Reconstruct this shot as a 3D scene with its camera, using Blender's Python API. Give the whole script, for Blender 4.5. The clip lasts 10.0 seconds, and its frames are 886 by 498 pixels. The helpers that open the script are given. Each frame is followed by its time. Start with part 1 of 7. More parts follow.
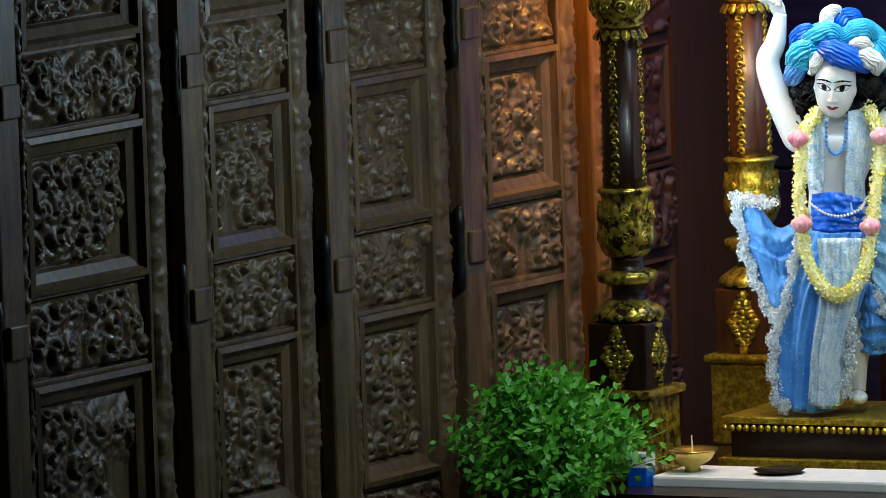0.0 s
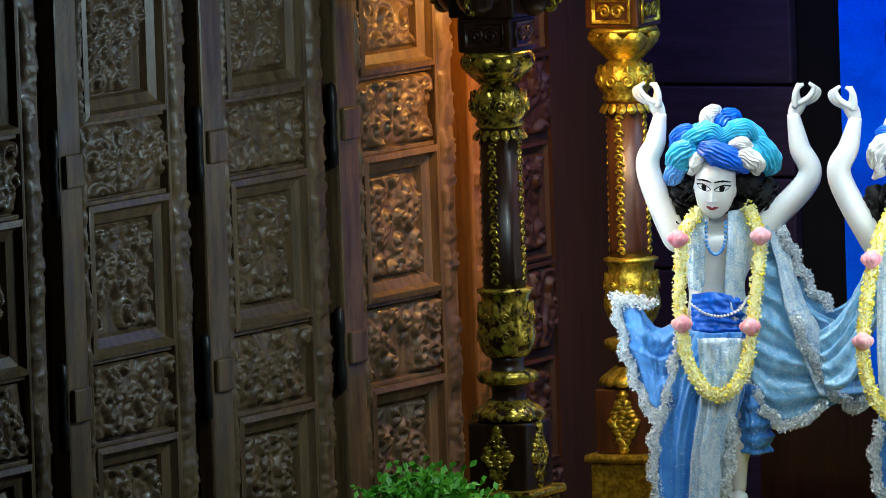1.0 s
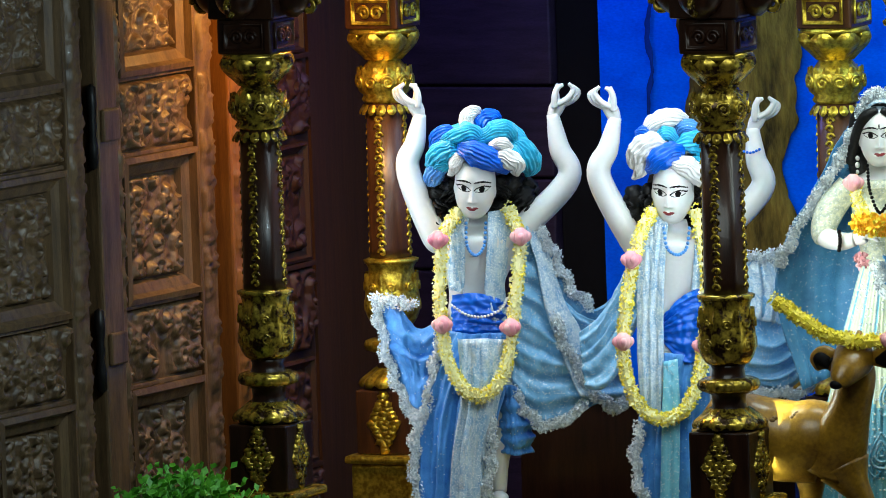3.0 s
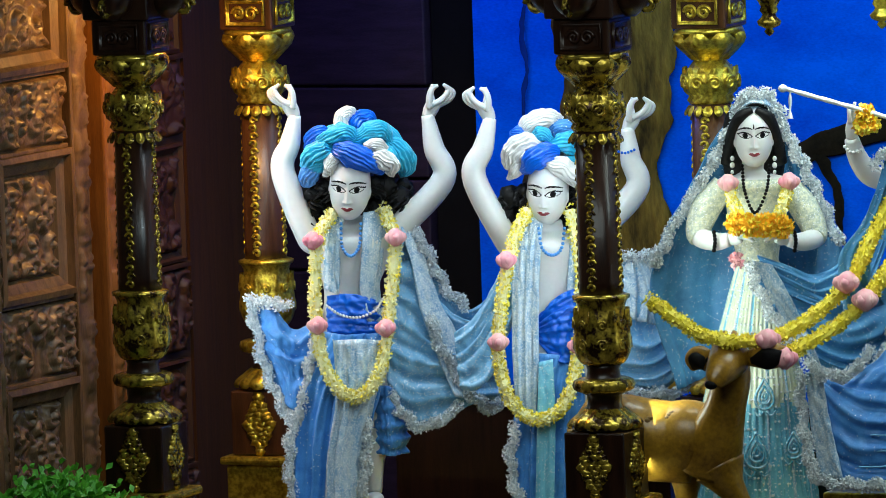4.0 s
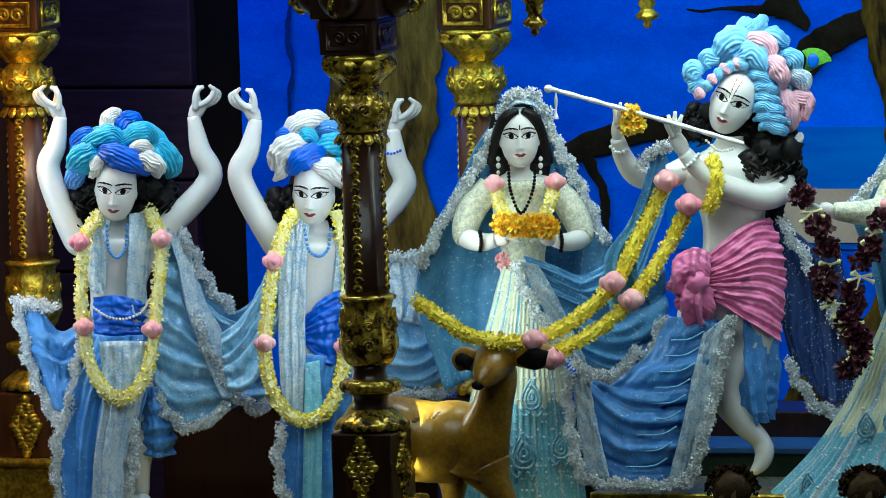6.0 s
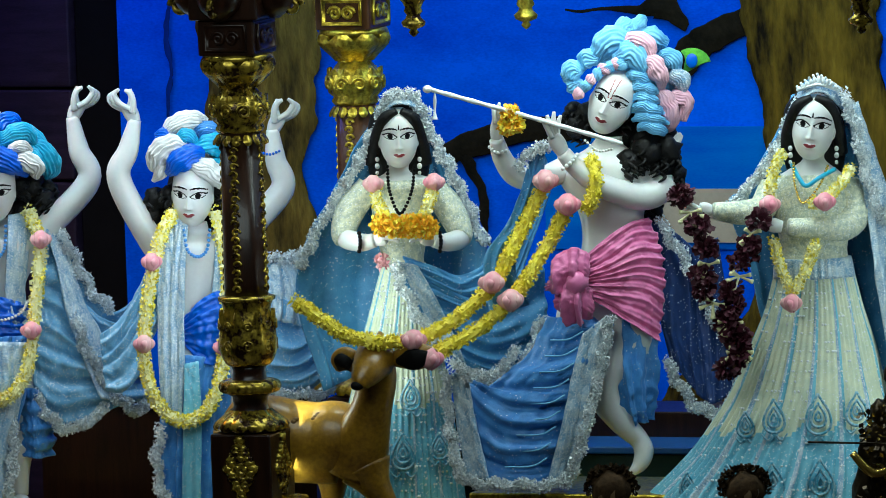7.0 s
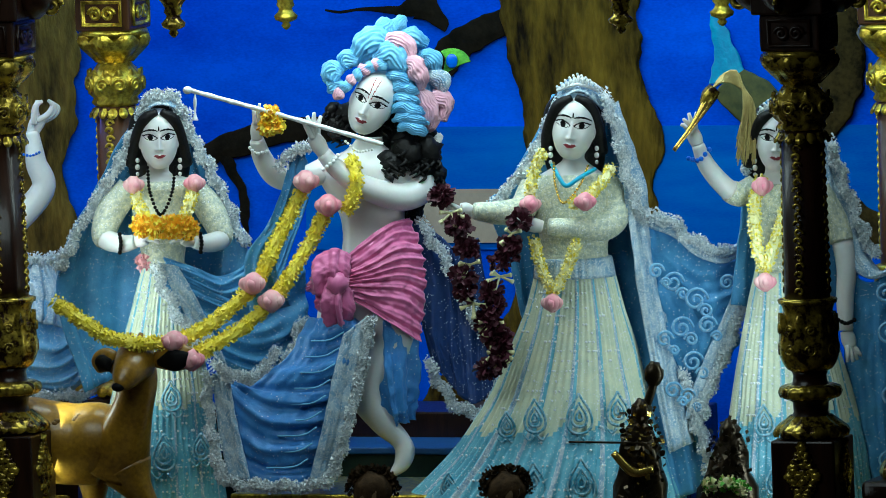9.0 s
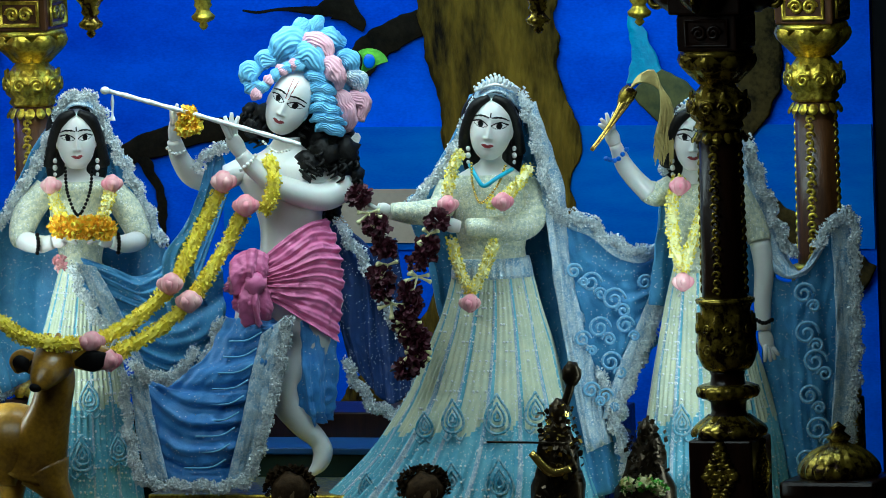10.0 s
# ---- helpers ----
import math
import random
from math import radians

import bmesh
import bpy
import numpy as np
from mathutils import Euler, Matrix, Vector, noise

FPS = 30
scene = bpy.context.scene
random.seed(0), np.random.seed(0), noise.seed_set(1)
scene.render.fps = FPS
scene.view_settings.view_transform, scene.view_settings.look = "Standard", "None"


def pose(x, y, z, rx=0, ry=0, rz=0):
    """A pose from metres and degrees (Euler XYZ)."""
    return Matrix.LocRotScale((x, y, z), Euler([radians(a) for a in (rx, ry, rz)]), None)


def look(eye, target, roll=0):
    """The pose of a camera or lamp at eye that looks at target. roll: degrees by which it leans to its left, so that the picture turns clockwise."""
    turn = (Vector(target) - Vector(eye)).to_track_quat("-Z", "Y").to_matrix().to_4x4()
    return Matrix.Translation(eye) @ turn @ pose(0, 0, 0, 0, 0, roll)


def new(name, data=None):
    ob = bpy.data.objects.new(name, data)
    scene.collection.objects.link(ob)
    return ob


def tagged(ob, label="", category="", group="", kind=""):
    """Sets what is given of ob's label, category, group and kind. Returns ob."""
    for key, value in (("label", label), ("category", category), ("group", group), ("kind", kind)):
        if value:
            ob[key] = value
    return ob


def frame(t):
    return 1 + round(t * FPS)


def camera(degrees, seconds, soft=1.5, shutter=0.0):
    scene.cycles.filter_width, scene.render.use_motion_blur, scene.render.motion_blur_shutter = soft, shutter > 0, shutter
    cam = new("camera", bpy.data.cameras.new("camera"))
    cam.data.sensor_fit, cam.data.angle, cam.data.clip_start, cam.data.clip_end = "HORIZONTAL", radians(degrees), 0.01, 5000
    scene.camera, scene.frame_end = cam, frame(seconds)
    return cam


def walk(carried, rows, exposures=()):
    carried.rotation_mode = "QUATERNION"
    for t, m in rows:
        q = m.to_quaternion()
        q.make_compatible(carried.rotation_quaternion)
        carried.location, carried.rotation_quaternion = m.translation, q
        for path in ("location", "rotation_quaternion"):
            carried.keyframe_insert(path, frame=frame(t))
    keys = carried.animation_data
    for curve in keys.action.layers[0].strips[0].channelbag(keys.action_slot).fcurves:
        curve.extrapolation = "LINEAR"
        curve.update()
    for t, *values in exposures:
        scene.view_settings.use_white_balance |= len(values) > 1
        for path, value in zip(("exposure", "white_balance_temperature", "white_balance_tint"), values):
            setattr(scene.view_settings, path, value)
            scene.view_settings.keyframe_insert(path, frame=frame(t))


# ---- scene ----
# The camera stands high at the back of the hall and turns on its mount.
cam = camera(5.0, 10.0, soft=0.8)
EYE = (10.7776, -25.7646, 4.5092)
TURNS = [
    (0.0, 84.0338, 1.9292, 25.9278), (0.5, 84.3589, 1.9269, 25.5749), (1.0, 84.5782, 1.9284, 25.2476),
    (1.5, 84.5686, 1.9371, 24.8754), (2.0, 84.5591, 1.9449, 24.5410), (2.5, 84.5501, 1.9521, 24.2252),
    (4.0, 84.5180, 1.9760, 23.1721), (4.5, 84.5074, 1.9834, 22.8399), (5.0, 84.4967, 1.9908, 22.5083),
    (5.5, 84.4870, 1.9980, 22.1784), (7.0, 84.4553, 2.0201, 21.1549), (7.5, 84.4438, 2.0274, 20.8119),
    (8.0, 84.4324, 2.0345, 20.4740), (8.5, 84.4207, 2.0422, 20.1023), (9.0, 84.4104, 2.0486, 19.7933),
    (9.5, 84.3997, 2.0560, 19.4327), (10.0, 84.3945, 2.0581, 19.3249),
]
walk(cam, [(t, pose(*EYE, rx, ry, rz)) for t, rx, ry, rz in TURNS],
     [(0.0, 0.45, 6200, 10), (2.5, 0.4, 6200, 10), (4.5, 0.1, 6200, 9), (5.5, -0.02, 6100, 7), (7.5, -0.08, 5950, 6), (10.0, -0.2, 5700, 4)])

# ---- light: dim hall, lamps under the canopy and added fills ----
world = bpy.data.worlds.new("hall")
world.use_nodes = True
scene.world = world
world.node_tree.nodes["Background"].inputs[0].default_value = (0.55, 0.6, 0.8, 1)
world.node_tree.nodes["Background"].inputs[1].default_value = 0.002


def lamp(name, eye, target, watts, colour, size=0.3, spread=180):
    """An area lamp at eye that shines at target; spread narrows its cone."""
    data = bpy.data.lights.new(name, "AREA")
    data.energy, data.color, data.spread = watts, colour, radians(spread)
    data.shape, data.size, data.size_y = "RECTANGLE", size, size * 0.4
    ob = new(name, data)
    ob.matrix_world = look(eye, target)
    return tagged(ob, "unseen area lamp lighting the altar, with no fixture built", "lamp")


LEFT, MID, RIGHT = (0.82, 0.95, 1.0), (0.88, 1.0, 0.90), (0.84, 1.0, 0.95)
# lamps along the inside of the front beam
lamp("beam_lamp", (-0.40, -0.38, 2.85), (-0.33, 0.0, 1.7), 5.5, LEFT, 0.9, 110)
lamp("beam_lamp", (0.95, -0.38, 2.85), (1.0, 0.0, 1.6), 7.5, MID, 0.9, 150)
lamp("beam_lamp", (1.75, -0.38, 2.85), (1.65, 0.0, 1.6), 7.5, RIGHT, 0.9, 150)
# added unseen to brighten the right rear pillar
lamp("beam_lamp", (2.56, -0.36, 2.85), (2.56, 0.3, 2.0), 5, RIGHT, 0.4, 140)


def fill_strip(x, target_x, watts, colour, z=1.95, tall=0.8):
    """An added upright fill, unseen at the inner side of a front pillar, shining at the figures."""
    ob = lamp("pillar_fill_lamp", (x, -0.34, z), (target_x, 0.3, z - 0.15), watts, colour, 0.05, 130)
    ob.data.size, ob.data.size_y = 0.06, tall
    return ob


# unseen fills for the figures; no strips are built on the pillars
fill_strip(-0.97, -0.45, 1.4, LEFT, 1.7, 1.1)
fill_strip(0.20, -0.40, 0.9, LEFT)
fill_strip(0.41, 1.10, 1.9, MID, 1.5, 1.0)
fill_strip(2.50, 1.35, 1.9, RIGHT, 1.5, 1.1)
fill_strip(2.69, 2.80, 0.2, RIGHT, 1.7, 1.0)
# two unseen fills added over the front of the stage, for figures and doors
lamp("front_fill_lamp", (1.0, -2.4, 3.2), (0.9, 0.0, 1.1), 9.5, (0.90, 1.0, 0.92), 2.2, 120)
lamp("front_fill_lamp", (-0.05, -1.50, 2.60), (-1.60, -2.10, 1.5), 8.5, (0.70, 0.93, 1.0), 0.25)
lamp("mural_lamp", (1.05, 0.72, 3.1), (1.05, 1.25, 2.0), 31, (0.42, 0.74, 1.0), 3.1)
lamp("amber_lamp", (-0.98, -0.22, 2.62), (-1.45, -0.40, 1.6), 9.5, (1.0, 0.46, 0.09), 0.25)
lamp("violet_lamp", (-0.9, 0.6, 3.1), (-1.0, 1.2, 2.2), 6.0, (0.22, 0.22, 1.0), 0.6)


# ---- materials ----
def node(tree, kind, **values):
    made = tree.nodes.new(kind)
    for key, value in values.items():
        made.inputs[key].default_value = value
    return made


def material(name, colour, other=None, rough=0.5, metal=0.0, grain=12.0, stretch=(1, 1, 1), bump=0.2, spread=0.5, fine=90.0,
             sheen=0.0, glints=0.0, depth=0.004, coat=0.0, subsurface=0.0, spec=0.5):
    """Two colours mixed by a coarse and a fine noise, with relief; glints scatter small silver sequins."""
    m = bpy.data.materials.new(name)
    m.use_nodes = True
    tree = m.node_tree
    link = tree.links.new
    bsdf = tree.nodes["Principled BSDF"]
    other = other or tuple(c * 0.6 for c in colour)
    place = node(tree, "ShaderNodeTexCoord")
    scale = node(tree, "ShaderNodeMapping", Scale=stretch)
    link(place.outputs["Object"], scale.inputs["Vector"])
    coarse = node(tree, "ShaderNodeTexNoise", Scale=grain, Detail=6.0, Roughness=0.6)
    small = node(tree, "ShaderNodeTexNoise", Scale=fine, Detail=3.0)
    link(scale.outputs[0], coarse.inputs["Vector"])
    link(scale.outputs[0], small.inputs["Vector"])
    both = node(tree, "ShaderNodeMath")
    both.operation = "MULTIPLY_ADD"
    both.inputs[1].default_value = 0.4
    link(small.outputs["Fac"], both.inputs[0])
    link(coarse.outputs["Fac"], both.inputs[2])
    ramp = node(tree, "ShaderNodeMapRange")
    ramp.inputs["From Min"].default_value, ramp.inputs["From Max"].default_value = 0.7 - spread * 0.4, 0.7 + spread * 0.4
    link(both.outputs[0], ramp.inputs["Value"])
    mix = node(tree, "ShaderNodeMix")
    mix.data_type = "RGBA"
    mix.inputs["A"].default_value, mix.inputs["B"].default_value = (*other, 1), (*colour, 1)
    link(ramp.outputs[0], mix.inputs["Factor"])
    relief = node(tree, "ShaderNodeBump", Strength=bump, Distance=depth)
    link(both.outputs[0], relief.inputs["Height"])
    link(relief.outputs[0], bsdf.inputs["Normal"])
    bsdf.inputs["Roughness"].default_value, bsdf.inputs["Metallic"].default_value = rough, metal
    bsdf.inputs["Specular IOR Level"].default_value = spec
    bsdf.inputs["Sheen Weight"].default_value = sheen
    bsdf.inputs["Coat Weight"].default_value = coat
    if subsurface:
        bsdf.inputs["Subsurface Weight"].default_value = subsurface
        bsdf.inputs["Subsurface Scale"].default_value = 0.01
    out = mix.outputs["Result"]
    if glints:
        cells = node(tree, "ShaderNodeTexVoronoi", Scale=260.0)
        link(place.outputs["Object"], cells.inputs["Vector"])
        near = node(tree, "ShaderNodeMath")
        near.operation = "LESS_THAN"
        near.inputs[1].default_value = 0.42
        link(cells.outputs["Distance"], near.inputs[0])
        split = node(tree, "ShaderNodeSeparateColor")
        link(cells.outputs["Color"], split.inputs[0])
        rare = node(tree, "ShaderNodeMath")
        rare.operation = "LESS_THAN"
        rare.inputs[1].default_value = glints
        link(split.outputs[0], rare.inputs[0])
        spot = node(tree, "ShaderNodeMath")
        spot.operation = "MULTIPLY"
        link(near.outputs[0], spot.inputs[0])
        link(rare.outputs[0], spot.inputs[1])
        sequin = node(tree, "ShaderNodeMix")
        sequin.data_type = "RGBA"
        sequin.inputs["B"].default_value = (0.85, 0.88, 0.9, 1)
        link(spot.outputs[0], sequin.inputs["Factor"])
        link(out, sequin.inputs["A"])
        out = sequin.outputs["Result"]
        shine = node(tree, "ShaderNodeMath")
        shine.operation = "MULTIPLY"
        shine.inputs[1].default_value = 0.45
        link(spot.outputs[0], shine.inputs[0])
        link(shine.outputs[0], bsdf.inputs["Metallic"])
        gloss = node(tree, "ShaderNodeMapRange")
        gloss.inputs["To Min"].default_value, gloss.inputs["To Max"].default_value = rough, 0.3
        link(spot.outputs[0], gloss.inputs["Value"])
        link(gloss.outputs[0], bsdf.inputs["Roughness"])
    link(out, bsdf.inputs["Base Color"])
    return m


MARBLE = material("white_marble", (0.74, 0.74, 0.72), (0.66, 0.66, 0.65), 0.28, grain=4, bump=0.03, subsurface=0.1)
HAIR = material("black_hair", (0.008, 0.007, 0.007), (0.003, 0.003, 0.003), 0.5, spec=0.25, grain=60, bump=0.6)
# black paint of the figures; also blackens slabs that stand for shade
INK = material("black_paint_and_shade", (0.004, 0.0035, 0.004), rough=0.6, spec=0.1)
LIP = material("red_paint", (0.28, 0.03, 0.04), rough=0.4)
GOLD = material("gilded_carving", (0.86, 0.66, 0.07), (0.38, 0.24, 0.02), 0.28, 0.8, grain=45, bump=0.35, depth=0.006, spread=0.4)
# dull gilding; on front pillars and pendants its darkness is coloured-in shade
DULLSHADEGOLD = material("dull_and_shaded_gilding", (0.58, 0.42, 0.05), (0.03, 0.013, 0.005), 0.26, 0.7, grain=30, bump=0.3, spread=0.3)
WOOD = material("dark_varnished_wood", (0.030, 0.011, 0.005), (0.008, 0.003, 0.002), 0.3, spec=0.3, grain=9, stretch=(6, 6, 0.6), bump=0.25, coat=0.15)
# same timber as WOOD, its colour lightened for the lit rear pillars
LITWOOD = material("lit_varnished_wood", (0.10, 0.038, 0.010), (0.035, 0.012, 0.004), 0.35, grain=9, stretch=(6, 6, 0.6), bump=0.25, coat=0.15)
TEAK = material("carved_teak", (0.17, 0.105, 0.048), (0.06, 0.037, 0.018), 0.42, coat=0.15, spread=0.4, grain=8, stretch=(5, 5, 0.5), bump=0.4)
# amber light on the door upright, put into the teak's base colour
AMBERLITTEAK = material("amber_lit_teak", (0.26, 0.11, 0.022), (0.11, 0.042, 0.010), 0.42, coat=0.15, grain=8, stretch=(5, 5, 0.5), bump=0.3)
PLANK = material("red_brown_board", (0.075, 0.026, 0.006), (0.030, 0.010, 0.003), 0.5, grain=6, stretch=(6, 6, 0.4), bump=0.2)
IRON = material("black_iron", (0.02, 0.02, 0.02), rough=0.4, metal=0.6)
BLUEWALL = material("blue_mural_paint", (0.002, 0.135, 0.92), (0.002, 0.06, 0.62), 0.8, grain=3.0, stretch=(1, 1, 2), bump=0.1, spread=0.5, spec=0.1)
SEA = material("paler_blue_mural_paint", (0.005, 0.17, 0.62), (0.004, 0.10, 0.55), 0.8, grain=3, stretch=(1, 1, 5), bump=0.1, spec=0.1)
DARKWALL = material("dark_panelled_wall", (0.030, 0.016, 0.036), (0.014, 0.007, 0.016), 0.5, spec=0.2, grain=6, stretch=(1, 1, 6), bump=0.2)
BARK = material("painted_bark", (0.24, 0.14, 0.012), (0.010, 0.006, 0.002), 0.8, spec=0.1, fine=22, grain=4, stretch=(2.6, 2.6, 0.7), bump=1.0, spread=0.5, depth=0.03)
FLOOR = material("dark_stone_floor", (0.06, 0.045, 0.04), (0.03, 0.022, 0.02), 0.35, grain=5)
PLASTER = material("hall_plaster", (0.22, 0.20, 0.18), (0.16, 0.15, 0.14), 0.9, grain=3)
SILVER = material("silver_lace", (0.95, 0.96, 0.94), (0.72, 0.78, 0.80), 0.3, 0.1, grain=60, bump=0.8)
LACE = material("silver_sequin_lace", (0.96, 0.98, 0.97), (0.60, 0.68, 0.74), 0.3, 0.1, grain=110, fine=300, spread=0.25, bump=1.0)
PALEBLUE = material("sky_blue_silk", (0.27, 0.54, 0.78), (0.13, 0.38, 0.66), 0.5, grain=22, fine=260, bump=0.6, sheen=0.2, glints=0.2)
MIDBLUE = material("cornflower_silk", (0.09, 0.33, 0.74), (0.035, 0.19, 0.58), 0.45, grain=22, fine=260, bump=0.5, sheen=0.15, glints=0.03)
DEEPBLUE = material("royal_blue_satin", (0.001, 0.13, 0.70), (0.001, 0.085, 0.54), 0.36, grain=8, bump=0.15)
VEIL = material("dusty_blue_veil", (0.09, 0.33, 0.60), (0.045, 0.21, 0.46), 0.55, grain=22, fine=260, bump=0.6, sheen=0.15, glints=0.07)
SEQUIN = material("silver_embroidered_blue", (0.58, 0.68, 0.74), (0.22, 0.40, 0.60), 0.45, 0.1, grain=40, fine=200, bump=0.8, spread=0.35, glints=0.6)
CREAM = material("cream_embroidered_silk", (0.78, 0.80, 0.58), (0.56, 0.64, 0.50), 0.5, grain=24, fine=260, bump=0.5, glints=0.12)
BODICE = material("embroidered_bodice", (0.80, 0.79, 0.58), (0.42, 0.48, 0.40), 0.5, grain=75, fine=200, bump=0.9, spread=0.35, glints=0.22)
AQUA = material("aqua_silk", (0.24, 0.58, 0.70), (0.12, 0.42, 0.60), 0.5, grain=24, fine=260, bump=0.5, glints=0.16)
THREAD = material("teal_silver_thread", (0.05, 0.34, 0.52), (0.45, 0.62, 0.70), 0.4, 0.2, grain=120, bump=0.6, spread=0.3)
TEAL = material("turquoise_turban_silk", (0.02, 0.46, 0.66), (0.01, 0.28, 0.52), 0.42, grain=22, bump=0.7, sheen=0.2)
POWDER = material("powder_blue_silk", (0.24, 0.58, 0.84), (0.14, 0.44, 0.74), 0.45, grain=14, bump=0.3)
ROSE = material("rose_pink_satin", (0.80, 0.22, 0.46), (0.66, 0.14, 0.34), 0.38, grain=10, bump=0.2, sheen=0.2)
BLUSH = material("pale_pink_silk", (0.80, 0.48, 0.56), (0.7, 0.38, 0.48), 0.45, grain=14, bump=0.3)
WHITESILK = material("white_silk", (0.78, 0.77, 0.73), (0.62, 0.62, 0.60), 0.5, grain=14, bump=0.3)
PETAL = material("yellow_petals", (0.95, 0.82, 0.03), (0.90, 0.76, 0.12), 0.6, grain=60, bump=0.3)
IVORY = material("ivory_petals", (0.92, 0.90, 0.55), (0.88, 0.82, 0.38), 0.6, grain=60, bump=0.3)
MARIGOLD = material("marigold_petals", (0.93, 0.56, 0.01), (0.85, 0.40, 0.01), 0.6, grain=60, bump=0.3)
BUD = material("pink_lotus_bud", (0.84, 0.24, 0.34), (0.84, 0.52, 0.50), 0.5, grain=16, stretch=(1, 1, 0.3), bump=0.2)
WINE = material("dark_wine_petals", (0.09, 0.008, 0.025), (0.04, 0.004, 0.012), 0.6, grain=60)
LEAF = material("bright_green_leaf", (0.15, 0.52, 0.03), (0.05, 0.26, 0.015), 0.5, grain=30)
DEERHIDE = material("painted_deer_hide", (0.46, 0.25, 0.018), (0.13, 0.06, 0.006), 0.32, grain=5, bump=0.3, coat=0.15, spread=0.55)
LINEN = material("white_table_cloth", (0.86, 0.86, 0.86), (0.74, 0.74, 0.74), 0.8, grain=14)
BRASS = material("polished_brass", (0.80, 0.58, 0.14), (0.6, 0.4, 0.08), 0.25, 0.9, grain=20, bump=0.1)
BRONZE = material("dark_bronze", (0.06, 0.04, 0.02), (0.02, 0.015, 0.01), 0.3, 0.8, grain=20)
AMBERCLOTH = material("amber_cloth", (0.62, 0.36, 0.03), (0.5, 0.27, 0.02), 0.6, grain=14)


# ---- mesh tools ----
def part(name, bm, mat, parent=None, label="", smooth=True):
    """Links a bmesh as one mesh object under a thing or a part. mat: one material or a list."""
    mesh = bpy.data.meshes.new(name)
    bm.to_mesh(mesh)
    bm.free()
    for m in mat if isinstance(mat, (list, tuple)) else [mat]:
        mesh.materials.append(m)
    if smooth:
        mesh.polygons.foreach_set("use_smooth", [True] * len(mesh.polygons))
    ob = new(name, mesh)
    if parent:
        ob.parent = parent
    return tagged(ob, label)


def thing(name, at, label, category, turn=0.0, group="", kind=""):
    ob = new(name)
    ob.empty_display_size = 0.05
    ob.matrix_world = pose(*at, 0, 0, turn)
    return tagged(ob, label, category, group, kind)


def spline(points, n):
    """n points along a smooth curve through the given ones (any dimension)."""
    p = np.array(points, float)
    if len(p) == 1:
        return np.repeat(p, n, 0)
    q = np.vstack([2 * p[0] - p[1], p, 2 * p[-1] - p[-2]])
    out = []
    for s in np.linspace(0, len(p) - 1, n):
        i = min(int(s), len(p) - 2)
        f = s - i
        a, b, c, d = q[i], q[i + 1], q[i + 2], q[i + 3]
        out.append(0.5 * (2 * b + (c - a) * f + (2 * a - 5 * b + 4 * c - d) * f * f + (3 * b - a - 3 * c + d) * f ** 3))
    return np.array(out)


def box(bm, x0, x1, y0, y1, z0, z1, bevel=0.0, slot=0, m=None):
    v = [bm.verts.new(p) for p in ((x0, y0, z0), (x1, y0, z0), (x1, y1, z0), (x0, y1, z0), (x0, y0, z1), (x1, y0, z1), (x1, y1, z1), (x0, y1, z1))]
    faces = [bm.faces.new([v[i] for i in f]) for f in ((0, 3, 2, 1), (4, 5, 6, 7), (0, 1, 5, 4), (1, 2, 6, 5), (2, 3, 7, 6), (3, 0, 4, 7))]
    for f in faces:
        f.material_index = slot
    if m:
        bmesh.ops.transform(bm, matrix=m, verts=v)
    if bevel:
        edges = list({e for f in faces for e in f.edges})
        bmesh.ops.bevel(bm, geom=edges, offset=bevel, segments=2, affect="EDGES", profile=0.5)
    return bm


def lathe(bm, profile, segs=28, slot=0, ribs=0, rib=0.0, at=(0, 0, 0), n=0, square=False):
    """Turns a profile of (radius, height) about z. ribs: lobes round it."""
    pts = spline(profile, n) if n else profile
    rings = []
    for r, z in pts:
        ring = []
        for k in range(segs):
            a = 2 * math.pi * k / segs
            rr = r * (1 + rib * math.cos(ribs * a)) if ribs else r
            if square:
                rr = r / max(abs(math.cos(a)), abs(math.sin(a)))
            ring.append(bm.verts.new((at[0] + rr * math.cos(a), at[1] + rr * math.sin(a), at[2] + z)))
        rings.append(ring)
    for a, b in zip(rings, rings[1:]):
        for k in range(segs):
            bm.faces.new((a[k], a[(k + 1) % segs], b[(k + 1) % segs], b[k])).material_index = slot
    for ring, flip in ((rings[0], True), (rings[-1], False)):
        bm.faces.new(ring[::-1] if flip else ring).material_index = slot
    return bm


def tube(bm, points, radii, n=24, segs=12, slot=0, flat=1.0, ridge=0.0, ridges=0, twist=0.0, up=(0, -1, 0)):
    """A limb: a round section swept along a smooth curve; flat squeezes it along up."""
    p = spline(points, n)
    r = spline([[x] for x in (radii if isinstance(radii, (list, tuple)) else [radii] * 2)], n)[:, 0]
    rings = []
    for i in range(n):
        d = Vector(p[min(i + 1, n - 1)] - p[max(i - 1, 0)]).normalized()
        side = d.cross(Vector(up))
        side = side.normalized() if side.length > 1e-4 else Vector((1, 0, 0))
        front = side.cross(d).normalized()
        ring = []
        for k in range(segs):
            a = 2 * math.pi * k / segs
            rr = max(r[i], 1e-4) * (1 + ridge * math.cos(ridges * a + twist * i)) if ridges else max(r[i], 1e-4)
            ring.append(bm.verts.new(Vector(p[i]) + side * (math.cos(a) * rr) + front * (math.sin(a) * rr * flat)))
        rings.append(ring)
    for a, b in zip(rings, rings[1:]):
        for k in range(segs):
            bm.faces.new((a[k], b[k], b[(k + 1) % segs], a[(k + 1) % segs])).material_index = slot
    bm.faces.new(rings[0]).material_index = slot
    bm.faces.new(rings[-1][::-1]).material_index = slot
    return bm


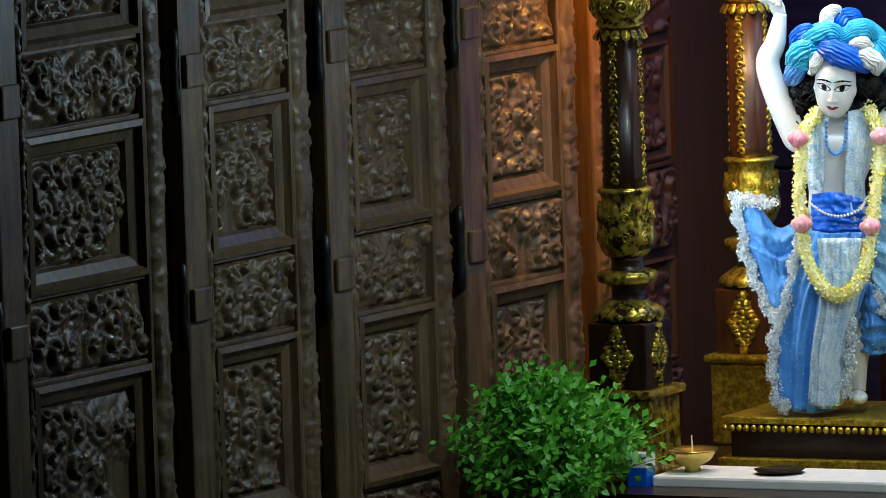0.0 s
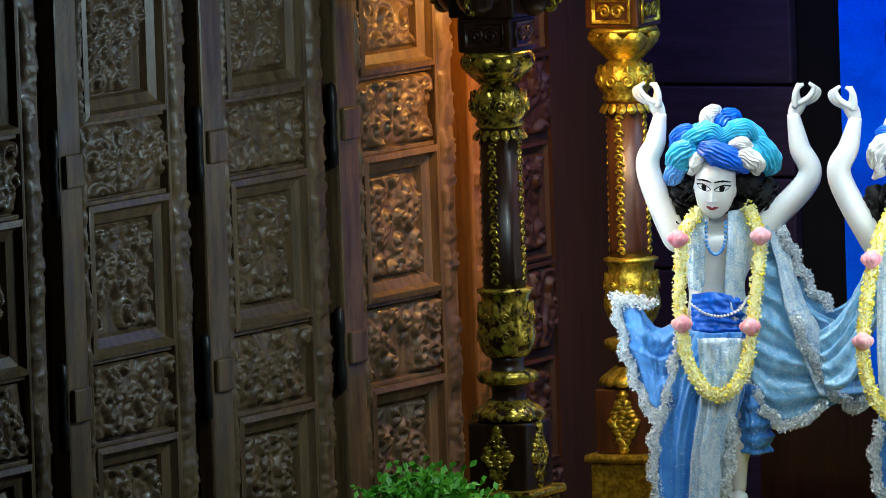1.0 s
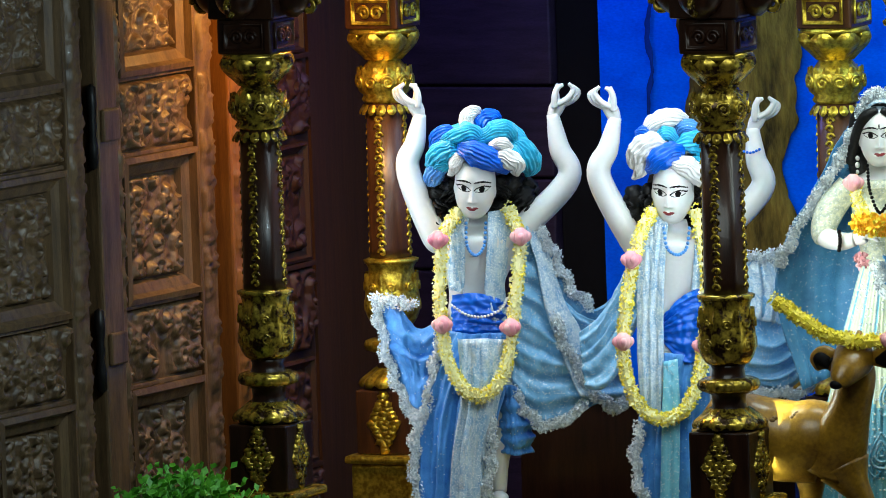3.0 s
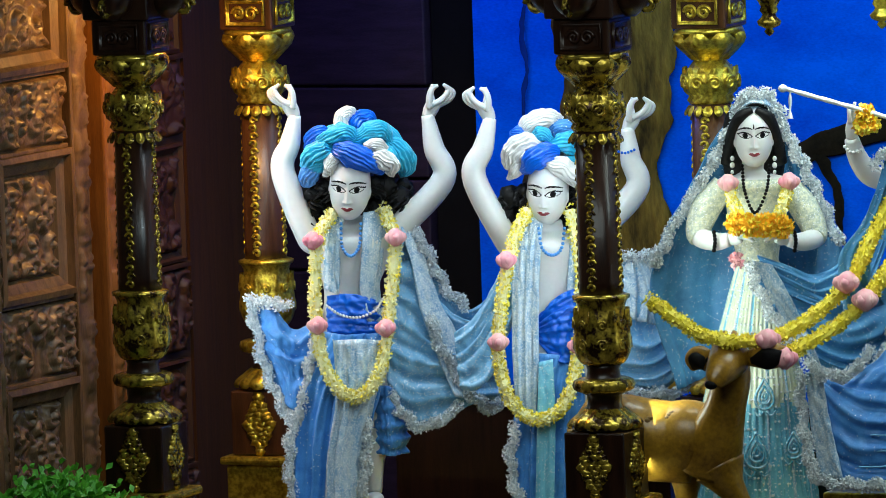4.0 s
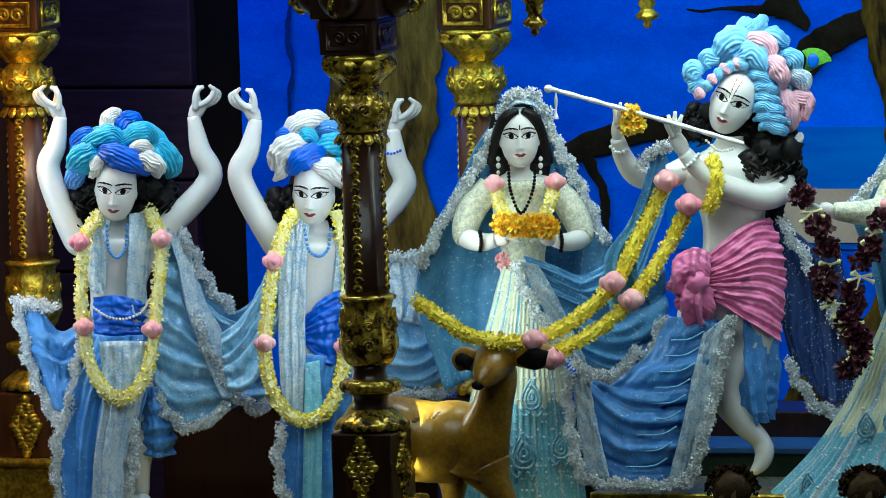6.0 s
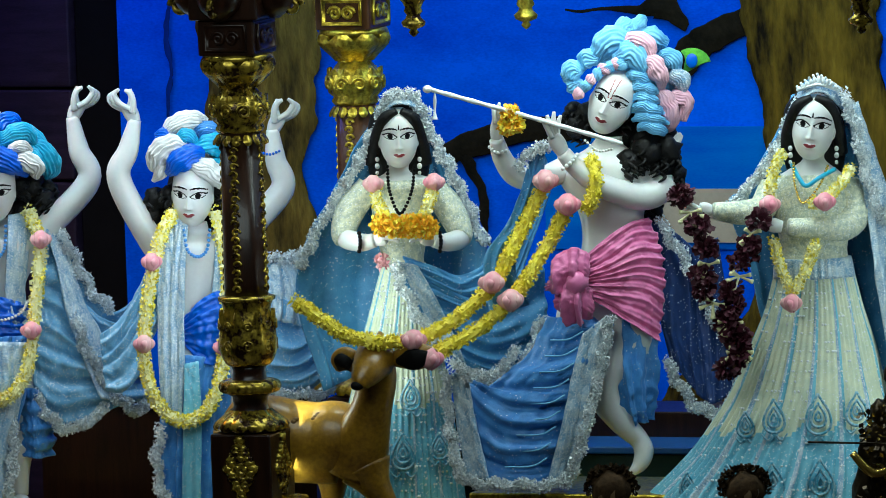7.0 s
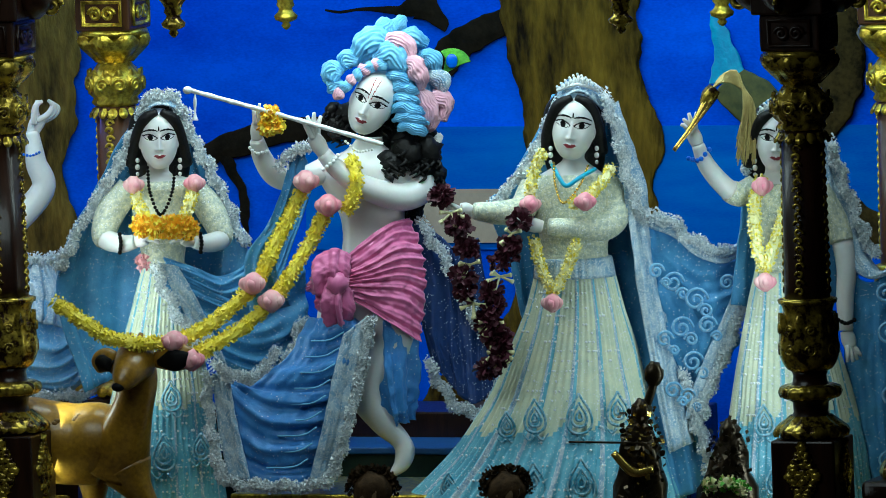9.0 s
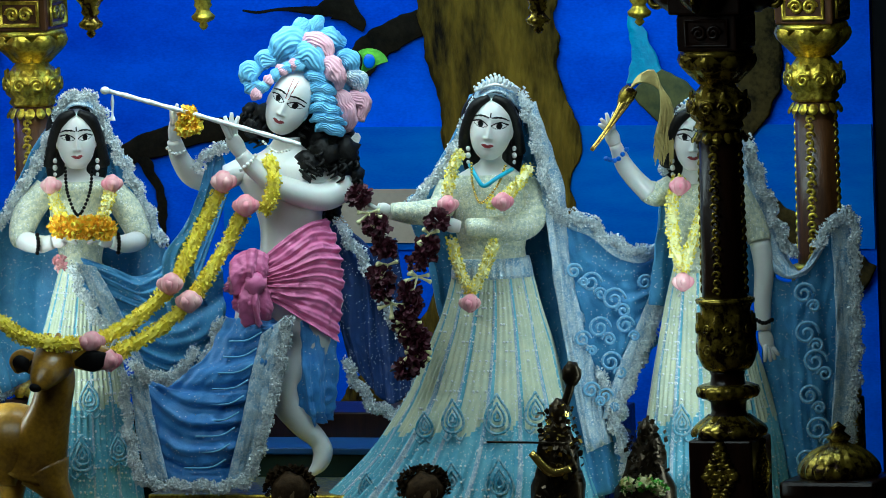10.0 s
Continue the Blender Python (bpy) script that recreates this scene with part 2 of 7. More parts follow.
def ball(bm, at, size, slot=0, u=16, v=10, turn=None, lump=0.0, seed=0.0):
    m = Matrix.Translation(at) @ (turn or Matrix()) @ Matrix.Diagonal((*size, 1))
    shift = Vector((seed, seed * 1.7, 0))

    def vert(x, y, z):
        p = Vector((x, y, z))
        if lump:
            p *= 1 + lump * noise.noise(p * 2.2 + shift)
        return bm.verts.new(m @ p)

    low, high = vert(0, 0, -1), vert(0, 0, 1)
    rings = [[vert(math.sin(math.pi * j / v) * math.cos(2 * math.pi * k / u), math.sin(math.pi * j / v) * math.sin(2 * math.pi * k / u), -math.cos(math.pi * j / v)) for k in range(u)] for j in range(1, v)]
    for k in range(u):
        n = (k + 1) % u
        faces = [bm.faces.new((low, rings[0][n], rings[0][k])), bm.faces.new((high, rings[-1][k], rings[-1][n]))]
        faces += [bm.faces.new((a[k], a[n], c[n], c[k])) for a, c in zip(rings, rings[1:])]
        for f in faces:
            f.material_index = slot
    return bm


def cloth(bm, rows, nu=40, nv=30, folds=0.0, waves=6.0, along=0, slot=0, seed=0.0, crumple=0.008, thick=0.004):
    """A draped sheet through rows of control points, with folds running down the rows and fine crumples, given a thickness."""
    rows = [spline(r, nu) for r in rows]
    grid = np.stack([spline([r[i] for r in rows], nv) for i in range(nu)], 1)
    du, dv = np.gradient(grid, axis=1), np.gradient(grid, axis=0)
    nor = np.cross(du, dv)
    nor /= np.linalg.norm(nor, axis=2, keepdims=True) + 1e-9
    layers = []
    for side in (0.0, thick):
        ring = []
        for j in range(nv):
            line = []
            for i in range(nu):
                s, t = i / (nu - 1), j / (nv - 1)
                main, cross = (s, t) if along == 0 else (t, s)
                wob = 0.35 * noise.noise((main * 3 + seed, cross * 1.5, seed))
                h = folds * math.sin(2 * math.pi * waves * (main + wob * 0.25) + seed) * (0.4 + 0.6 * cross)
                h += 0.45 * folds * math.sin(2 * math.pi * waves * 2.3 * (main + wob * 0.2) + seed * 3) * (0.3 + 0.7 * cross)
                h += crumple * noise.noise((s * 14 + seed, t * 14, seed * 2))
                line.append(bm.verts.new(Vector(grid[j, i] + nor[j, i] * (h + side))))
            ring.append(line)
        layers.append(ring)
    a, b = layers
    for j in range(nv - 1):
        for i in range(nu - 1):
            bm.faces.new((a[j][i], a[j][i + 1], a[j + 1][i + 1], a[j + 1][i])).material_index = slot
            bm.faces.new((b[j][i], b[j + 1][i], b[j + 1][i + 1], b[j][i + 1])).material_index = slot
    rim = [(0, i) for i in range(nu)] + [(j, nu - 1) for j in range(1, nv)] + [(nv - 1, i) for i in range(nu - 2, -1, -1)] + [(j, 0) for j in range(nv - 2, 0, -1)]
    for (j, i), (l, k) in zip(rim, rim[1:] + rim[:1]):
        bm.faces.new((a[j][i], b[j][i], b[l][k], a[l][k])).material_index = slot
    return bm


def flakes(bm, points, radius, count, size, rng, slots=(0,), n=0, flat=0.6):
    """Small bent petals or lace loops crowded round a curve."""
    p = spline(points, n or 60)
    for _ in range(count):
        s = rng.random() * (len(p) - 1.001)
        i = int(s)
        c = p[i] + (p[i + 1] - p[i]) * (s - i)
        d = Vector((rng.gauss(0, 1), rng.gauss(0, 1), rng.gauss(0, 1))).normalized()
        d.y *= flat
        rr = radius if not isinstance(radius, (list, tuple)) else radius[0] + (radius[1] - radius[0]) * s / len(p)
        o = Vector(c) + d * rr * (0.55 + 0.45 * rng.random())
        side = d.orthogonal().normalized()
        side.rotate(Matrix.Rotation(rng.random() * 6.28, 3, d))
        out = d.normalized()
        z = size * (0.6 + 0.8 * rng.random())
        tip = out * z * 0.9 + side.cross(out) * z * 0.5
        v = [bm.verts.new(o - side * z * 0.5), bm.verts.new(o + side * z * 0.5), bm.verts.new(o + side * z * 0.4 + tip), bm.verts.new(o - side * z * 0.4 + tip)]
        slot = rng.choice(slots)
        for f in (bm.faces.new(v[:3]), bm.faces.new((v[0], v[2], v[3]))):
            f.material_index = slot
    return bm


LEAN = radians(2.0)


def board(a0, b0, units=640):
    """Drawing-board places for one figure: a to the right, b downwards, so many units a metre, on a sheet hung two degrees out of plumb and seen from
    5.5 degrees above; q is metres towards the hall. Gives points of the figure's own upright frame, whose front is -y."""
    def spot(a, b, q=0.0):
        dx, dz = (a - a0) / units, (b0 - b) / units
        x = dx * math.cos(LEAN) + dz * math.sin(LEAN)
        z = (dz * math.cos(LEAN) - dx * math.sin(LEAN)) / math.cos(radians(5.5)) + q * math.tan(radians(5.5))
        return (x, -q, z)
    return spot


# ---- the setting ----
def slab(name, x0, x1, y0, y1, z0, z1, mat, label, category):
    ob = part(name, box(bmesh.new(), x0, x1, y0, y1, z0, z1), mat, smooth=False)
    return tagged(ob, label, category, kind="structure")


slab("floor", -12, 22, -32, 3, -0.2, 0.0, FLOOR, "dark polished stone floor of the hall", "floor")
slab("stage", -3.6, 4.4, -2.6, 2.2, 0.0, 0.82, FLOOR, "dark stone stage under the altar", "stage")
slab("ceiling", -12, 22, -32, 3, 6.2, 6.4, PLASTER, "plain plaster ceiling of the hall", "ceiling")
slab("wall_north", -12, 22, 2.7, 3.0, 0.0, 6.2, PLASTER, "plain plaster wall behind the altar", "wall")
slab("wall_south", -12, 22, -32.3, -32.0, 0.0, 6.2, PLASTER, "plain plaster wall of the hall", "wall")
slab("wall_west", -12.3, -12, -32, 3, 0.0, 6.2, PLASTER, "plain plaster wall of the hall", "wall")
slab("wall_east", 22, 22.3, -32, 3, 0.0, 6.2, PLASTER, "plain plaster wall of the hall", "wall")
slab("backdrop", -0.76, 2.492, 1.22, 1.26, 0.82, 3.3, BLUEWALL, "bright blue painted mural board behind the figures", "backdrop")
# added panel, coloured black to keep the space beyond the mural dark
slab("dark_filler_panel", 2.497, 4.3, 1.23, 1.30, 0.82, 3.3, INK, "added black panel closing the darkness beside the painted board", "panel")
# solid strip coloured black in place of the gap's shade
slab("gap_shade_strip", -0.90, -0.765, 1.24, 1.30, 0.82, 3.3, INK, "solid black strip for the shade in the gap beside the painted board", "wall")
slab("altar_deck", -1.4, 3.2, -0.75, 1.2, 0.82, 0.93, WOOD, "dark wooden altar deck", "platform")
slab("canopy_roof", -1.45, 2.95, -0.75, 1.26, 3.30, 3.36, WOOD, "dark wooden canopy roof", "canopy")

# dark panelled wall behind the dancers, board by board
back = thing("wall_dark", (0, 0, 0), "dark violet-brown panelled wall behind the dancing figures", "wall", kind="structure")
for k in range(9):
    z = 0.82 + k * 0.27
    part("board", box(bmesh.new(), -1.40, -0.905, 1.20, 1.26, z, z + 0.262, 0.006), DARKWALL, back, smooth=False)


def carve(bm, x0, x1, z0, z1, y, depth, step, seed, slot=0, scrolls=7):
    """A carved field of curling leaves, as relief standing out towards -y."""
    rng = random.Random(seed)
    nx, nz = max(4, int((x1 - x0) / step)), max(4, int((z1 - z0) / step))
    xs, zs = np.meshgrid(np.linspace(x0, x1, nx), np.linspace(z0, z1, nz))
    best = np.zeros_like(xs)
    size = math.sqrt((x1 - x0) * (z1 - z0) / scrolls)
    for k in range(scrolls * 2):
        cx, cz = x0 + rng.random() * (x1 - x0), z0 + rng.random() * (z1 - z0)
        dx, dz = xs - cx, zs - cz
        r, a = np.hypot(dx, dz) / size, np.arctan2(dz, dx)
        w = np.exp(-(r * 1.5) ** 2)
        h = np.abs(np.sin(4.0 * r * rng.choice((-1, 1)) * 1.6 + a + rng.random() * 6)) ** 0.7 * w
        h += 0.25 * np.abs(np.sin(9 * a + 5 * r)) * w
        best = np.maximum(best, h)
    edge = np.minimum(np.minimum(xs - x0, x1 - xs), np.minimum(zs - z0, z1 - zs)) / 0.01
    best = best * np.clip(edge, 0, 1)
    grid = [[bm.verts.new((xs[j, i], y - depth * best[j, i], zs[j, i])) for i in range(nx)] for j in range(nz)]
    for j in range(nz - 1):
        for i in range(nx - 1):
            bm.faces.new((grid[j][i], grid[j][i + 1], grid[j + 1][i + 1], grid[j + 1][i])).material_index = slot
    return bm


def moulding(bm, x0, x1, z0, z1, y, width, depth):
    """A mitred picture-frame moulding round a recessed panel, sloping inwards."""
    rings = []
    for inset, d in ((0, 0), (0, depth), (width * 0.25, depth * 1.15), (width * 0.4, depth * 0.5), (width * 0.8, 0.1 * depth), (width, -depth)):
        rings.append([bm.verts.new(p) for p in ((x0 + inset, y - d, z0 + inset), (x1 - inset, y - d, z0 + inset), (x1 - inset, y - d, z1 - inset), (x0 + inset, y - d, z1 - inset))])
    for a, b in zip(rings, rings[1:]):
        for k in range(4):
            bm.faces.new((a[k], a[(k + 1) % 4], b[(k + 1) % 4], b[k]))
    return bm


def door_leaf(s, panel, number):
    """One carved folding leaf that begins s metres along the side wall: plain post, leaf borders, recessed panels between scroll rails."""
    leaf = thing("door_%d" % number, (-1.44 + s * math.cos(radians(WALL_TURN)), -0.1 + s * math.sin(radians(WALL_TURN)), 0), "tall carved teak folding door leaf with recessed figured panels", "door", WALL_TURN, kind="structure")
    seed, z0, z1 = 5 + number, 0.83, 3.2
    a, b = 0.152, 0.152 + panel
    w = b + 0.092
    part("backing", box(bmesh.new(), 0, w, 0.0, 0.05, z0, z1), TEAK, leaf, smooth=False)
    part("post", box(bmesh.new(), 0, 0.112, -0.055, 0.0, z0, z1, 0.008), TEAK, leaf, smooth=False)
    part("stile", box(bmesh.new(), b, w, -0.045, 0.0, z0, z1, 0.005), TEAK, leaf, smooth=False)
    part("stile", box(bmesh.new(), 0.115, a, -0.040, 0.0, z0, z1, 0.004), TEAK, leaf, smooth=False)
    for c0, c1, y in ((b + 0.012, w - 0.008, -0.045), (0.119, a - 0.004, -0.040)):
        part("leaf_border", carve(bmesh.new(), c0, c1, z0, z1, y, 0.016, 0.008, seed * 7, scrolls=44), TEAK, leaf)
    for k, (lo, hi) in enumerate(((1.0, 1.470), (1.705, 2.115), (2.340, 2.74))):
        panel_frame = part("panel_moulding", moulding(bmesh.new(), a, b, lo, hi, -0.016, 0.066, 0.030), TEAK, leaf, smooth=False)
        part("carved_panel", carve(bmesh.new(), a + 0.060, b - 0.060, lo + 0.060, hi - 0.060, 0.004, 0.030, 0.005, seed * 31 + k, scrolls=16), TEAK, panel_frame)
    for k, (lo, hi) in enumerate(((0.84, 1.0), (1.470, 1.705), (2.115, 2.340), (2.74, 2.95))):
        part("carved_rail", carve(bmesh.new(), a, b, lo + 0.016, hi - 0.016, -0.016, 0.030, 0.005, seed * 17 + k, scrolls=14), TEAK, leaf)
        part("rail", box(bmesh.new(), a, b, -0.016, 0.0, lo, hi), TEAK, leaf, smooth=False)
        for z in (lo, hi - 0.013):
            part("rail_edge", box(bmesh.new(), a, b, -0.034, -0.015, z, z + 0.013, 0.003), TEAK, leaf, smooth=False)
    for z in (1.60, 2.22):
        block = part("hinge_block", box(bmesh.new(), 0.012, 0.10, -0.070, -0.054, z - 0.045, z + 0.045, 0.006), TEAK, leaf, smooth=False)
        knuckle = lathe(bmesh.new(), [(0.0, -0.12), (0.014, -0.11), (0.016, -0.06), (0.010, -0.02), (0.014, 0.0), (0.010, 0.02), (0.016, 0.06), (0.014, 0.11), (0.0, 0.12)], 10, at=(-0.012, -0.045, z))
        part("hinge_knuckle", knuckle, IRON, block)
    return leaf


WALL_TURN = 85.43
for number, (s, panel) in enumerate(((-4.75, 0.57), (-3.86, 0.57), (-2.965, 0.57), (-2.072, 0.415), (-1.340, 0.41), (-0.625, 0.41))):
    door_leaf(s, panel, number + 1)
# added board, coloured black so the gaps between leaves stay dark
slab("door_gap_backing", -2.30, -1.97, -5.0, 0.65, 0.82, 3.3, INK, "added black board behind the folding doors, darkening their gaps", "wall")

jamb = thing("door_jamb", (-1.433, -0.005, 0), "carved teak upright between the doors, coloured amber for the light on it", "door frame", 88.0, kind="structure")
part("upright", box(bmesh.new(), 0.0, 0.095, -0.06, 0.04, 0.83, 3.2, 0.008), AMBERLITTEAK, jamb, smooth=False)
part("leaf_border", carve(bmesh.new(), 0.012, 0.06, 0.84, 3.19, -0.060, 0.016, 0.008, 71, scrolls=44), AMBERLITTEAK, jamb)
inner = thing("door_7", (-1.425, 0.10, 0), "carved teak door leaf beyond the upright with scroll panels", "door", 90.0, kind="structure")
part("backing", box(bmesh.new(), 0.0, 0.53, 0.0, 0.05, 0.83, 3.2), PLANK, inner, smooth=False)
for k, (lo, hi) in enumerate(((0.86, 1.12), (1.14, 1.44), (1.46, 1.70), (1.72, 2.06), (2.08, 2.30), (2.32, 2.62), (2.64, 2.95))):
    if k % 2:
        panel_frame = part("panel_moulding", moulding(bmesh.new(), 0.04, 0.48, lo, hi, -0.002, 0.035, 0.02), PLANK, inner, smooth=False)
        part("carved_panel", carve(bmesh.new(), 0.07, 0.45, lo + 0.03, hi - 0.03, 0.0, 0.026, 0.006, 300 + k, scrolls=12), PLANK, panel_frame)
    else:
        part("carved_rail", carve(bmesh.new(), 0.03, 0.50, lo, hi, -0.002, 0.030, 0.006, 300 + k, scrolls=14), PLANK, inner)
        part("rail_edge", box(bmesh.new(), 0.02, 0.51, -0.022, -0.002, hi, hi + 0.016, 0.003), PLANK, inner, smooth=False)
slab("side_board", -1.50, -1.42, 0.64, 1.20, 0.83, 3.2, PLANK, "plain red-brown wooden board at the end of the doors", "panel")


# ---- pillars ----
def leaves(bm, radius, z, height, count, out, width, slot=0, droop=1.0):
    """A ring of carved acanthus tongues curling outwards."""
    for k in range(count):
        a = 2 * math.pi * k / count
        grid = []
        for j in range(6):
            t = j / 5
            rr = radius + out * math.sin(t * 2.2) * (0.5 + 0.5 * t)
            row = []
            for i in (-1, -0.45, 0, 0.45, 1):
                half = width * (math.sin(math.pi * (0.15 + 0.78 * t)) ** 0.7)
                lift = 0.25 * width * (1 - abs(i)) + 0.1 * width * math.cos(i * 9)
                aa = a + i * half / radius
                row.append(bm.verts.new(((rr + lift) * math.cos(aa), (rr + lift) * math.sin(aa), z + droop * height * t)))
            grid.append(row)
        for r, s in zip(grid, grid[1:]):
            for i in range(4):
                bm.faces.new((r[i], r[i + 1], s[i + 1], s[i])).material_index = slot
    return bm


def scroll(bm, at, size, turn, flip=1, r=0.006, slot=0, turns=1.6):
    """A gilded spiral in the upright plane that faces -y, turned about z."""
    pts = []
    for k in range(18):
        t = k / 17
        a = t * turns * 2 * math.pi
        rr = size * (1 - 0.85 * t)
        pts.append(Vector((flip * rr * math.cos(a), 0, rr * math.sin(a))))
    m = Matrix.Translation(at) @ Matrix.Rotation(turn, 4, "Z")
    return tube(bm, [m @ p for p in pts], [r, r * 1.2, r], n=30, segs=6, slot=slot)


def pillar(x, y, GILT, TIMBER):
    p = thing("pillar", (x, y, 0), "dark carved wooden altar pillar with gilded leaf bands", "pillar", group="canopy pillars")
    h = 0.0875
    pedestal = part("pedestal", box(bmesh.new(), -h, h, -h, h, 1.19, 1.375, 0.006), TIMBER, p, smooth=False)
    part("pedestal_foot", box(bmesh.new(), -h - 0.03, h + 0.03, -h - 0.03, h + 0.03, 1.165, 1.19, 0.010), GILT, p, smooth=False)
    part("base_block", box(bmesh.new(), -h - 0.015, h + 0.015, -h - 0.015, h + 0.015, 0.93, 1.165, 0.010), GILT, p, smooth=False)
    for k in range(4):
        dia = bmesh.new()
        for j in range(13):
            s = 1 - abs(j - 6) / 7
            for i in range(max(1, round(4 * s))):
                ball(dia, (((i + 0.5) / max(1, round(4 * s)) - 0.5) * 0.098 * s, -h - 0.001, 1.203 + j * 0.0130), (0.017, 0.010, 0.0125), u=8, v=6, lump=0.7, seed=i + j)
        bmesh.ops.transform(dia, matrix=Matrix.Rotation(k * math.pi / 2, 4, "Z"), verts=dia.verts)
        part("diamond_carving", dia, GILT, pedestal)
    part("foot_leaves", leaves(bmesh.new(), 0.050, 1.435, 0.055, 12, 0.055, 0.020, droop=-1), GILT, p)
    part("neck", lathe(bmesh.new(), [(0.085, 1.375), (0.08, 1.39), (0.055, 1.42), (0.046, 1.445), (0.048, 1.47), (0.066, 1.48), (0.066, 1.50), (0.047, 1.52), (0.044, 1.54), (0.05, 1.555)], 28), TIMBER, p)
    part("ring", lathe(bmesh.new(), [(0.062, 1.478), (0.078, 1.484), (0.083, 1.497), (0.078, 1.511), (0.062, 1.517)], 48, ribs=16, rib=0.04), GILT, p)
    vase = part("vase", lathe(bmesh.new(), [(0.044, 1.55), (0.064, 1.562), (0.079, 1.595), (0.080, 1.63), (0.073, 1.675), (0.066, 1.712), (0.072, 1.735), (0.05, 1.742)], 48, n=26, ribs=8, rib=0.025), GILT, p)
    curl = leaves(bmesh.new(), 0.066, 1.575, 0.13, 8, 0.012, 0.02)
    for k in range(8):
        a = 2 * math.pi * k / 8 + 0.39
        for dz, sz in ((1.61, 0.017), (1.665, 0.013)):
            scroll(curl, (0.077 * math.cos(a), 0.077 * math.sin(a), dz), sz, a + math.pi / 2, 1 if k % 2 else -1, 0.004)
    part("vase_leaves", curl, GILT, vase)
    part("vase_rim", lathe(bmesh.new(), [(0.06, 1.728), (0.076, 1.732), (0.078, 1.742), (0.06, 1.748)], 48, ribs=24, rib=0.02), GILT, p)
    shaft = part("shaft", lathe(bmesh.new(), [(0.061, 1.745), (0.060, 1.78), (0.056, 2.19)], 32, ribs=8, rib=0.02), TIMBER, p)
    for k in range(4):
        a = k * math.pi / 2
        chain = bmesh.new()
        for j in range(19):
            z = 1.765 + j * 0.0222
            rr = 0.0605 - 0.005 * j / 19
            scroll(chain, (rr * math.cos(a), rr * math.sin(a), z), 0.0125, a + math.pi / 2, 1 if j % 2 else -1, 0.0042, turns=0.95)
        part("chain_strip", chain, GILT, shaft)
    ring = part("capital_ring", lathe(bmesh.new(), [(0.058, 2.19), (0.066, 2.20), (0.06, 2.212), (0.074, 2.225), (0.079, 2.25), (0.076, 2.275), (0.06, 2.29), (0.045, 2.31)], 48, ribs=12, rib=0.035), GILT, p)
    swirl = leaves(bmesh.new(), 0.06, 2.185, 0.028, 14, 0.014, 0.012, droop=-1)
    leaves(swirl, 0.062, 2.218, 0.075, 12, 0.014, 0.015)
    for k in range(10):
        a = k * math.pi / 5 + 0.2
        scroll(swirl, (0.079 * math.cos(a), 0.079 * math.sin(a), 2.25), 0.020, a + math.pi / 2, 1 if k % 2 else -1, 0.005)
    part("ring_leaves", swirl, GILT, ring)
    bell = part("bell", lathe(bmesh.new(), [(0.045, 2.305), (0.047, 2.325), (0.058, 2.352), (0.082, 2.378), (0.097, 2.390), (0.094, 2.402)], 28, n=14), GILT, p)
    crown = leaves(bmesh.new(), 0.048, 2.312, 0.078, 8, 0.062, 0.024)
    for k in range(8):
        a = k * math.pi / 4
        scroll(crown, (0.088 * math.cos(a), 0.088 * math.sin(a), 2.375), 0.022, a + math.pi / 2, 1 if k % 2 else -1, 0.006)
    part("capital_leaves", crown, GILT, bell)
    block = part("block", box(bmesh.new(), -0.082, 0.082, -0.082, 0.082, 2.402, 2.50, 0.006), TIMBER, p, smooth=False)
    for k in range(4):
        frame_bm = moulding(bmesh.new(), -0.06, 0.06, 2.415, 2.488, -0.083, 0.012, 0.006)
        scroll(frame_bm, (0.02, -0.086, 2.45), 0.02, 0, 1, 0.005)
        scroll(frame_bm, (-0.02, -0.086, 2.45), 0.02, 0, -1, 0.005)
        bmesh.ops.transform(frame_bm, matrix=Matrix.Rotation(k * math.pi / 2, 4, "Z"), verts=frame_bm.verts)
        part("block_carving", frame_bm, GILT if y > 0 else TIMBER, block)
    for sx, sy in ((1, 0), (-1, 0), (0, 1), (0, -1)):
        br = bmesh.new()
        lathe(br, [(0.012, 0.0), (0.05, 0.03), (0.062, 0.07), (0.055, 0.11), (0.062, 0.16), (0.062, 0.8)], 16, at=(sx * 0.115, sy * 0.115, 2.50), n=16)
        bracket = part("bracket", br, TIMBER, p)
        edge = bmesh.new()
        scroll(edge, (sx * 0.165, sy * 0.165, 2.535), 0.03, 0 if sx else math.pi / 2, sx or sy, 0.008)
        part("bracket_scroll", edge, GILT, bracket)
    part("head", box(bmesh.new(), -0.1, 0.1, -0.1, 0.1, 2.50, 3.3, 0.006), TIMBER, p, smooth=False)
    return p


# one wood and gilding: shaded tones in front, lit tones behind
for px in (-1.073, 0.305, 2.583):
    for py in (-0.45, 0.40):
        pillar(px, py, DULLSHADEGOLD if py < 0 else GOLD, WOOD if py < 0 else LITWOOD)

for py in (-0.45, 0.40):
    beam = thing("canopy_beam", (0, py, 0), "dark carved beam of the altar canopy", "beam", group="canopy beams")
    part("beam_body", box(bmesh.new(), -1.35, 2.9, -0.08, 0.08, 2.86, 3.29, 0.01), WOOD, beam, smooth=False)


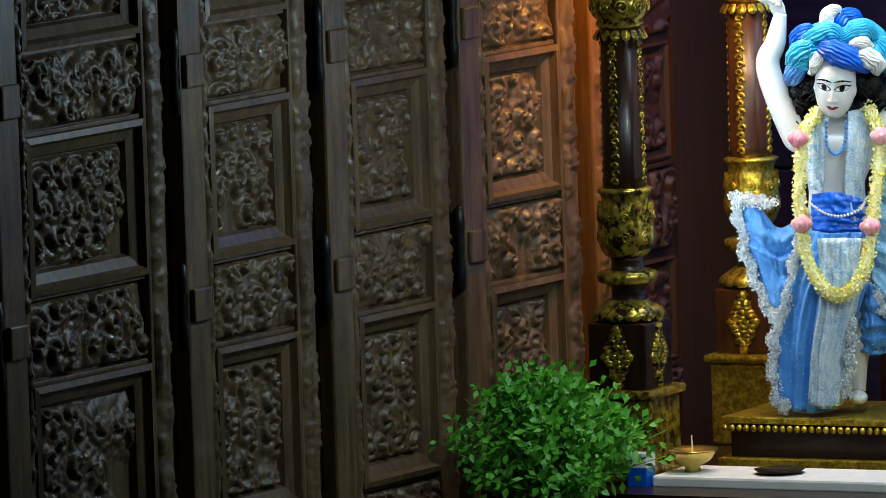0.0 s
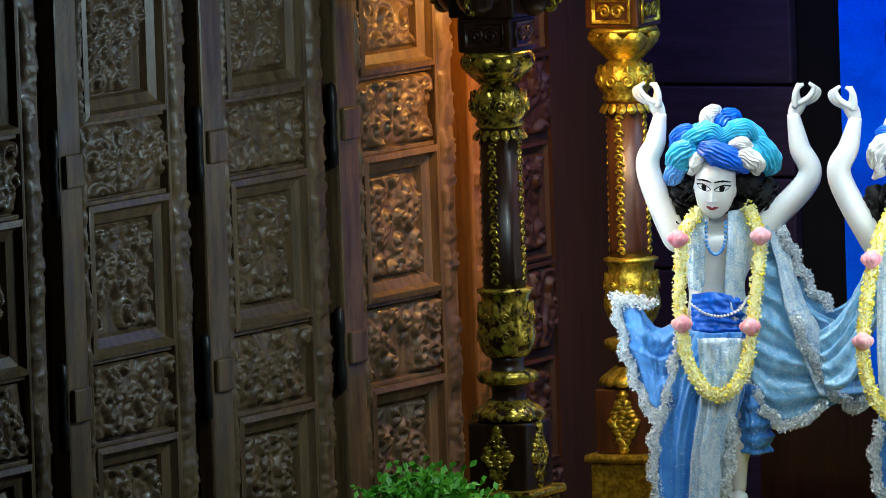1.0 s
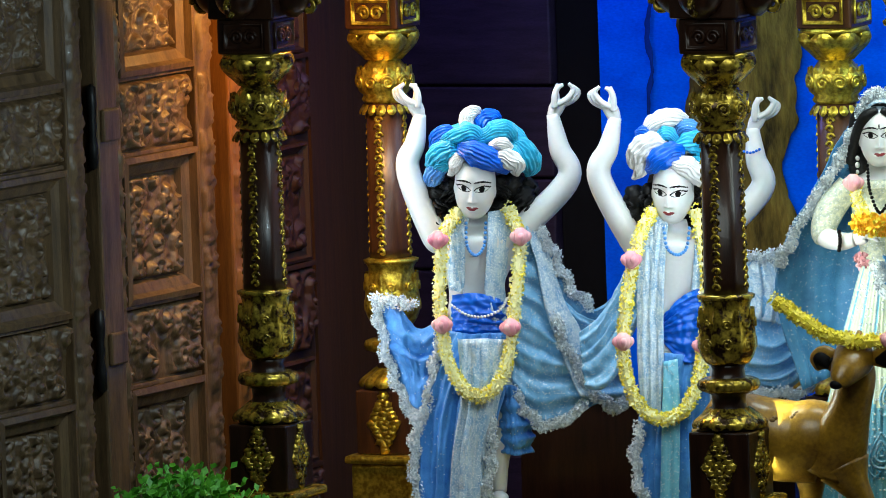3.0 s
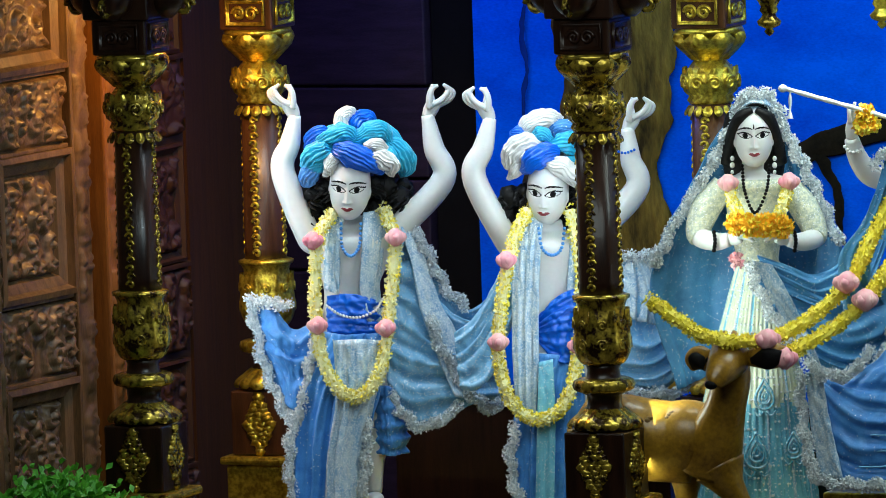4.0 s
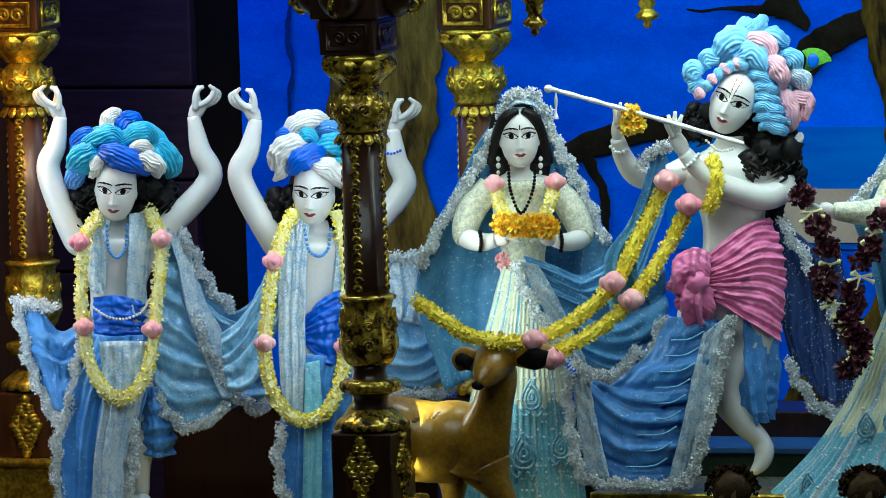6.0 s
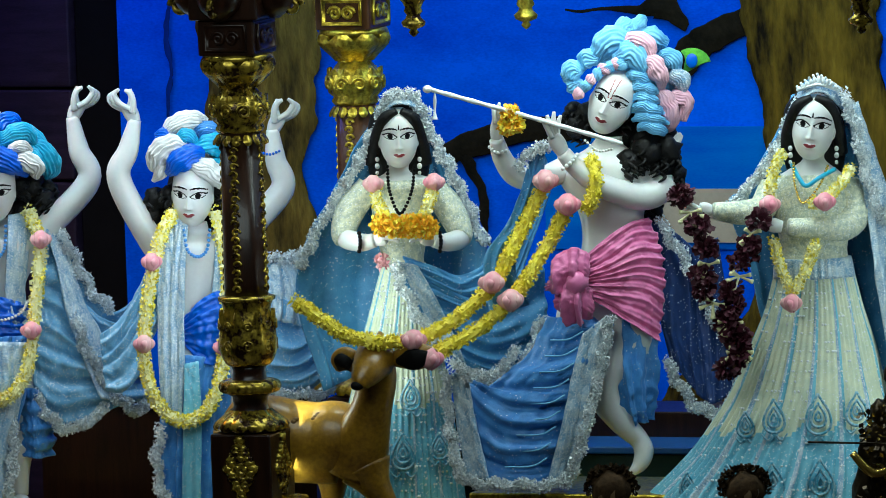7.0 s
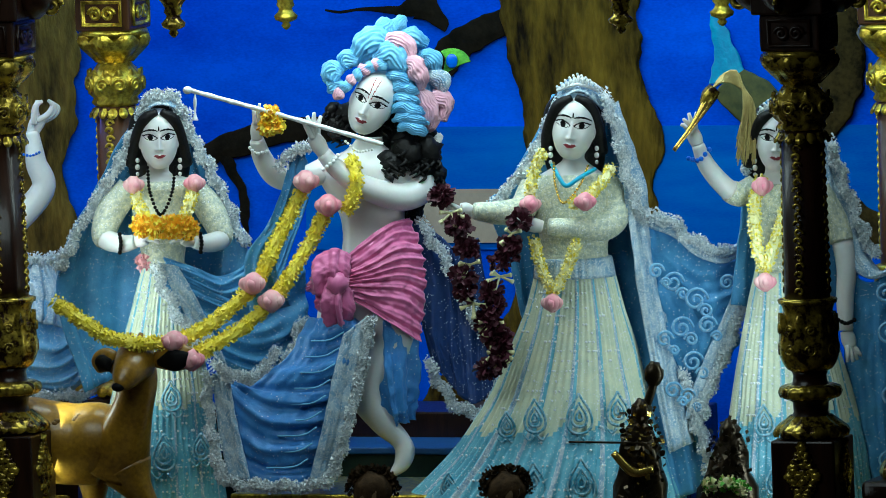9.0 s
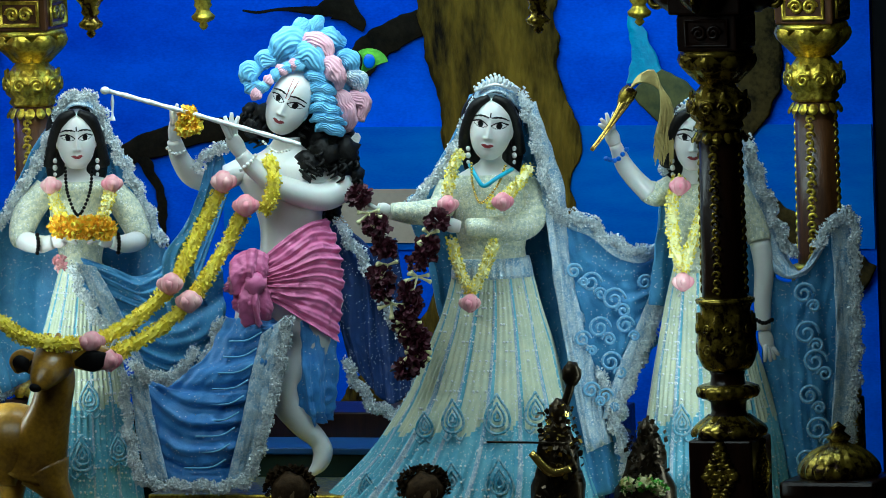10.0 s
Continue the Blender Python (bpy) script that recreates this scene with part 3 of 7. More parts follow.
def pendant(x, y):
    p = thing("pendant", (x, y, 0.05 if y < 0 else 0.0), "gilded turned drop hanging from the canopy beam", "pendant", group="canopy pendants")
    # front drops take the shaded gold tone, rear drops the lit one
    part("drop", lathe(bmesh.new(), [(0.0, 2.395), (0.008, 2.40), (0.014, 2.408), (0.009, 2.416), (0.03, 2.425), (0.034, 2.435), (0.022, 2.446), (0.018, 2.455), (0.026, 2.465), (0.022, 2.475), (0.03, 2.49),
                                     (0.044, 2.505), (0.05, 2.53), (0.06, 2.56), (0.06, 2.62)], 24, ribs=8, rib=0.04), DULLSHADEGOLD if y < 0 else GOLD, p)
    part("stem", lathe(bmesh.new(), [(0.04, 2.62), (0.05, 2.70), (0.05, 2.87)], 16), WOOD, p)
    return p


for px in (0.82, 2.09):
    for py in (-0.45, 0.40):
        pendant(px, py)


# ---- figures and what they wear ----
class Figure:
    """Where one statue stands, how it faces, and its drawing board."""

    def __init__(self, at, turn, a0, b0, units=640):
        self.at, self.turn, self.units, self.spot = at, turn, units, board(a0, b0, units)

    def thing(self, name, label, category, group=""):
        return thing(name, self.at, label, category, self.turn, group)

    def pts(self, points):
        return [self.spot(*p) for p in points]


def stack(bm, fig, rows, flat=0.6, folds=0.0, count=12, segs=48, n=24, slot=0, pick=None, seed=0.0, grow=1.0, crumple=0.0):
    """A body of stacked oval rings. Rows: left, right, height on the board, and how far forward. pick(k, j) chooses a material."""
    rows = spline([(*r, 0.0)[:4] for r in rows], n)
    rings = []
    for j, (left, right, b, q) in enumerate(rows):
        c, rx = Vector(fig.spot((left + right) / 2, b, q)), (right - left) / (2 * fig.units)
        t = j / (n - 1)
        ring = []
        for k in range(segs):
            a = 2 * math.pi * k / segs
            f = 1 + folds * (t ** grow) * math.sin(count * a + 1.3 * math.sin(3 * a + seed) + 0.6 * t)
            f += crumple * noise.noise((math.cos(a) * 3 + seed, math.sin(a) * 3, t * 7))
            ring.append(bm.verts.new(c + Vector((rx * f * math.cos(a), rx * flat * f * math.sin(a), 0))))
        rings.append(ring)
    for j, (r, s) in enumerate(zip(rings, rings[1:])):
        for k in range(segs):
            bm.faces.new((r[k], s[k], s[(k + 1) % segs], r[(k + 1) % segs])).material_index = pick(k / segs, j / n) if pick else slot
    bm.faces.new(rings[0]).material_index = slot
    bm.faces.new(rings[-1][::-1]).material_index = slot
    return bm


def moved(bm, start, m):
    bm.verts.ensure_lookup_table()
    for v in list(bm.verts)[start:]:
        v.co = m @ v.co


def face_slot(x, z, lips, mark, lines):
    """Which paint a spot of the face carries: bare marble, black line or lip colour."""
    ax = abs(x)
    u, ze = (ax - 0.0265) / 0.0200, z - 0.0195 - 0.10 * (ax - 0.0265)
    if abs(u) < 1.14:
        top = 0.0084 * max(0.0, 1 - u * u)
        if top <= ze < top + 0.0042 or (abs(u) < 1.0 and -0.72 * top - 0.0020 < ze < -0.72 * top):
            return 2
        if -0.72 * top < ze < top and (ax - 0.0260) ** 2 + (ze - 0.0012) ** 2 < 0.0080 ** 2:
            return 2
    u = (ax - 0.0265) / 0.0235
    if abs(u) < 1 and abs(z - (0.0365 + 0.0075 * (1 - u * u) - 0.0028 * u)) < 0.0023 * (1.1 - 0.5 * u * u):
        return 2
    u = x / 0.0190
    if abs(u) < 1:
        zl = z + 0.0375 - 10.0 * x * x
        if -0.0062 * (1 - u * u) < zl < 0.0050 * (1 - u * u) * (1 - 0.35 * math.exp(-(x / 0.003) ** 2)):
            return lips
    if mark and (x / 0.0028) ** 2 + ((z - 0.047) / 0.0070) ** 2 < 1:
        return 2
    if lines and 0.03 < z < 0.085 and abs(ax - 0.004 - 0.07 * (z - 0.03)) < 0.0011:
        return 3
    return 0


def head(bm, fig, a, b, q=0.03, size=1.0, yaw=0.0, roll=0.0, nod=0.0, lips=3, mark=False, lines=False):
    """A marble head with plain painted features. Slots: 0 marble, 1 hair, 2 black paint, 3 lip paint."""
    start = len(bm.verts)
    shape = spline([(0.004, 0.004, -0.020, -0.0800), (0.020, 0.020, -0.020, -0.0770), (0.0345, 0.036, -0.014, -0.066), (0.0475, 0.050, -0.008, -0.046), (0.0560, 0.058, -0.003, -0.020), (0.0590, 0.063, 0.0, 0.008),
                    (0.0575, 0.065, 0.002, 0.034), (0.053, 0.063, 0.004, 0.058), (0.040, 0.050, 0.006, 0.082), (0.018, 0.024, 0.008, 0.096)], 110)
    bump = lambda d, w: math.exp(-(d / w) ** 2)
    rings = []
    for rx, ry, y, z in shape:
        ring = []
        for k in range(180):
            t = 2 * math.pi * k / 180
            x, d = rx * math.cos(t), y + ry * math.sin(t)
            if math.sin(t) < 0:
                ax, front = abs(x), min(1.0, -3 * math.sin(t))
                ridge = max(0.0, min(1.0, (0.034 - z) / 0.046)) * (1.0 if z > -0.015 else max(0.0, 1 - (-0.015 - z) / 0.006))
                d -= front * (0.015 * ridge * bump(x, 0.0060) + 0.005 * bump(ax - 0.008, 0.005) * bump(z + 0.016, 0.005) - 0.0050 * bump(ax - 0.024, 0.015) * bump(z - 0.020, 0.010)
                              + 0.0035 * bump(ax - 0.030, 0.016) * bump(z + 0.020, 0.018) + 0.0050 * bump(x, 0.013) * (bump(z + 0.0350, 0.0035) + bump(z + 0.0425, 0.004)) + 0.004 * bump(x, 0.013) * bump(z + 0.064, 0.010)
                              + 0.002 * bump(ax - 0.026, 0.020) * bump(z - 0.042, 0.008))
            ring.append(bm.verts.new((x, d, z)))
        rings.append(ring)
    for j, (r, s) in enumerate(zip(rings, rings[1:])):
        for k in range(180):
            f = bm.faces.new((r[k], r[(k + 1) % 180], s[(k + 1) % 180], s[k]))
            if k >= 90:
                f.material_index = face_slot((r[k].co.x + r[(k + 1) % 180].co.x) / 2, (r[k].co.z + s[k].co.z) / 2, lips, mark, lines)
    bm.faces.new(rings[0][::-1])
    bm.faces.new(rings[-1])
    for side in (-1, 1):
        ball(bm, (side * 0.056, -0.004, -0.002), (0.006, 0.012, 0.02), 0, 8, 6)
    turn = Matrix.Rotation(radians(roll), 4, "Y") @ Matrix.Rotation(radians(yaw), 4, "Z") @ Matrix.Rotation(radians(nod), 4, "X")
    moved(bm, start, Matrix.Translation(fig.spot(a, b, q)) @ turn @ Matrix.Scale(size, 4))


def pinch_hand(bm, fig, wrist, side):
    """A raised hand whose thumb and forefinger close in a ring, the other fingers bent behind. side: -1 leans left, 1 right."""
    a, b, q = wrist
    at = lambda x, y, d=0.0: fig.spot(a + side * x, b + y, q + d)
    tube(bm, [at(0, 4), at(6, -10), at(14, -24)], [0.0165, 0.021, 0.020], n=12, segs=14, flat=0.7)
    for k, (x, d) in enumerate(((0, 0.014), (7, 0.004), (13, -0.008))):
        tube(bm, [at(8 + x, -18, d), at(26 + x, -28, d), at(36 + x * 0.7, -44 + 2 * k, d), at(28 + x * 0.8, -54 + 3 * k, d + 0.006)], [0.0085, 0.0085, 0.0075, 0.0045], n=16, segs=8)
    tube(bm, [at(4, -12, 0.014), at(3, -30, 0.020), at(8, -46, 0.020), at(18, -52, 0.016)], [0.010, 0.009, 0.0085, 0.005], n=16, segs=8)
    tube(bm, [at(10, -18, -0.004), at(6, -36, -0.010), at(9, -54, -0.008)], [0.010, 0.009, 0.005], n=14, segs=8)


def hand(bm, fig, wrist, palm, tips, r=0.015):
    """A palm from the wrist, and fingers from its end to each tip."""
    w, p = Vector(fig.spot(*wrist)), Vector(fig.spot(*palm))
    tube(bm, [w, w.lerp(p, 0.5), p], [r, r * 1.25, r * 1.0], n=10, segs=12, flat=0.6)
    for k, tip in enumerate(tips):
        t = Vector(fig.spot(*tip))
        side = Vector((0.004 * (k - 1.5), 0.004 * (k - 1.5), 0))
        mid = p.lerp(t, 0.5) + Vector((0, -0.004, 0.003))
        tube(bm, [p.lerp(w, 0.15) + side, mid + side * 0.5, t], [r * 0.5, r * 0.42, r * 0.26], n=9, segs=8)


def curls(bm, fig, places, slot=1, size=0.022, count=10, seed=1):
    """Locks of curling hair round given places (a, b, q, radius)."""
    rng = random.Random(seed)
    for a, b, q, r in places:
        c = Vector(fig.spot(a, b, q))
        ball(bm, c, (r, r * 0.8, r), slot, 10, 8, lump=0.5, seed=a)
        for _ in range(count):
            d = Vector((rng.gauss(0, 1), rng.gauss(0, 1), rng.gauss(0, 1))).normalized()
            o = c + d * r * 0.85
            tube(bm, [o + Vector((size * 0.5 * math.cos(k * 1.4 + a), size * 0.5 * math.sin(k * 1.4), -size * 0.35 * k)) for k in range(5)], [0.005, 0.006, 0.002], n=10, segs=5, slot=slot)


def length(points):
    p = np.array(points)
    return float(np.linalg.norm(np.diff(p, axis=0), axis=1).sum())


def lace(fig, parent, paths, width=0.0165, size=0.0046, density=8000, mat=None, name="lace_edge", seed=3):
    """Ruffled silver lace sewn along the edges of a cloth."""
    rng = random.Random(seed)
    for path in paths:
        p = fig.pts(path)
        bm = bmesh.new()
        n = max(12, int(length(p) / 0.02))
        wavy = [Vector(c) + Vector((0.007 * math.sin(k * 1.9), -0.004 - 0.004 * math.sin(k * 2.3), 0.007 * math.cos(k * 1.7))) for k, c in enumerate(spline(p, n))]
        tube(bm, wavy, width * 0.55, n=n * 2, segs=6, flat=0.4, ridge=0.25, ridges=3, twist=0.9)
        flakes(bm, wavy, width, int(length(p) * density), size, rng, flat=0.7)
        part(name, bm, mat or LACE, parent, smooth=False)


def garment(fig, name, label, category, sheets, edges=(), group=""):
    """A worn cloth: one part a sheet (rows of board places, material, options), with lace along its edges."""
    ob = fig.thing(name, label, category, group)
    for k, (rows, mat, opts) in enumerate(sheets):
        sheet = part("cloth", cloth(bmesh.new(), [fig.pts(r) for r in rows], **{"seed": k * 1.7 + 0.3, **opts}), mat, ob)
        first = sheet if k == 0 else first
    lace(fig, first, edges)
    return ob


def garland(fig, label, paths, buds=(), radius=0.019, mats=None, density=5200, size=0.0060, seed=5, bud_size=0.023, name="flower_garland"):
    """Strung petals along each path, with lotus buds tied on."""
    ob = fig.thing(name, label, "garland")
    rng = random.Random(seed)
    mats = mats or [PETAL, IVORY]
    for path in paths:
        p = fig.pts(path)
        bm = bmesh.new()
        n = max(16, int(length(p) / 0.012))
        tube(bm, p, radius * 0.75, n=n, segs=9, ridge=0.12, ridges=4, twist=1.1, slot=len(mats) - 1)
        flakes(bm, p, radius, int(length(p) * density), size, rng, tuple(range(len(mats))), flat=1.0)
        part("petal_string", bm, mats, ob, smooth=False)
    for k, (a, b, q) in enumerate(buds):
        bm = bmesh.new()
        c = Vector(fig.spot(a, b, q))
        ball(bm, c, (bud_size, bud_size, bud_size * 1.05), u=14, v=10, lump=0.12, seed=k)
        for j in range(5):
            t = 2 * math.pi * j / 5 + k
            o = c + Vector((math.cos(t), math.sin(t), 0)) * bud_size * 0.35
            tube(bm, [o + Vector((0, 0, bud_size * 0.6)), o + Vector((math.cos(t), math.sin(t), 0)) * bud_size * 0.68, o * 0.4 + c * 0.6 - Vector((0, 0, bud_size * 1.15))], [0.003, bud_size * 0.42, 0.002], n=9, segs=7, flat=0.5)
        part("lotus_bud", bm, BUD, ob, "pale pink lotus bud")
    return ob


def beads(fig, label, path, r=0.006, mat=None, name="bead_necklace", category="necklace"):
    ob = fig.thing(name, label, category)
    p = fig.pts(path)
    n = max(6, int(length(p) / (r * 1.9)))
    first = None
    for c in spline(p, n):
        if first is None:
            first = bead = part("bead", ball(bmesh.new(), (0, 0, 0), (r, r, r), u=8, v=6), mat or INK, ob)
        else:
            bead = new("bead", first.data)
            bead.parent = ob
        bead.location = c
    return ob


def turban(fig, label, rolls):
    """Twisted rolls of gathered silk wound round the head, each roll a part. Rolls: points, radii, material."""
    ob = fig.thing("turban", label, "turban")
    for k, (path, radii, mat) in enumerate(rolls):
        bm = bmesh.new()
        tube(bm, fig.pts(path), radii, n=36, segs=84, ridge=0.10, ridges=15 + k % 6, twist=0.04 * (k % 3 - 1))
        for v in bm.verts:
            p = v.co * 42 + Vector((k * 3.1, 0, 0))
            v.co += Vector((noise.noise(p), noise.noise(p + Vector((0, 9, 5))), noise.noise(p + Vector((7, 0, 3))))) * 0.007
        part("silk_roll", bm, mat, ob)
    return ob


# two dancers with raised arms
def dancer(fig, fa, fb, second=False):
    """The marble dancer: fa, fb is the middle of the face on its board."""
    P = lambda a, b, q=0.0: (fa + a, fb + b, q)
    bm = bmesh.new()
    stack(bm, fig, [(*[fa - 24, fa + 24], fb + 40, 0.01), (fa - 30, fa + 34, fb + 60, 0.0), (fa - 80, fa + 88, fb + 78, -0.01), (fa - 62, fa + 70, fb + 120, 0.0), (fa - 46, fa + 50, fb + 170, 0.005),
                    (fa - 50, fa + 52, fb + 220, 0.0), (fa - 62, fa + 66, fb + 270, 0.0)], flat=0.62, segs=28, n=26)
    head(bm, fig, fa, fb - 6, 0.05, 0.98, yaw=-7 if not second else -12, roll=5, nod=16)
    left = ((-118, -38), (-97, -138)) if not second else ((-130, -34), (-102, -140))
    right = ((164, -22), (137, -138)) if not second else ((156, -14), (140, -122))
    for side, (el, wr) in ((-1, left), (1, right)):
        sh = P(side * 74, 72)
        tube(bm, fig.pts([P(side * 60, 88), sh, P(*el), P((el[0] + wr[0]) / 2 - side * 2, (el[1] + wr[1]) / 2), P(*wr)]), [0.034, 0.037, 0.034, 0.029, 0.0175], n=34, segs=16)
        pinch_hand(bm, fig, P(*wr), side)
    # legs: the standing leg shows under the drape
    tube(bm, fig.pts([P(-10, 270), P(-6, 400), P(10, 540)]), [0.075, 0.058, 0.035], n=20, segs=16)
    tube(bm, fig.pts([P(36, 270), P(48, 400), P(38, 470), P(42, 530)]), [0.07, 0.05, 0.038, 0.024], n=20, segs=16)
    ball(bm, fig.spot(*P(44, 540, 0.05)), (0.026, 0.055, 0.02))
    ball(bm, fig.spot(*P(2, 545, 0.05)), (0.026, 0.055, 0.02))
    curls(bm, fig, [P(-66, 0, 0.0) + (0.032,), P(-72, 30, -0.01) + (0.034,), P(-58, 52, -0.02) + (0.03,), P(62, -14, 0.0) + (0.034,), P(82, 6, -0.01) + (0.034,), P(94, -12, -0.03) + (0.026,), P(70, 34, -0.02) + (0.032,), P(-70, 56, -0.03) + (0.03,), P(-44, -12, 0.03) + (0.02,), P(48, -18, 0.035) + (0.02,),
                    P(0, -10, -0.05) + (0.07,), P(-40, 30, -0.045) + (0.045,), P(45, 30, -0.045) + (0.045,)], count=14, seed=int(fa))
    return tagged(part("statue", bm, [MARBLE, HAIR, INK, LIP]), "white marble dancing statue with raised arms and dark curls", "statue")


def put(ob, fig):
    ob.matrix_world = pose(*fig.at, 0, 0, fig.turn)
    return ob


F1 = Figure((-0.646, 0.0, 1.092), 24.2, 955, 895, 633)
put(dancer(F1, 946, 341), F1)
turban(F1, "turquoise and royal blue twisted silk turban with a white tuft", [
    ([(868, 330, 0.02), (872, 312, 0.04), (884, 300, 0.05), (898, 292, 0.04)], [0.010, 0.026, 0.022, 0.010], MIDBLUE),
    ([(866, 296, 0.03), (880, 278, 0.055), (900, 268, 0.07), (918, 262, 0.07)], [0.012, 0.032, 0.030, 0.012], TEAL),
    ([(872, 300, 0.04), (888, 292, 0.06), (904, 284, 0.07)], [0.010, 0.022, 0.010], TEAL),
    ([(868, 262, 0.0), (880, 246, 0.02), (898, 236, 0.03), (912, 232, 0.03)], [0.010, 0.024, 0.022, 0.008], DEEPBLUE),
    ([(882, 262, 0.04), (908, 246, 0.06), (938, 236, 0.07), (958, 246, 0.07)], [0.012, 0.026, 0.026, 0.010], TEAL),
    ([(946, 250, 0.07), (972, 238, 0.07), (998, 232, 0.06), (1016, 246, 0.04)], [0.010, 0.026, 0.028, 0.012], TEAL),
    ([(950, 240, 0.03), (958, 216, 0.03), (976, 206, 0.02), (992, 212, 0.01)], [0.014, 0.022, 0.020, 0.008], DEEPBLUE),
    ([(1012, 246, 0.04), (1030, 266, 0.03), (1042, 290, 0.01), (1040, 312, 0.0)], [0.014, 0.030, 0.030, 0.010], TEAL),
    ([(1000, 256, 0.06), (1018, 280, 0.05), (1022, 304, 0.03)], [0.012, 0.026, 0.014], TEAL),
    ([(914, 262, 0.085), (940, 270, 0.105), (972, 284, 0.105), (1004, 306, 0.08)], [0.012, 0.030, 0.031, 0.010], DEEPBLUE),
    ([(904, 310, 0.07), (914, 288, 0.09), (928, 276, 0.09)], [0.010, 0.020, 0.012], WHITESILK),
    ([(972, 262, 0.09), (990, 256, 0.10), (1008, 262, 0.085)], [0.008, 0.020, 0.010], WHITESILK),
    ([(980, 272, 0.10), (1000, 280, 0.105), (1016, 292, 0.09), (1018, 310, 0.07)], [0.008, 0.026, 0.026, 0.010], WHITESILK),
    ([(930, 232, 0.04), (932, 208, 0.04), (944, 197, 0.03), (962, 200, 0.02)], [0.018, 0.018, 0.015, 0.006], WHITESILK),
    ([(890, 288, -0.02), (920, 256, -0.02), (960, 246, -0.02), (1005, 256, -0.03), (1030, 292, -0.03)], [0.030, 0.050, 0.055, 0.050, 0.026], TEAL)])
F2 = Figure((-0.056, 0.0, 1.096), 22.8, 870, 900, 638)
put(dancer(F2, 866, 350, True), F2)
turban(F2, "white and blue twisted silk turban", [
    ([(796, 300, 0.03), (806, 274, 0.05), (828, 258, 0.07), (856, 256, 0.07)], [0.012, 0.034, 0.032, 0.012], WHITESILK),
    ([(800, 318, 0.03), (812, 298, 0.05), (826, 284, 0.06)], [0.008, 0.022, 0.010], WHITESILK),
    ([(800, 238, 0.02), (816, 240, 0.03), (832, 248, 0.04)], [0.008, 0.022, 0.012], DEEPBLUE),
    ([(814, 236, 0.02), (836, 220, 0.03), (866, 210, 0.03), (890, 216, 0.02)], [0.012, 0.026, 0.026, 0.012], WHITESILK),
    ([(836, 246, 0.06), (856, 240, 0.07), (872, 250, 0.07)], [0.010, 0.020, 0.010], TEAL),
    ([(868, 240, 0.03), (890, 228, 0.03), (916, 232, 0.02)], [0.010, 0.024, 0.012], MIDBLUE),
    ([(866, 262, 0.07), (894, 254, 0.07), (922, 262, 0.05), (938, 284, 0.02)], [0.010, 0.028, 0.028, 0.012], TEAL),
    ([(822, 306, 0.08), (840, 286, 0.10), (866, 272, 0.10), (888, 270, 0.09)], [0.010, 0.028, 0.028, 0.010], DEEPBLUE),
    ([(858, 292, 0.10), (886, 296, 0.105), (910, 312, 0.09), (922, 328, 0.06)], [0.010, 0.028, 0.026, 0.010], WHITESILK),
    ([(900, 286, 0.07), (922, 294, 0.06), (940, 312, 0.03)], [0.010, 0.024, 0.010], TEAL),
    ([(815, 290, -0.02), (840, 256, -0.02), (876, 246, -0.02), (912, 262, -0.03), (930, 300, -0.03)], [0.028, 0.046, 0.050, 0.046, 0.024], WHITESILK)])

# the first dancer's clothes
garment(F1, "dhoti", "draped blue silk lower cloth with silver lace borders", "garment", [
    ([[(900, 585, 0.06), (940, 590, 0.10), (985, 588, 0.10), (1012, 590, 0.05)], [(868, 660, 0.06), (910, 660, 0.11), (965, 660, 0.13), (1005, 655, 0.08)],
      [(845, 750, 0.06), (890, 755, 0.11), (945, 760, 0.13), (985, 750, 0.09)], [(842, 885, 0.07), (880, 905, 0.11), (930, 905, 0.13), (968, 880, 0.10)]], MIDBLUE, {"folds": 0.012, "waves": 5, "nu": 60, "nv": 44}),
    ([[(915, 600, 0.13), (960, 598, 0.145), (1005, 600, 0.12)], [(920, 700, 0.15), (955, 700, 0.16), (995, 690, 0.13)], [(905, 800, 0.15), (935, 800, 0.165), (970, 795, 0.13)], [(900, 890, 0.15), (930, 900, 0.165), (962, 890, 0.13)]], SEQUIN, {"folds": 0.006, "waves": 4}),
    ([[(975, 690, 0.03), (1010, 680, 0.07), (1045, 690, 0.0)], [(985, 745, 0.04), (1018, 745, 0.08), (1052, 745, 0.0)], [(990, 800, 0.03), (1020, 805, 0.06), (1050, 800, 0.0)]], MIDBLUE, {"folds": 0.007, "waves": 4, "along": 1})],
    [[(846, 735, 0.08), (838, 800, 0.09), (845, 870, 0.09), (860, 905, 0.1)], [(972, 740, 0.13), (975, 800, 0.14), (965, 880, 0.14)]])
garment(F1, "sash", "royal blue satin waist sash wound in folds", "sash", [
    ([[(905, 522, 0.055), (945, 518, 0.085), (985, 526, 0.075), (1005, 535, 0.04)], [(905, 565, 0.06), (945, 565, 0.095), (985, 570, 0.085), (1008, 570, 0.045)], [(908, 604, 0.055), (945, 606, 0.09), (985, 600, 0.09), (1012, 592, 0.05)]], DEEPBLUE,
     {"folds": 0.005, "waves": 5, "along": 1, "nv": 40})])
garment(F1, "chest_scarf", "silver-embroidered pale blue scarf hanging over the chest", "scarf", [
    ([[(905, 380, 0.04), (935, 385, 0.07)], [(900, 440, 0.06), (928, 440, 0.085)], [(898, 510, 0.06), (926, 520, 0.085)]], SEQUIN, {"nu": 14, "folds": 0.003, "waves": 2}),
    ([[(970, 375, 0.06), (1015, 368, 0.02)], [(968, 440, 0.085), (1008, 430, 0.05)], [(965, 520, 0.085), (1000, 520, 0.06)], [(985, 610, 0.09), (1015, 600, 0.06)]], SEQUIN, {"nu": 16, "folds": 0.003, "waves": 2})])
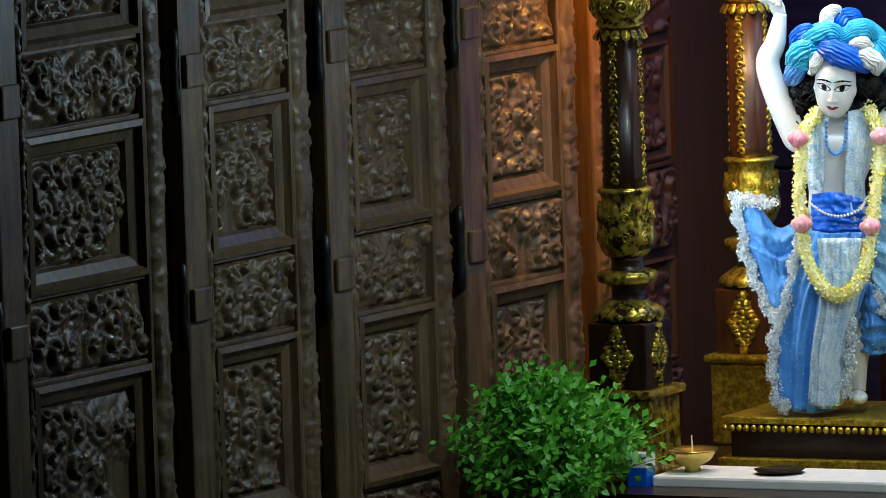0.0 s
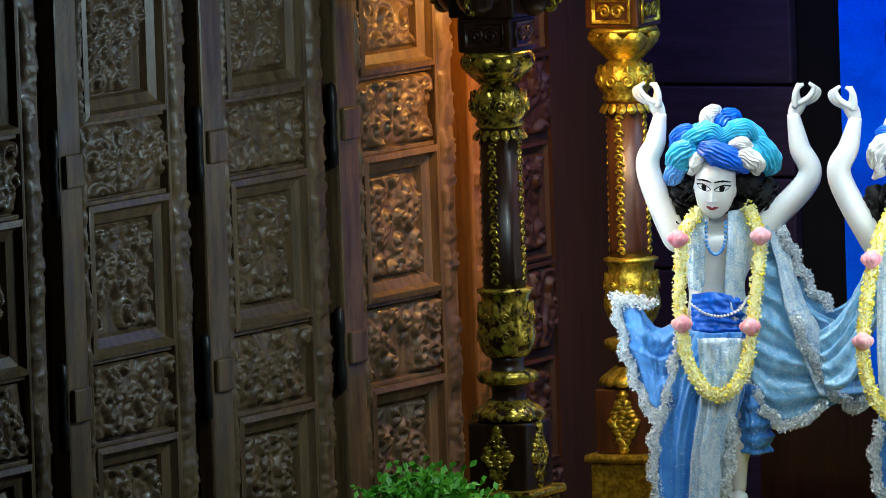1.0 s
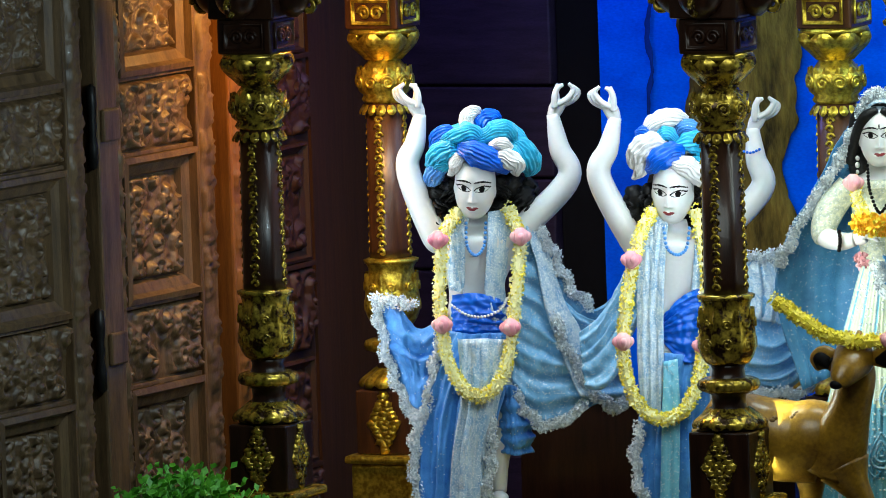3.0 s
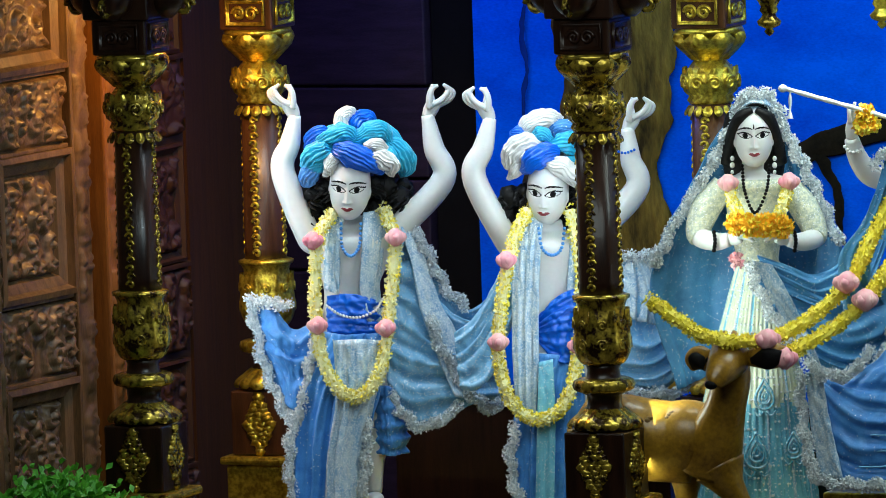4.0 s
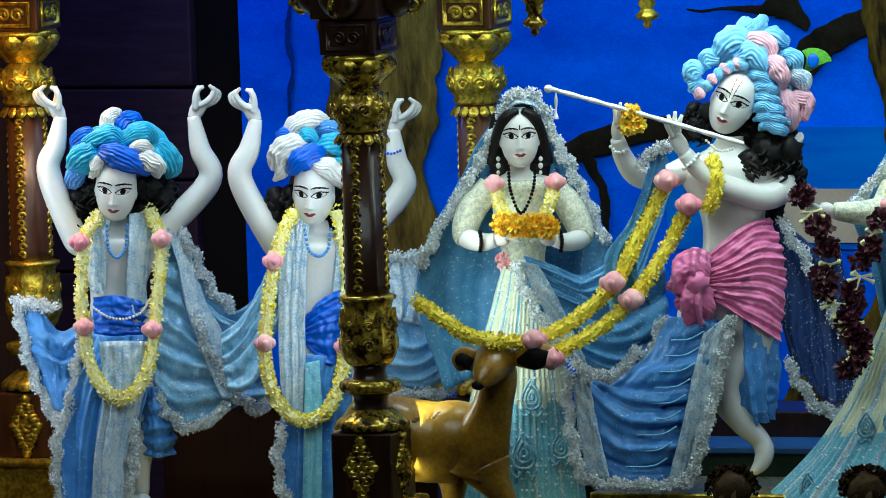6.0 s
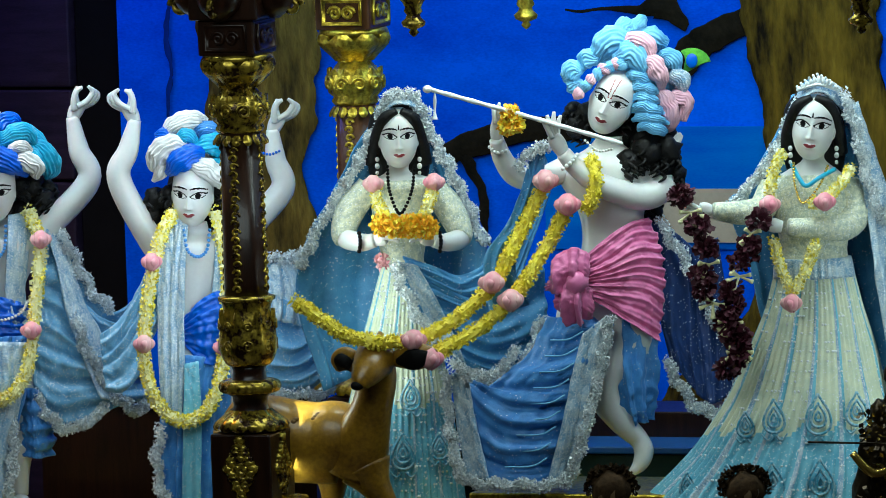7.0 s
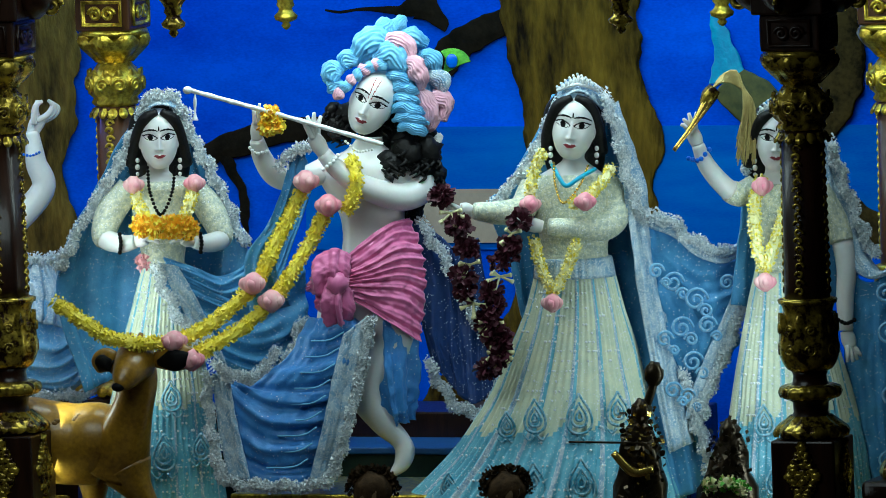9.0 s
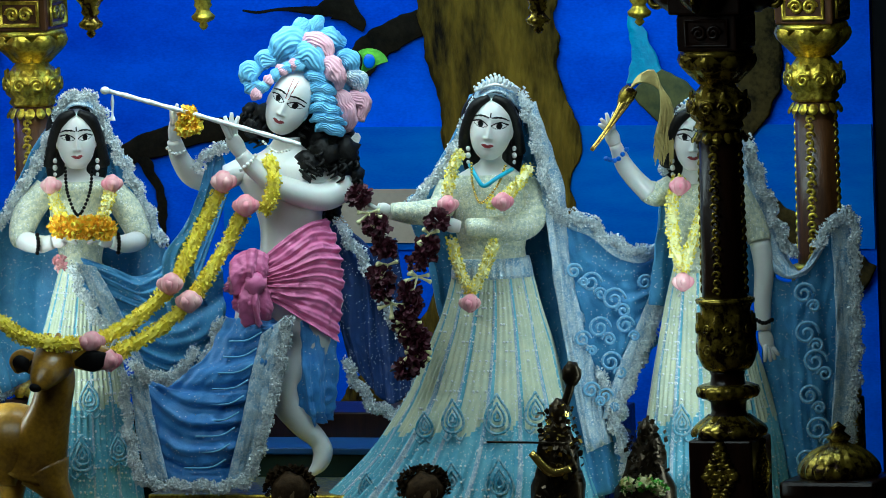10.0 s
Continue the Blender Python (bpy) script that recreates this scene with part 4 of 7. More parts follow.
garment(F1, "shawl", "sky blue silk shawl with scalloped silver lace", "shawl", [
    ([[(772, 530, 0.0), (810, 540, 0.03), (850, 580, 0.03), (895, 545, 0.03)], [(785, 580, 0.0), (815, 600, 0.05), (850, 620, 0.05), (890, 600, 0.05)], [(800, 640, 0.0), (830, 650, 0.05), (855, 660, 0.06), (885, 650, 0.06)],
      [(828, 715, 0.0), (842, 722, 0.05), (858, 725, 0.06), (872, 720, 0.06)]], MIDBLUE, {"folds": 0.010, "waves": 3, "along": 1, "nv": 40}),
    ([[(1020, 420, 0.03), (1062, 415, 0.0), (1100, 500, -0.02), (1150, 545, -0.02), (1195, 520, -0.01)], [(1020, 500, 0.04), (1062, 520, 0.02), (1110, 570, 0.02), (1160, 590, 0.01), (1205, 575, 0.0)],
      [(1015, 600, 0.05), (1062, 625, 0.05), (1110, 640, 0.05), (1160, 645, 0.03), (1212, 630, 0.0)], [(1010, 690, 0.05), (1055, 742, 0.05), (1115, 735, 0.05), (1165, 715, 0.03), (1215, 705, 0.0)]], PALEBLUE,
     {"folds": 0.020, "waves": 6, "along": 1, "nu": 60, "nv": 70}),
    ([[(1035, 400, 0.035), (1065, 408, 0.01)], [(1055, 470, 0.045), (1100, 520, 0.02)], [(1075, 560, 0.065), (1140, 600, 0.04)], [(1105, 640, 0.075), (1175, 700, 0.045)], [(1130, 700, 0.075), (1205, 712, 0.045)]], SEQUIN, {"nu": 18, "nv": 50, "folds": 0.004, "waves": 2})],
    [[(768, 530, 0.01), (780, 580, 0.01), (792, 640, 0.01), (815, 690, 0.02), (835, 730, 0.04), (848, 745, 0.07)], [(768, 530, 0.01), (800, 532, 0.03), (835, 540, 0.03)], [(882, 600, 0.07), (872, 660, 0.08), (862, 715, 0.08), (850, 745, 0.08)],
     [(1012, 690, 0.06), (1030, 720, 0.06), (1055, 746, 0.06), (1085, 752, 0.06), (1115, 735, 0.06), (1140, 715, 0.06)], [(1085, 560, 0.07), (1110, 620, 0.07), (1140, 670, 0.06), (1165, 700, 0.05), (1190, 720, 0.04), (1215, 712, 0.02)],
     [(1060, 410, 0.02), (1085, 450, 0.01), (1110, 500, 0.0), (1150, 545, 0.0)]])
garland(F1, "long garland of cream and yellow petals with pink lotus buds", [[(918, 372, 0.05), (890, 420, 0.09), (884, 500, 0.115), (886, 570, 0.125), (900, 640, 0.15), (925, 685, 0.175), (955, 700, 0.18), (985, 680, 0.175), (1005, 630, 0.15),
        (1014, 560, 0.125), (1022, 480, 0.11), (1024, 420, 0.09), (1005, 368, 0.05)]], [(880, 424, 0.115), (1026, 418, 0.115), (889, 573, 0.15), (1009, 578, 0.15)], mats=[PETAL, IVORY, IVORY])
beads(F1, "thin blue bead necklace on the bare chest", [(930, 395, 0.075), (932, 435, 0.09), (947, 452, 0.095), (962, 435, 0.09), (965, 395, 0.075)], 0.005, MIDBLUE)

beads(F1, "string of pearls across the blue sash", [(905, 540, 0.085), (930, 556, 0.105), (960, 560, 0.115), (990, 548, 0.105), (1003, 528, 0.08)], 0.0045, WHITESILK, "pearl_string", "pearls")

# the second dancer's clothes
garment(F2, "dhoti", "draped blue silk lower cloth with silver lace borders", "garment", [
    ([[(808, 630, 0.05), (850, 625, 0.09), (900, 630, 0.09), (935, 640, 0.04)], [(805, 720, 0.05), (845, 725, 0.10), (890, 725, 0.10), (930, 720, 0.05)], [(800, 800, 0.06), (840, 810, 0.11), (885, 805, 0.10), (920, 800, 0.05)],
      [(800, 900, 0.06), (840, 905, 0.11), (880, 905, 0.10), (910, 900, 0.05)]], MIDBLUE, {"folds": 0.012, "waves": 5, "nu": 50, "nv": 40}),
    ([[(850, 640, 0.12), (875, 635, 0.12)], [(848, 740, 0.135), (880, 740, 0.13)], [(845, 890, 0.14), (878, 890, 0.135)]], AQUA, {"nu": 12, "folds": 0.003, "waves": 2})],
    [[(806, 755, 0.09), (800, 820, 0.1), (815, 880, 0.11), (820, 905, 0.11)]])
garment(F2, "sash", "royal blue satin waist sash pulled into a fan of folds", "sash", [
    ([[(848, 560, 0.06), (875, 530, 0.09), (912, 512, 0.08), (945, 520, 0.03)], [(846, 585, 0.065), (878, 575, 0.10), (915, 570, 0.09), (948, 575, 0.035)], [(850, 610, 0.06), (885, 640, 0.095), (915, 640, 0.085), (945, 630, 0.03)]], DEEPBLUE,
     {"folds": 0.006, "waves": 6, "along": 1, "nv": 48})])
garment(F2, "chest_scarf", "pale blue silver-embroidered scarf over the chest", "scarf", [
    ([[(815, 385, 0.05), (858, 378, 0.07)], [(805, 470, 0.07), (852, 470, 0.09)], [(802, 560, 0.08), (850, 560, 0.095)], [(805, 660, 0.10), (850, 660, 0.11)], [(812, 735, 0.10), (845, 740, 0.11)]], SEQUIN, {"nu": 22, "nv": 40, "folds": 0.005, "waves": 3}),
    ([[(908, 385, 0.06), (945, 390, 0.03)], [(905, 450, 0.08), (945, 450, 0.05)], [(900, 525, 0.08), (935, 525, 0.05)]], SEQUIN, {"nu": 14, "folds": 0.003, "waves": 2})])
garment(F2, "shawl", "sky blue silk shawl swagged towards the next figure", "shawl", [
    ([[(700, 590, -0.02), (735, 560, -0.02), (770, 500, 0.0), (800, 430, 0.02), (818, 400, 0.03)], [(705, 640, -0.01), (735, 620, 0.0), (770, 570, 0.02), (798, 500, 0.03), (815, 470, 0.04)], [(712, 690, 0.0), (740, 690, 0.02), (770, 660, 0.03), (790, 600, 0.04), (810, 560, 0.05)]], PALEBLUE,
     {"folds": 0.010, "waves": 4, "along": 1, "nu": 44, "nv": 36}),
    ([[(930, 440, 0.0), (985, 450, 0.0), (1030, 455, -0.02), (1070, 445, -0.04)], [(930, 540, 0.02), (985, 545, 0.04), (1045, 560, 0.02), (1090, 520, -0.02)], [(930, 630, 0.02), (990, 640, 0.05), (1050, 640, 0.04), (1110, 590, 0.0)],
      [(940, 680, 0.02), (1000, 690, 0.04), (1060, 697, 0.04), (1118, 650, 0.02)]], PALEBLUE, {"folds": 0.016, "waves": 5, "along": 1, "nu": 50, "nv": 60}),
    ([[(985, 452, 0.015), (1040, 452, 0.0)], [(985, 500, 0.035), (1065, 520, 0.02)], [(988, 560, 0.055), (1060, 575, 0.04)]], SEQUIN, {"folds": 0.012, "waves": 3, "nu": 30, "nv": 24})],
    [[(1000, 690, 0.05), (1060, 697, 0.05), (1100, 690, 0.04), (1118, 650, 0.03)], [(985, 452, 0.02), (1020, 456, 0.01), (1060, 448, -0.01)]])
garland(F2, "long garland of yellow petals with pink lotus buds", [[(832, 372, 0.06), (808, 420, 0.1), (790, 500, 0.12), (780, 580, 0.13), (782, 650, 0.14), (806, 715, 0.155), (850, 742, 0.16), (890, 720, 0.15), (912, 670, 0.13), (922, 600, 0.11), (925, 480, 0.1), (905, 372, 0.06)]],
        [(792, 460, 0.14), (779, 604, 0.15), (920, 610, 0.14)], mats=[PETAL, PETAL, IVORY])
beads(F2, "thin blue bead necklace on the bare chest", [(850, 405, 0.075), (856, 440, 0.09), (874, 452, 0.095), (890, 440, 0.09), (895, 405, 0.075)], 0.005, MIDBLUE)
beads(F2, "blue bead bracelet round the raised wrist", [(985, 268, 0.03), (1002, 272, 0.04), (1018, 266, 0.03)], 0.004, DEEPBLUE, "bracelet", "bracelet")


# three veiled maidens
def drop_motif(bm, fig, a, b, q, size, slot=0):
    """An embroidered leaf-shaped outline with a smaller one inside."""
    c = Vector(fig.spot(a, b, q))
    for s in (1.0, 0.6, 0.25):
        pts = [c + Vector((size * s * 0.55 * math.sin(t) * (1 - 0.35 * math.cos(t)), -0.004, size * s * (math.cos(t) * 0.8 + 0.25 * (math.cos(t) > 0.95)))) for t in np.linspace(0, 2 * math.pi, 13)]
        tube(bm, pts, [0.0035, 0.0045, 0.0035], n=28, segs=5, slot=slot)
    for side in (-1, 1):
        tube(bm, [c + Vector((side * size * (0.1 + 0.5 * t), -0.004, -size * (0.95 + 0.25 * math.sin(t * 3)))) for t in np.linspace(0, 1.2, 6)], [0.004, 0.003, 0.002], n=14, segs=5, slot=slot)
    return bm


def skirt(fig, label, rows, flat, motifs, stripes=14, hem=0.53, seed=0.0):
    ob = fig.thing("skirt", label, "skirt")
    pick = lambda k, j: 2 if (k * stripes) % 1 < 0.08 else (1 if (k * stripes) % 1 < 0.20 else (1 if j > hem + 0.05 * abs(math.sin(math.pi * stripes * k)) else 0))
    bm = stack(bmesh.new(), fig, rows, flat, folds=0.034, count=stripes * 4, segs=440, n=70, pick=pick, seed=seed, grow=0.6, crumple=0.03)
    part("pleated_cloth", bm, [CREAM, AQUA, SEQUIN], ob)
    for a, b, q, s in motifs:
        part("embroidery", drop_motif(bmesh.new(), fig, a, b, q + 0.004, s), THREAD, ob)
    studs = bmesh.new()
    rng = random.Random(seed)
    pts = spline([(*r, 0.0)[:4] for r in rows], 40)
    for _ in range(340):
        left, right, b, q = pts[rng.randrange(6, 40)]
        t = rng.uniform(-0.95, 0.95)
        rx = (right - left) / (2 * fig.units)
        o = Vector(fig.spot((left + right) / 2 + t * (right - left) / 2, b, q)) + Vector((0, -rx * flat * math.sqrt(1 - t * t) * 1.03, 0))
        ball(studs, o, (0.0035, 0.003, 0.0035), u=6, v=4)
    tagged(part("sequin_scatter", studs, SILVER, ob), kind="stuff")
    return ob


def maiden(fig, fa, fb, rows, arms, yaw=0, roll=0, size=1.0, label=""):
    """Marble figure with painted bodice and long black hair. Arms: shoulder to wrist, sleeve share, palm, finger tips."""
    bm = bmesh.new()
    stack(bm, fig, [(fa - 22, fa + 22, fb + 38, 0.01), (fa - 26, fa + 26, fb + 58, 0.005)] + rows, flat=0.66, segs=28, n=26, pick=lambda k, j: 0 if j < 0.24 else 4)
    head(bm, fig, fa, fb, 0.04, size, yaw, roll, 5, mark=True)
    stack(bm, fig, [(fa - 30, fa + 32, fb - 66, 0.0), (fa - 50, fa + 50, fb - 40, -0.005), (fa - 54, fa + 55, fb, -0.02), (fa - 52, fa + 56, fb + 50, -0.025), (fa - 40, fa + 46, fb + 90, -0.03)], flat=0.55, segs=28, n=20, slot=1)
    for side in (-1, 1):
        tube(bm, fig.pts([(fa + side * 4, fb - 56 * size, 0.085), (fa + side * 28 * size, fb - 40 * size, 0.075), (fa + side * 44 * size, fb, 0.035), (fa + side * 48, fb + 40, 0.0)]), [0.009, 0.017, 0.017, 0.02], n=18, segs=10, slot=1)
    for side in (-1, 1):
        for drop, r in ((0, 0.006), (12, 0.007), (24, 0.005)):
            ball(bm, fig.spot(fa + side * 41 * size, fb + 34 + drop, 0.035), (r, r, r * 1.2), 0, 8, 6)
    for path, radii, share, palm, tips in arms:
        p, r = spline(fig.pts(path), 21), spline([[x] for x in radii], 21)[:, 0]
        cut = max(2, int(20 * share))
        tube(bm, p[:cut + 1], [float(x) * 1.12 for x in r[:cut + 1]], n=24, segs=16, slot=4, ridge=0.03, ridges=5)
        if cut < 19:
            tube(bm, p[cut:], [float(x) for x in r[cut:]], n=18, segs=16)
        hand(bm, fig, path[-1], palm, tips, 0.016)
    ob = part("statue", bm, [MARBLE, HAIR, INK, LIP, BODICE])
    ob.matrix_world = pose(*fig.at, 0, 0, fig.turn)
    return tagged(ob, label, "statue")


def tiara(fig, a, b, q, w, h):
    ob = fig.thing("tiara", "small silver filigree tiara", "tiara")
    bm = bmesh.new()
    for k in range(11):
        t = (k - 5) / 5
        c = Vector(fig.spot(a + t * w, b + 10 * t * t, q - 0.03 * t * t))
        tall = h * (1 - 0.65 * abs(t))
        tube(bm, [c, c + Vector((0.004, 0, tall * 0.5)), c + Vector((0, 0, tall))], [0.003, 0.006, 0.002], n=8, segs=6)
        ball(bm, c + Vector((0, -0.002, tall)), (0.004, 0.004, 0.004), u=6, v=5)
    tube(bm, fig.pts([(a - w, b + 10, q - 0.03), (a, b, q), (a + w, b + 10, q - 0.03)]), 0.005, n=16, segs=8)
    part("filigree", bm, SILVER, ob)
    return ob


def petals(fig, label, places, r, mats, category="flowers", seed=2, count=260, size=0.009, name="flower_bunch"):
    ob = fig.thing(name, label, category)
    rng = random.Random(seed)
    for a, b, q in places:
        c = fig.spot(a, b, q)
        bm = ball(bmesh.new(), c, (r * 0.7,) * 3, u=8, v=6)
        flakes(bm, [c, (c[0] + 0.001, c[1], c[2])], r, count, size, rng, tuple(range(len(mats))), n=4, flat=1.0)
        part("blossom", bm, mats, ob, smooth=False)
    return ob


F3 = Figure((0.559, 0.0, 1.106), 22.8, 1235, 900, 643)
maiden(F3, 1228, 248, [(1170, 1298, 322, 0.0), (1178, 1292, 350, 0.005), (1186, 1284, 400, 0.01), (1198, 1274, 450, 0.0), (1200, 1274, 480, 0.0)],
       [([(1178, 330, 0.0), (1146, 370, 0.01), (1132, 415, 0.03), (1160, 428, 0.07), (1186, 425, 0.09)], [0.032, 0.036, 0.03, 0.026, 0.019], 0.55, (1205, 420, 0.11), [(1225, 405, 0.13), (1230, 412, 0.13), (1232, 420, 0.13), (1228, 428, 0.12)]),
        ([(1288, 330, 0.0), (1318, 368, 0.01), (1338, 415, 0.03), (1315, 428, 0.07), (1288, 425, 0.09)], [0.032, 0.036, 0.03, 0.026, 0.019], 0.55, (1268, 420, 0.11), [(1248, 405, 0.13), (1244, 412, 0.13), (1242, 420, 0.13), (1246, 428, 0.12)])],
       size=0.91, label="white marble maiden statue holding flowers in both hands")
skirt(F3, "cream and aqua pleated skirt with silver embroidery", [(1200, 1276, 465, 0.0), (1185, 1290, 520, 0.0), (1160, 1305, 620, 0.0), (1140, 1322, 720, 0.0), (1125, 1335, 820, 0.0), (1115, 1345, 900, 0.0)], 0.55,
      [(1248, 700, 0.088, 0.045), (1235, 800, 0.095, 0.055), (1300, 790, 0.075, 0.04), (1170, 800, 0.075, 0.04)], seed=1)
garment(F3, "veil", "dusty blue silk veil edged with silver lace over the head", "veil", [
    ([[(1188, 200, -0.03), (1205, 172, 0.0), (1232, 162, 0.01), (1262, 176, 0.0), (1280, 200, -0.03)], [(1150, 270, -0.04), (1180, 255, -0.06), (1232, 250, -0.07), (1285, 255, -0.06), (1312, 270, -0.04)],
      [(1112, 345, -0.03), (1160, 350, -0.07), (1232, 350, -0.08), (1305, 350, -0.07), (1350, 345, -0.03)], [(1062, 440, -0.02), (1140, 450, -0.07), (1235, 450, -0.08), (1330, 450, -0.07), (1384, 435, -0.02)],
      [(1050, 540, -0.02), (1130, 545, -0.06), (1235, 540, -0.07), (1330, 520, -0.07), (1375, 480, -0.03)], [(1100, 690, 0.0), (1140, 670, -0.05), (1235, 620, -0.06), (1310, 560, -0.06), (1350, 500, -0.03)]], VEIL, {"folds": 0.006, "waves": 7, "nu": 60, "nv": 50}),
    ([[(1190, 202, 0.0), (1210, 172, 0.035), (1232, 164, 0.045), (1258, 174, 0.035), (1278, 202, 0.0)], [(1196, 212, 0.035), (1213, 190, 0.07), (1232, 184, 0.08), (1254, 190, 0.07), (1272, 212, 0.035)]], SEQUIN, {"nu": 30, "nv": 8})],
    [[(1198, 210, 0.03), (1170, 262, 0.02), (1145, 310, 0.01), (1110, 365, 0.0), (1068, 440, 0.0), (1050, 470, 0.0)], [(1270, 210, 0.03), (1298, 262, 0.02), (1325, 310, 0.01), (1352, 365, 0.0), (1380, 430, 0.0)],
     [(1192, 205, 0.03), (1210, 175, 0.05), (1232, 166, 0.06), (1258, 176, 0.05), (1276, 205, 0.03)]])
garment(F3, "over_drape", "dusty blue silk drape tied at the waist with a silver border", "drape", [
    ([[(1235, 452, 0.09), (1290, 470, 0.085), (1340, 485, 0.06), (1395, 450, 0.04), (1440, 365, 0.03), (1478, 262, 0.03)], [(1240, 470, 0.095), (1290, 495, 0.09), (1345, 515, 0.07), (1410, 480, 0.05), (1455, 390, 0.03), (1492, 290, 0.03)],
      [(1245, 500, 0.095), (1295, 525, 0.09), (1355, 545, 0.07), (1425, 520, 0.05), (1468, 420, 0.03), (1500, 330, 0.03)]], VEIL, {"folds": 0.010, "waves": 3, "along": 1, "nu": 60, "nv": 30}),
    ([[(1215, 470, 0.09), (1300, 500, 0.07), (1390, 520, 0.05), (1480, 450, 0.02)], [(1245, 520, 0.10), (1310, 560, 0.09), (1395, 590, 0.06), (1490, 540, 0.02)], [(1285, 580, 0.10), (1330, 615, 0.09), (1395, 640, 0.07), (1475, 620, 0.03)],
      [(1310, 620, 0.10), (1345, 650, 0.10), (1390, 668, 0.08), (1440, 660, 0.05)]], VEIL, {"folds": 0.014, "waves": 4, "along": 1, "nu": 44, "nv": 40}),
    ([[(1225, 462, 0.11), (1260, 468, 0.105)], [(1250, 510, 0.125), (1290, 520, 0.115)], [(1275, 560, 0.12), (1320, 580, 0.11)], [(1300, 620, 0.12), (1345, 640, 0.11)]], SEQUIN, {"nu": 12, "nv": 36, "folds": 0.004, "waves": 2})],
    [[(1318, 640, 0.12), (1360, 662, 0.11), (1400, 668, 0.09), (1440, 655, 0.07), (1465, 610, 0.05), (1480, 560, 0.04)], [(1218, 470, 0.12), (1245, 530, 0.13), (1275, 580, 0.13), (1305, 625, 0.13)]])
garland(F3, "short garland of yellow petals round the neck", [[(1186, 318, 0.06), (1190, 355, 0.10), (1206, 385, 0.125)], [(1288, 318, 0.06), (1284, 350, 0.10), (1268, 385, 0.125)]], [(1182, 325, 0.09), (1290, 322, 0.09)], 0.016)
petals(F3, "bunch of orange marigolds held in both hands", [(1198, 396, 0.15), (1218, 400, 0.16), (1238, 402, 0.16), (1256, 400, 0.16), (1276, 402, 0.15)], 0.03, [MARIGOLD, MARIGOLD, PETAL])
beads(F3, "long dark bead necklace", [(1208, 295, 0.06), (1212, 340, 0.095), (1230, 378, 0.11), (1250, 340, 0.095), (1256, 295, 0.06)], 0.005)
beads(F3, "dark blue bead bracelet on the wrist", [(1158, 412, 0.10), (1160, 428, 0.11), (1158, 444, 0.10)], 0.006, INK, "bracelet", "bracelet")
beads(F3, "dark blue bead bracelet on the wrist", [(1300, 412, 0.10), (1302, 428, 0.11), (1300, 444, 0.10)], 0.006, INK, "bracelet", "bracelet")
petals(F3, "single pink bud tucked at the waist", [(1198, 462, 0.11)], 0.02, [BUD], count=60)

F5 = Figure((1.704, 0.0, 1.12), 19.3, 840, 900, 652)
maiden(F5, 870, 230, [(798, 930, 318, 0.0), (795, 940, 350, 0.005), (806, 938, 400, 0.01), (812, 930, 440, 0.0), (808, 936, 475, 0.0)],
       [([(925, 325, 0.0), (945, 370, 0.02), (925, 402, 0.06), (870, 404, 0.10), (815, 402, 0.12)], [0.036, 0.038, 0.034, 0.026, 0.019], 0.98, (785, 396, 0.13), [(765, 388, 0.14), (758, 394, 0.14), (756, 402, 0.14), (762, 410, 0.13)]),
        ([(800, 330, 0.0), (780, 370, 0.03), (745, 378, 0.06), (710, 376, 0.09), (690, 374, 0.10)], [0.034, 0.034, 0.03, 0.024, 0.019], 0.98, (670, 370, 0.11), [(650, 362, 0.12), (645, 370, 0.12), (648, 380, 0.12)])],
       yaw=-6, roll=9, size=0.99, label="white marble maiden statue reaching out with both arms")
skirt(F5, "wide cream and aqua pleated skirt with silver embroidery", [(806, 936, 460, 0.0), (795, 950, 510, 0.0), (765, 975, 600, 0.0), (715, 1005, 710, 0.0), (650, 1035, 800, 0.0), (575, 1060, 880, 0.0), (560, 1065, 905, 0.0)], 0.46,
      [(880, 735, 0.122, 0.060), (802, 738, 0.12, 0.050), (948, 725, 0.108, 0.050), (752, 752, 0.10, 0.038), (884, 852, 0.150, 0.066), (800, 850, 0.145, 0.052), (960, 850, 0.13, 0.05), (720, 850, 0.125, 0.045), (650, 858, 0.09, 0.036)], stripes=16, seed=2)
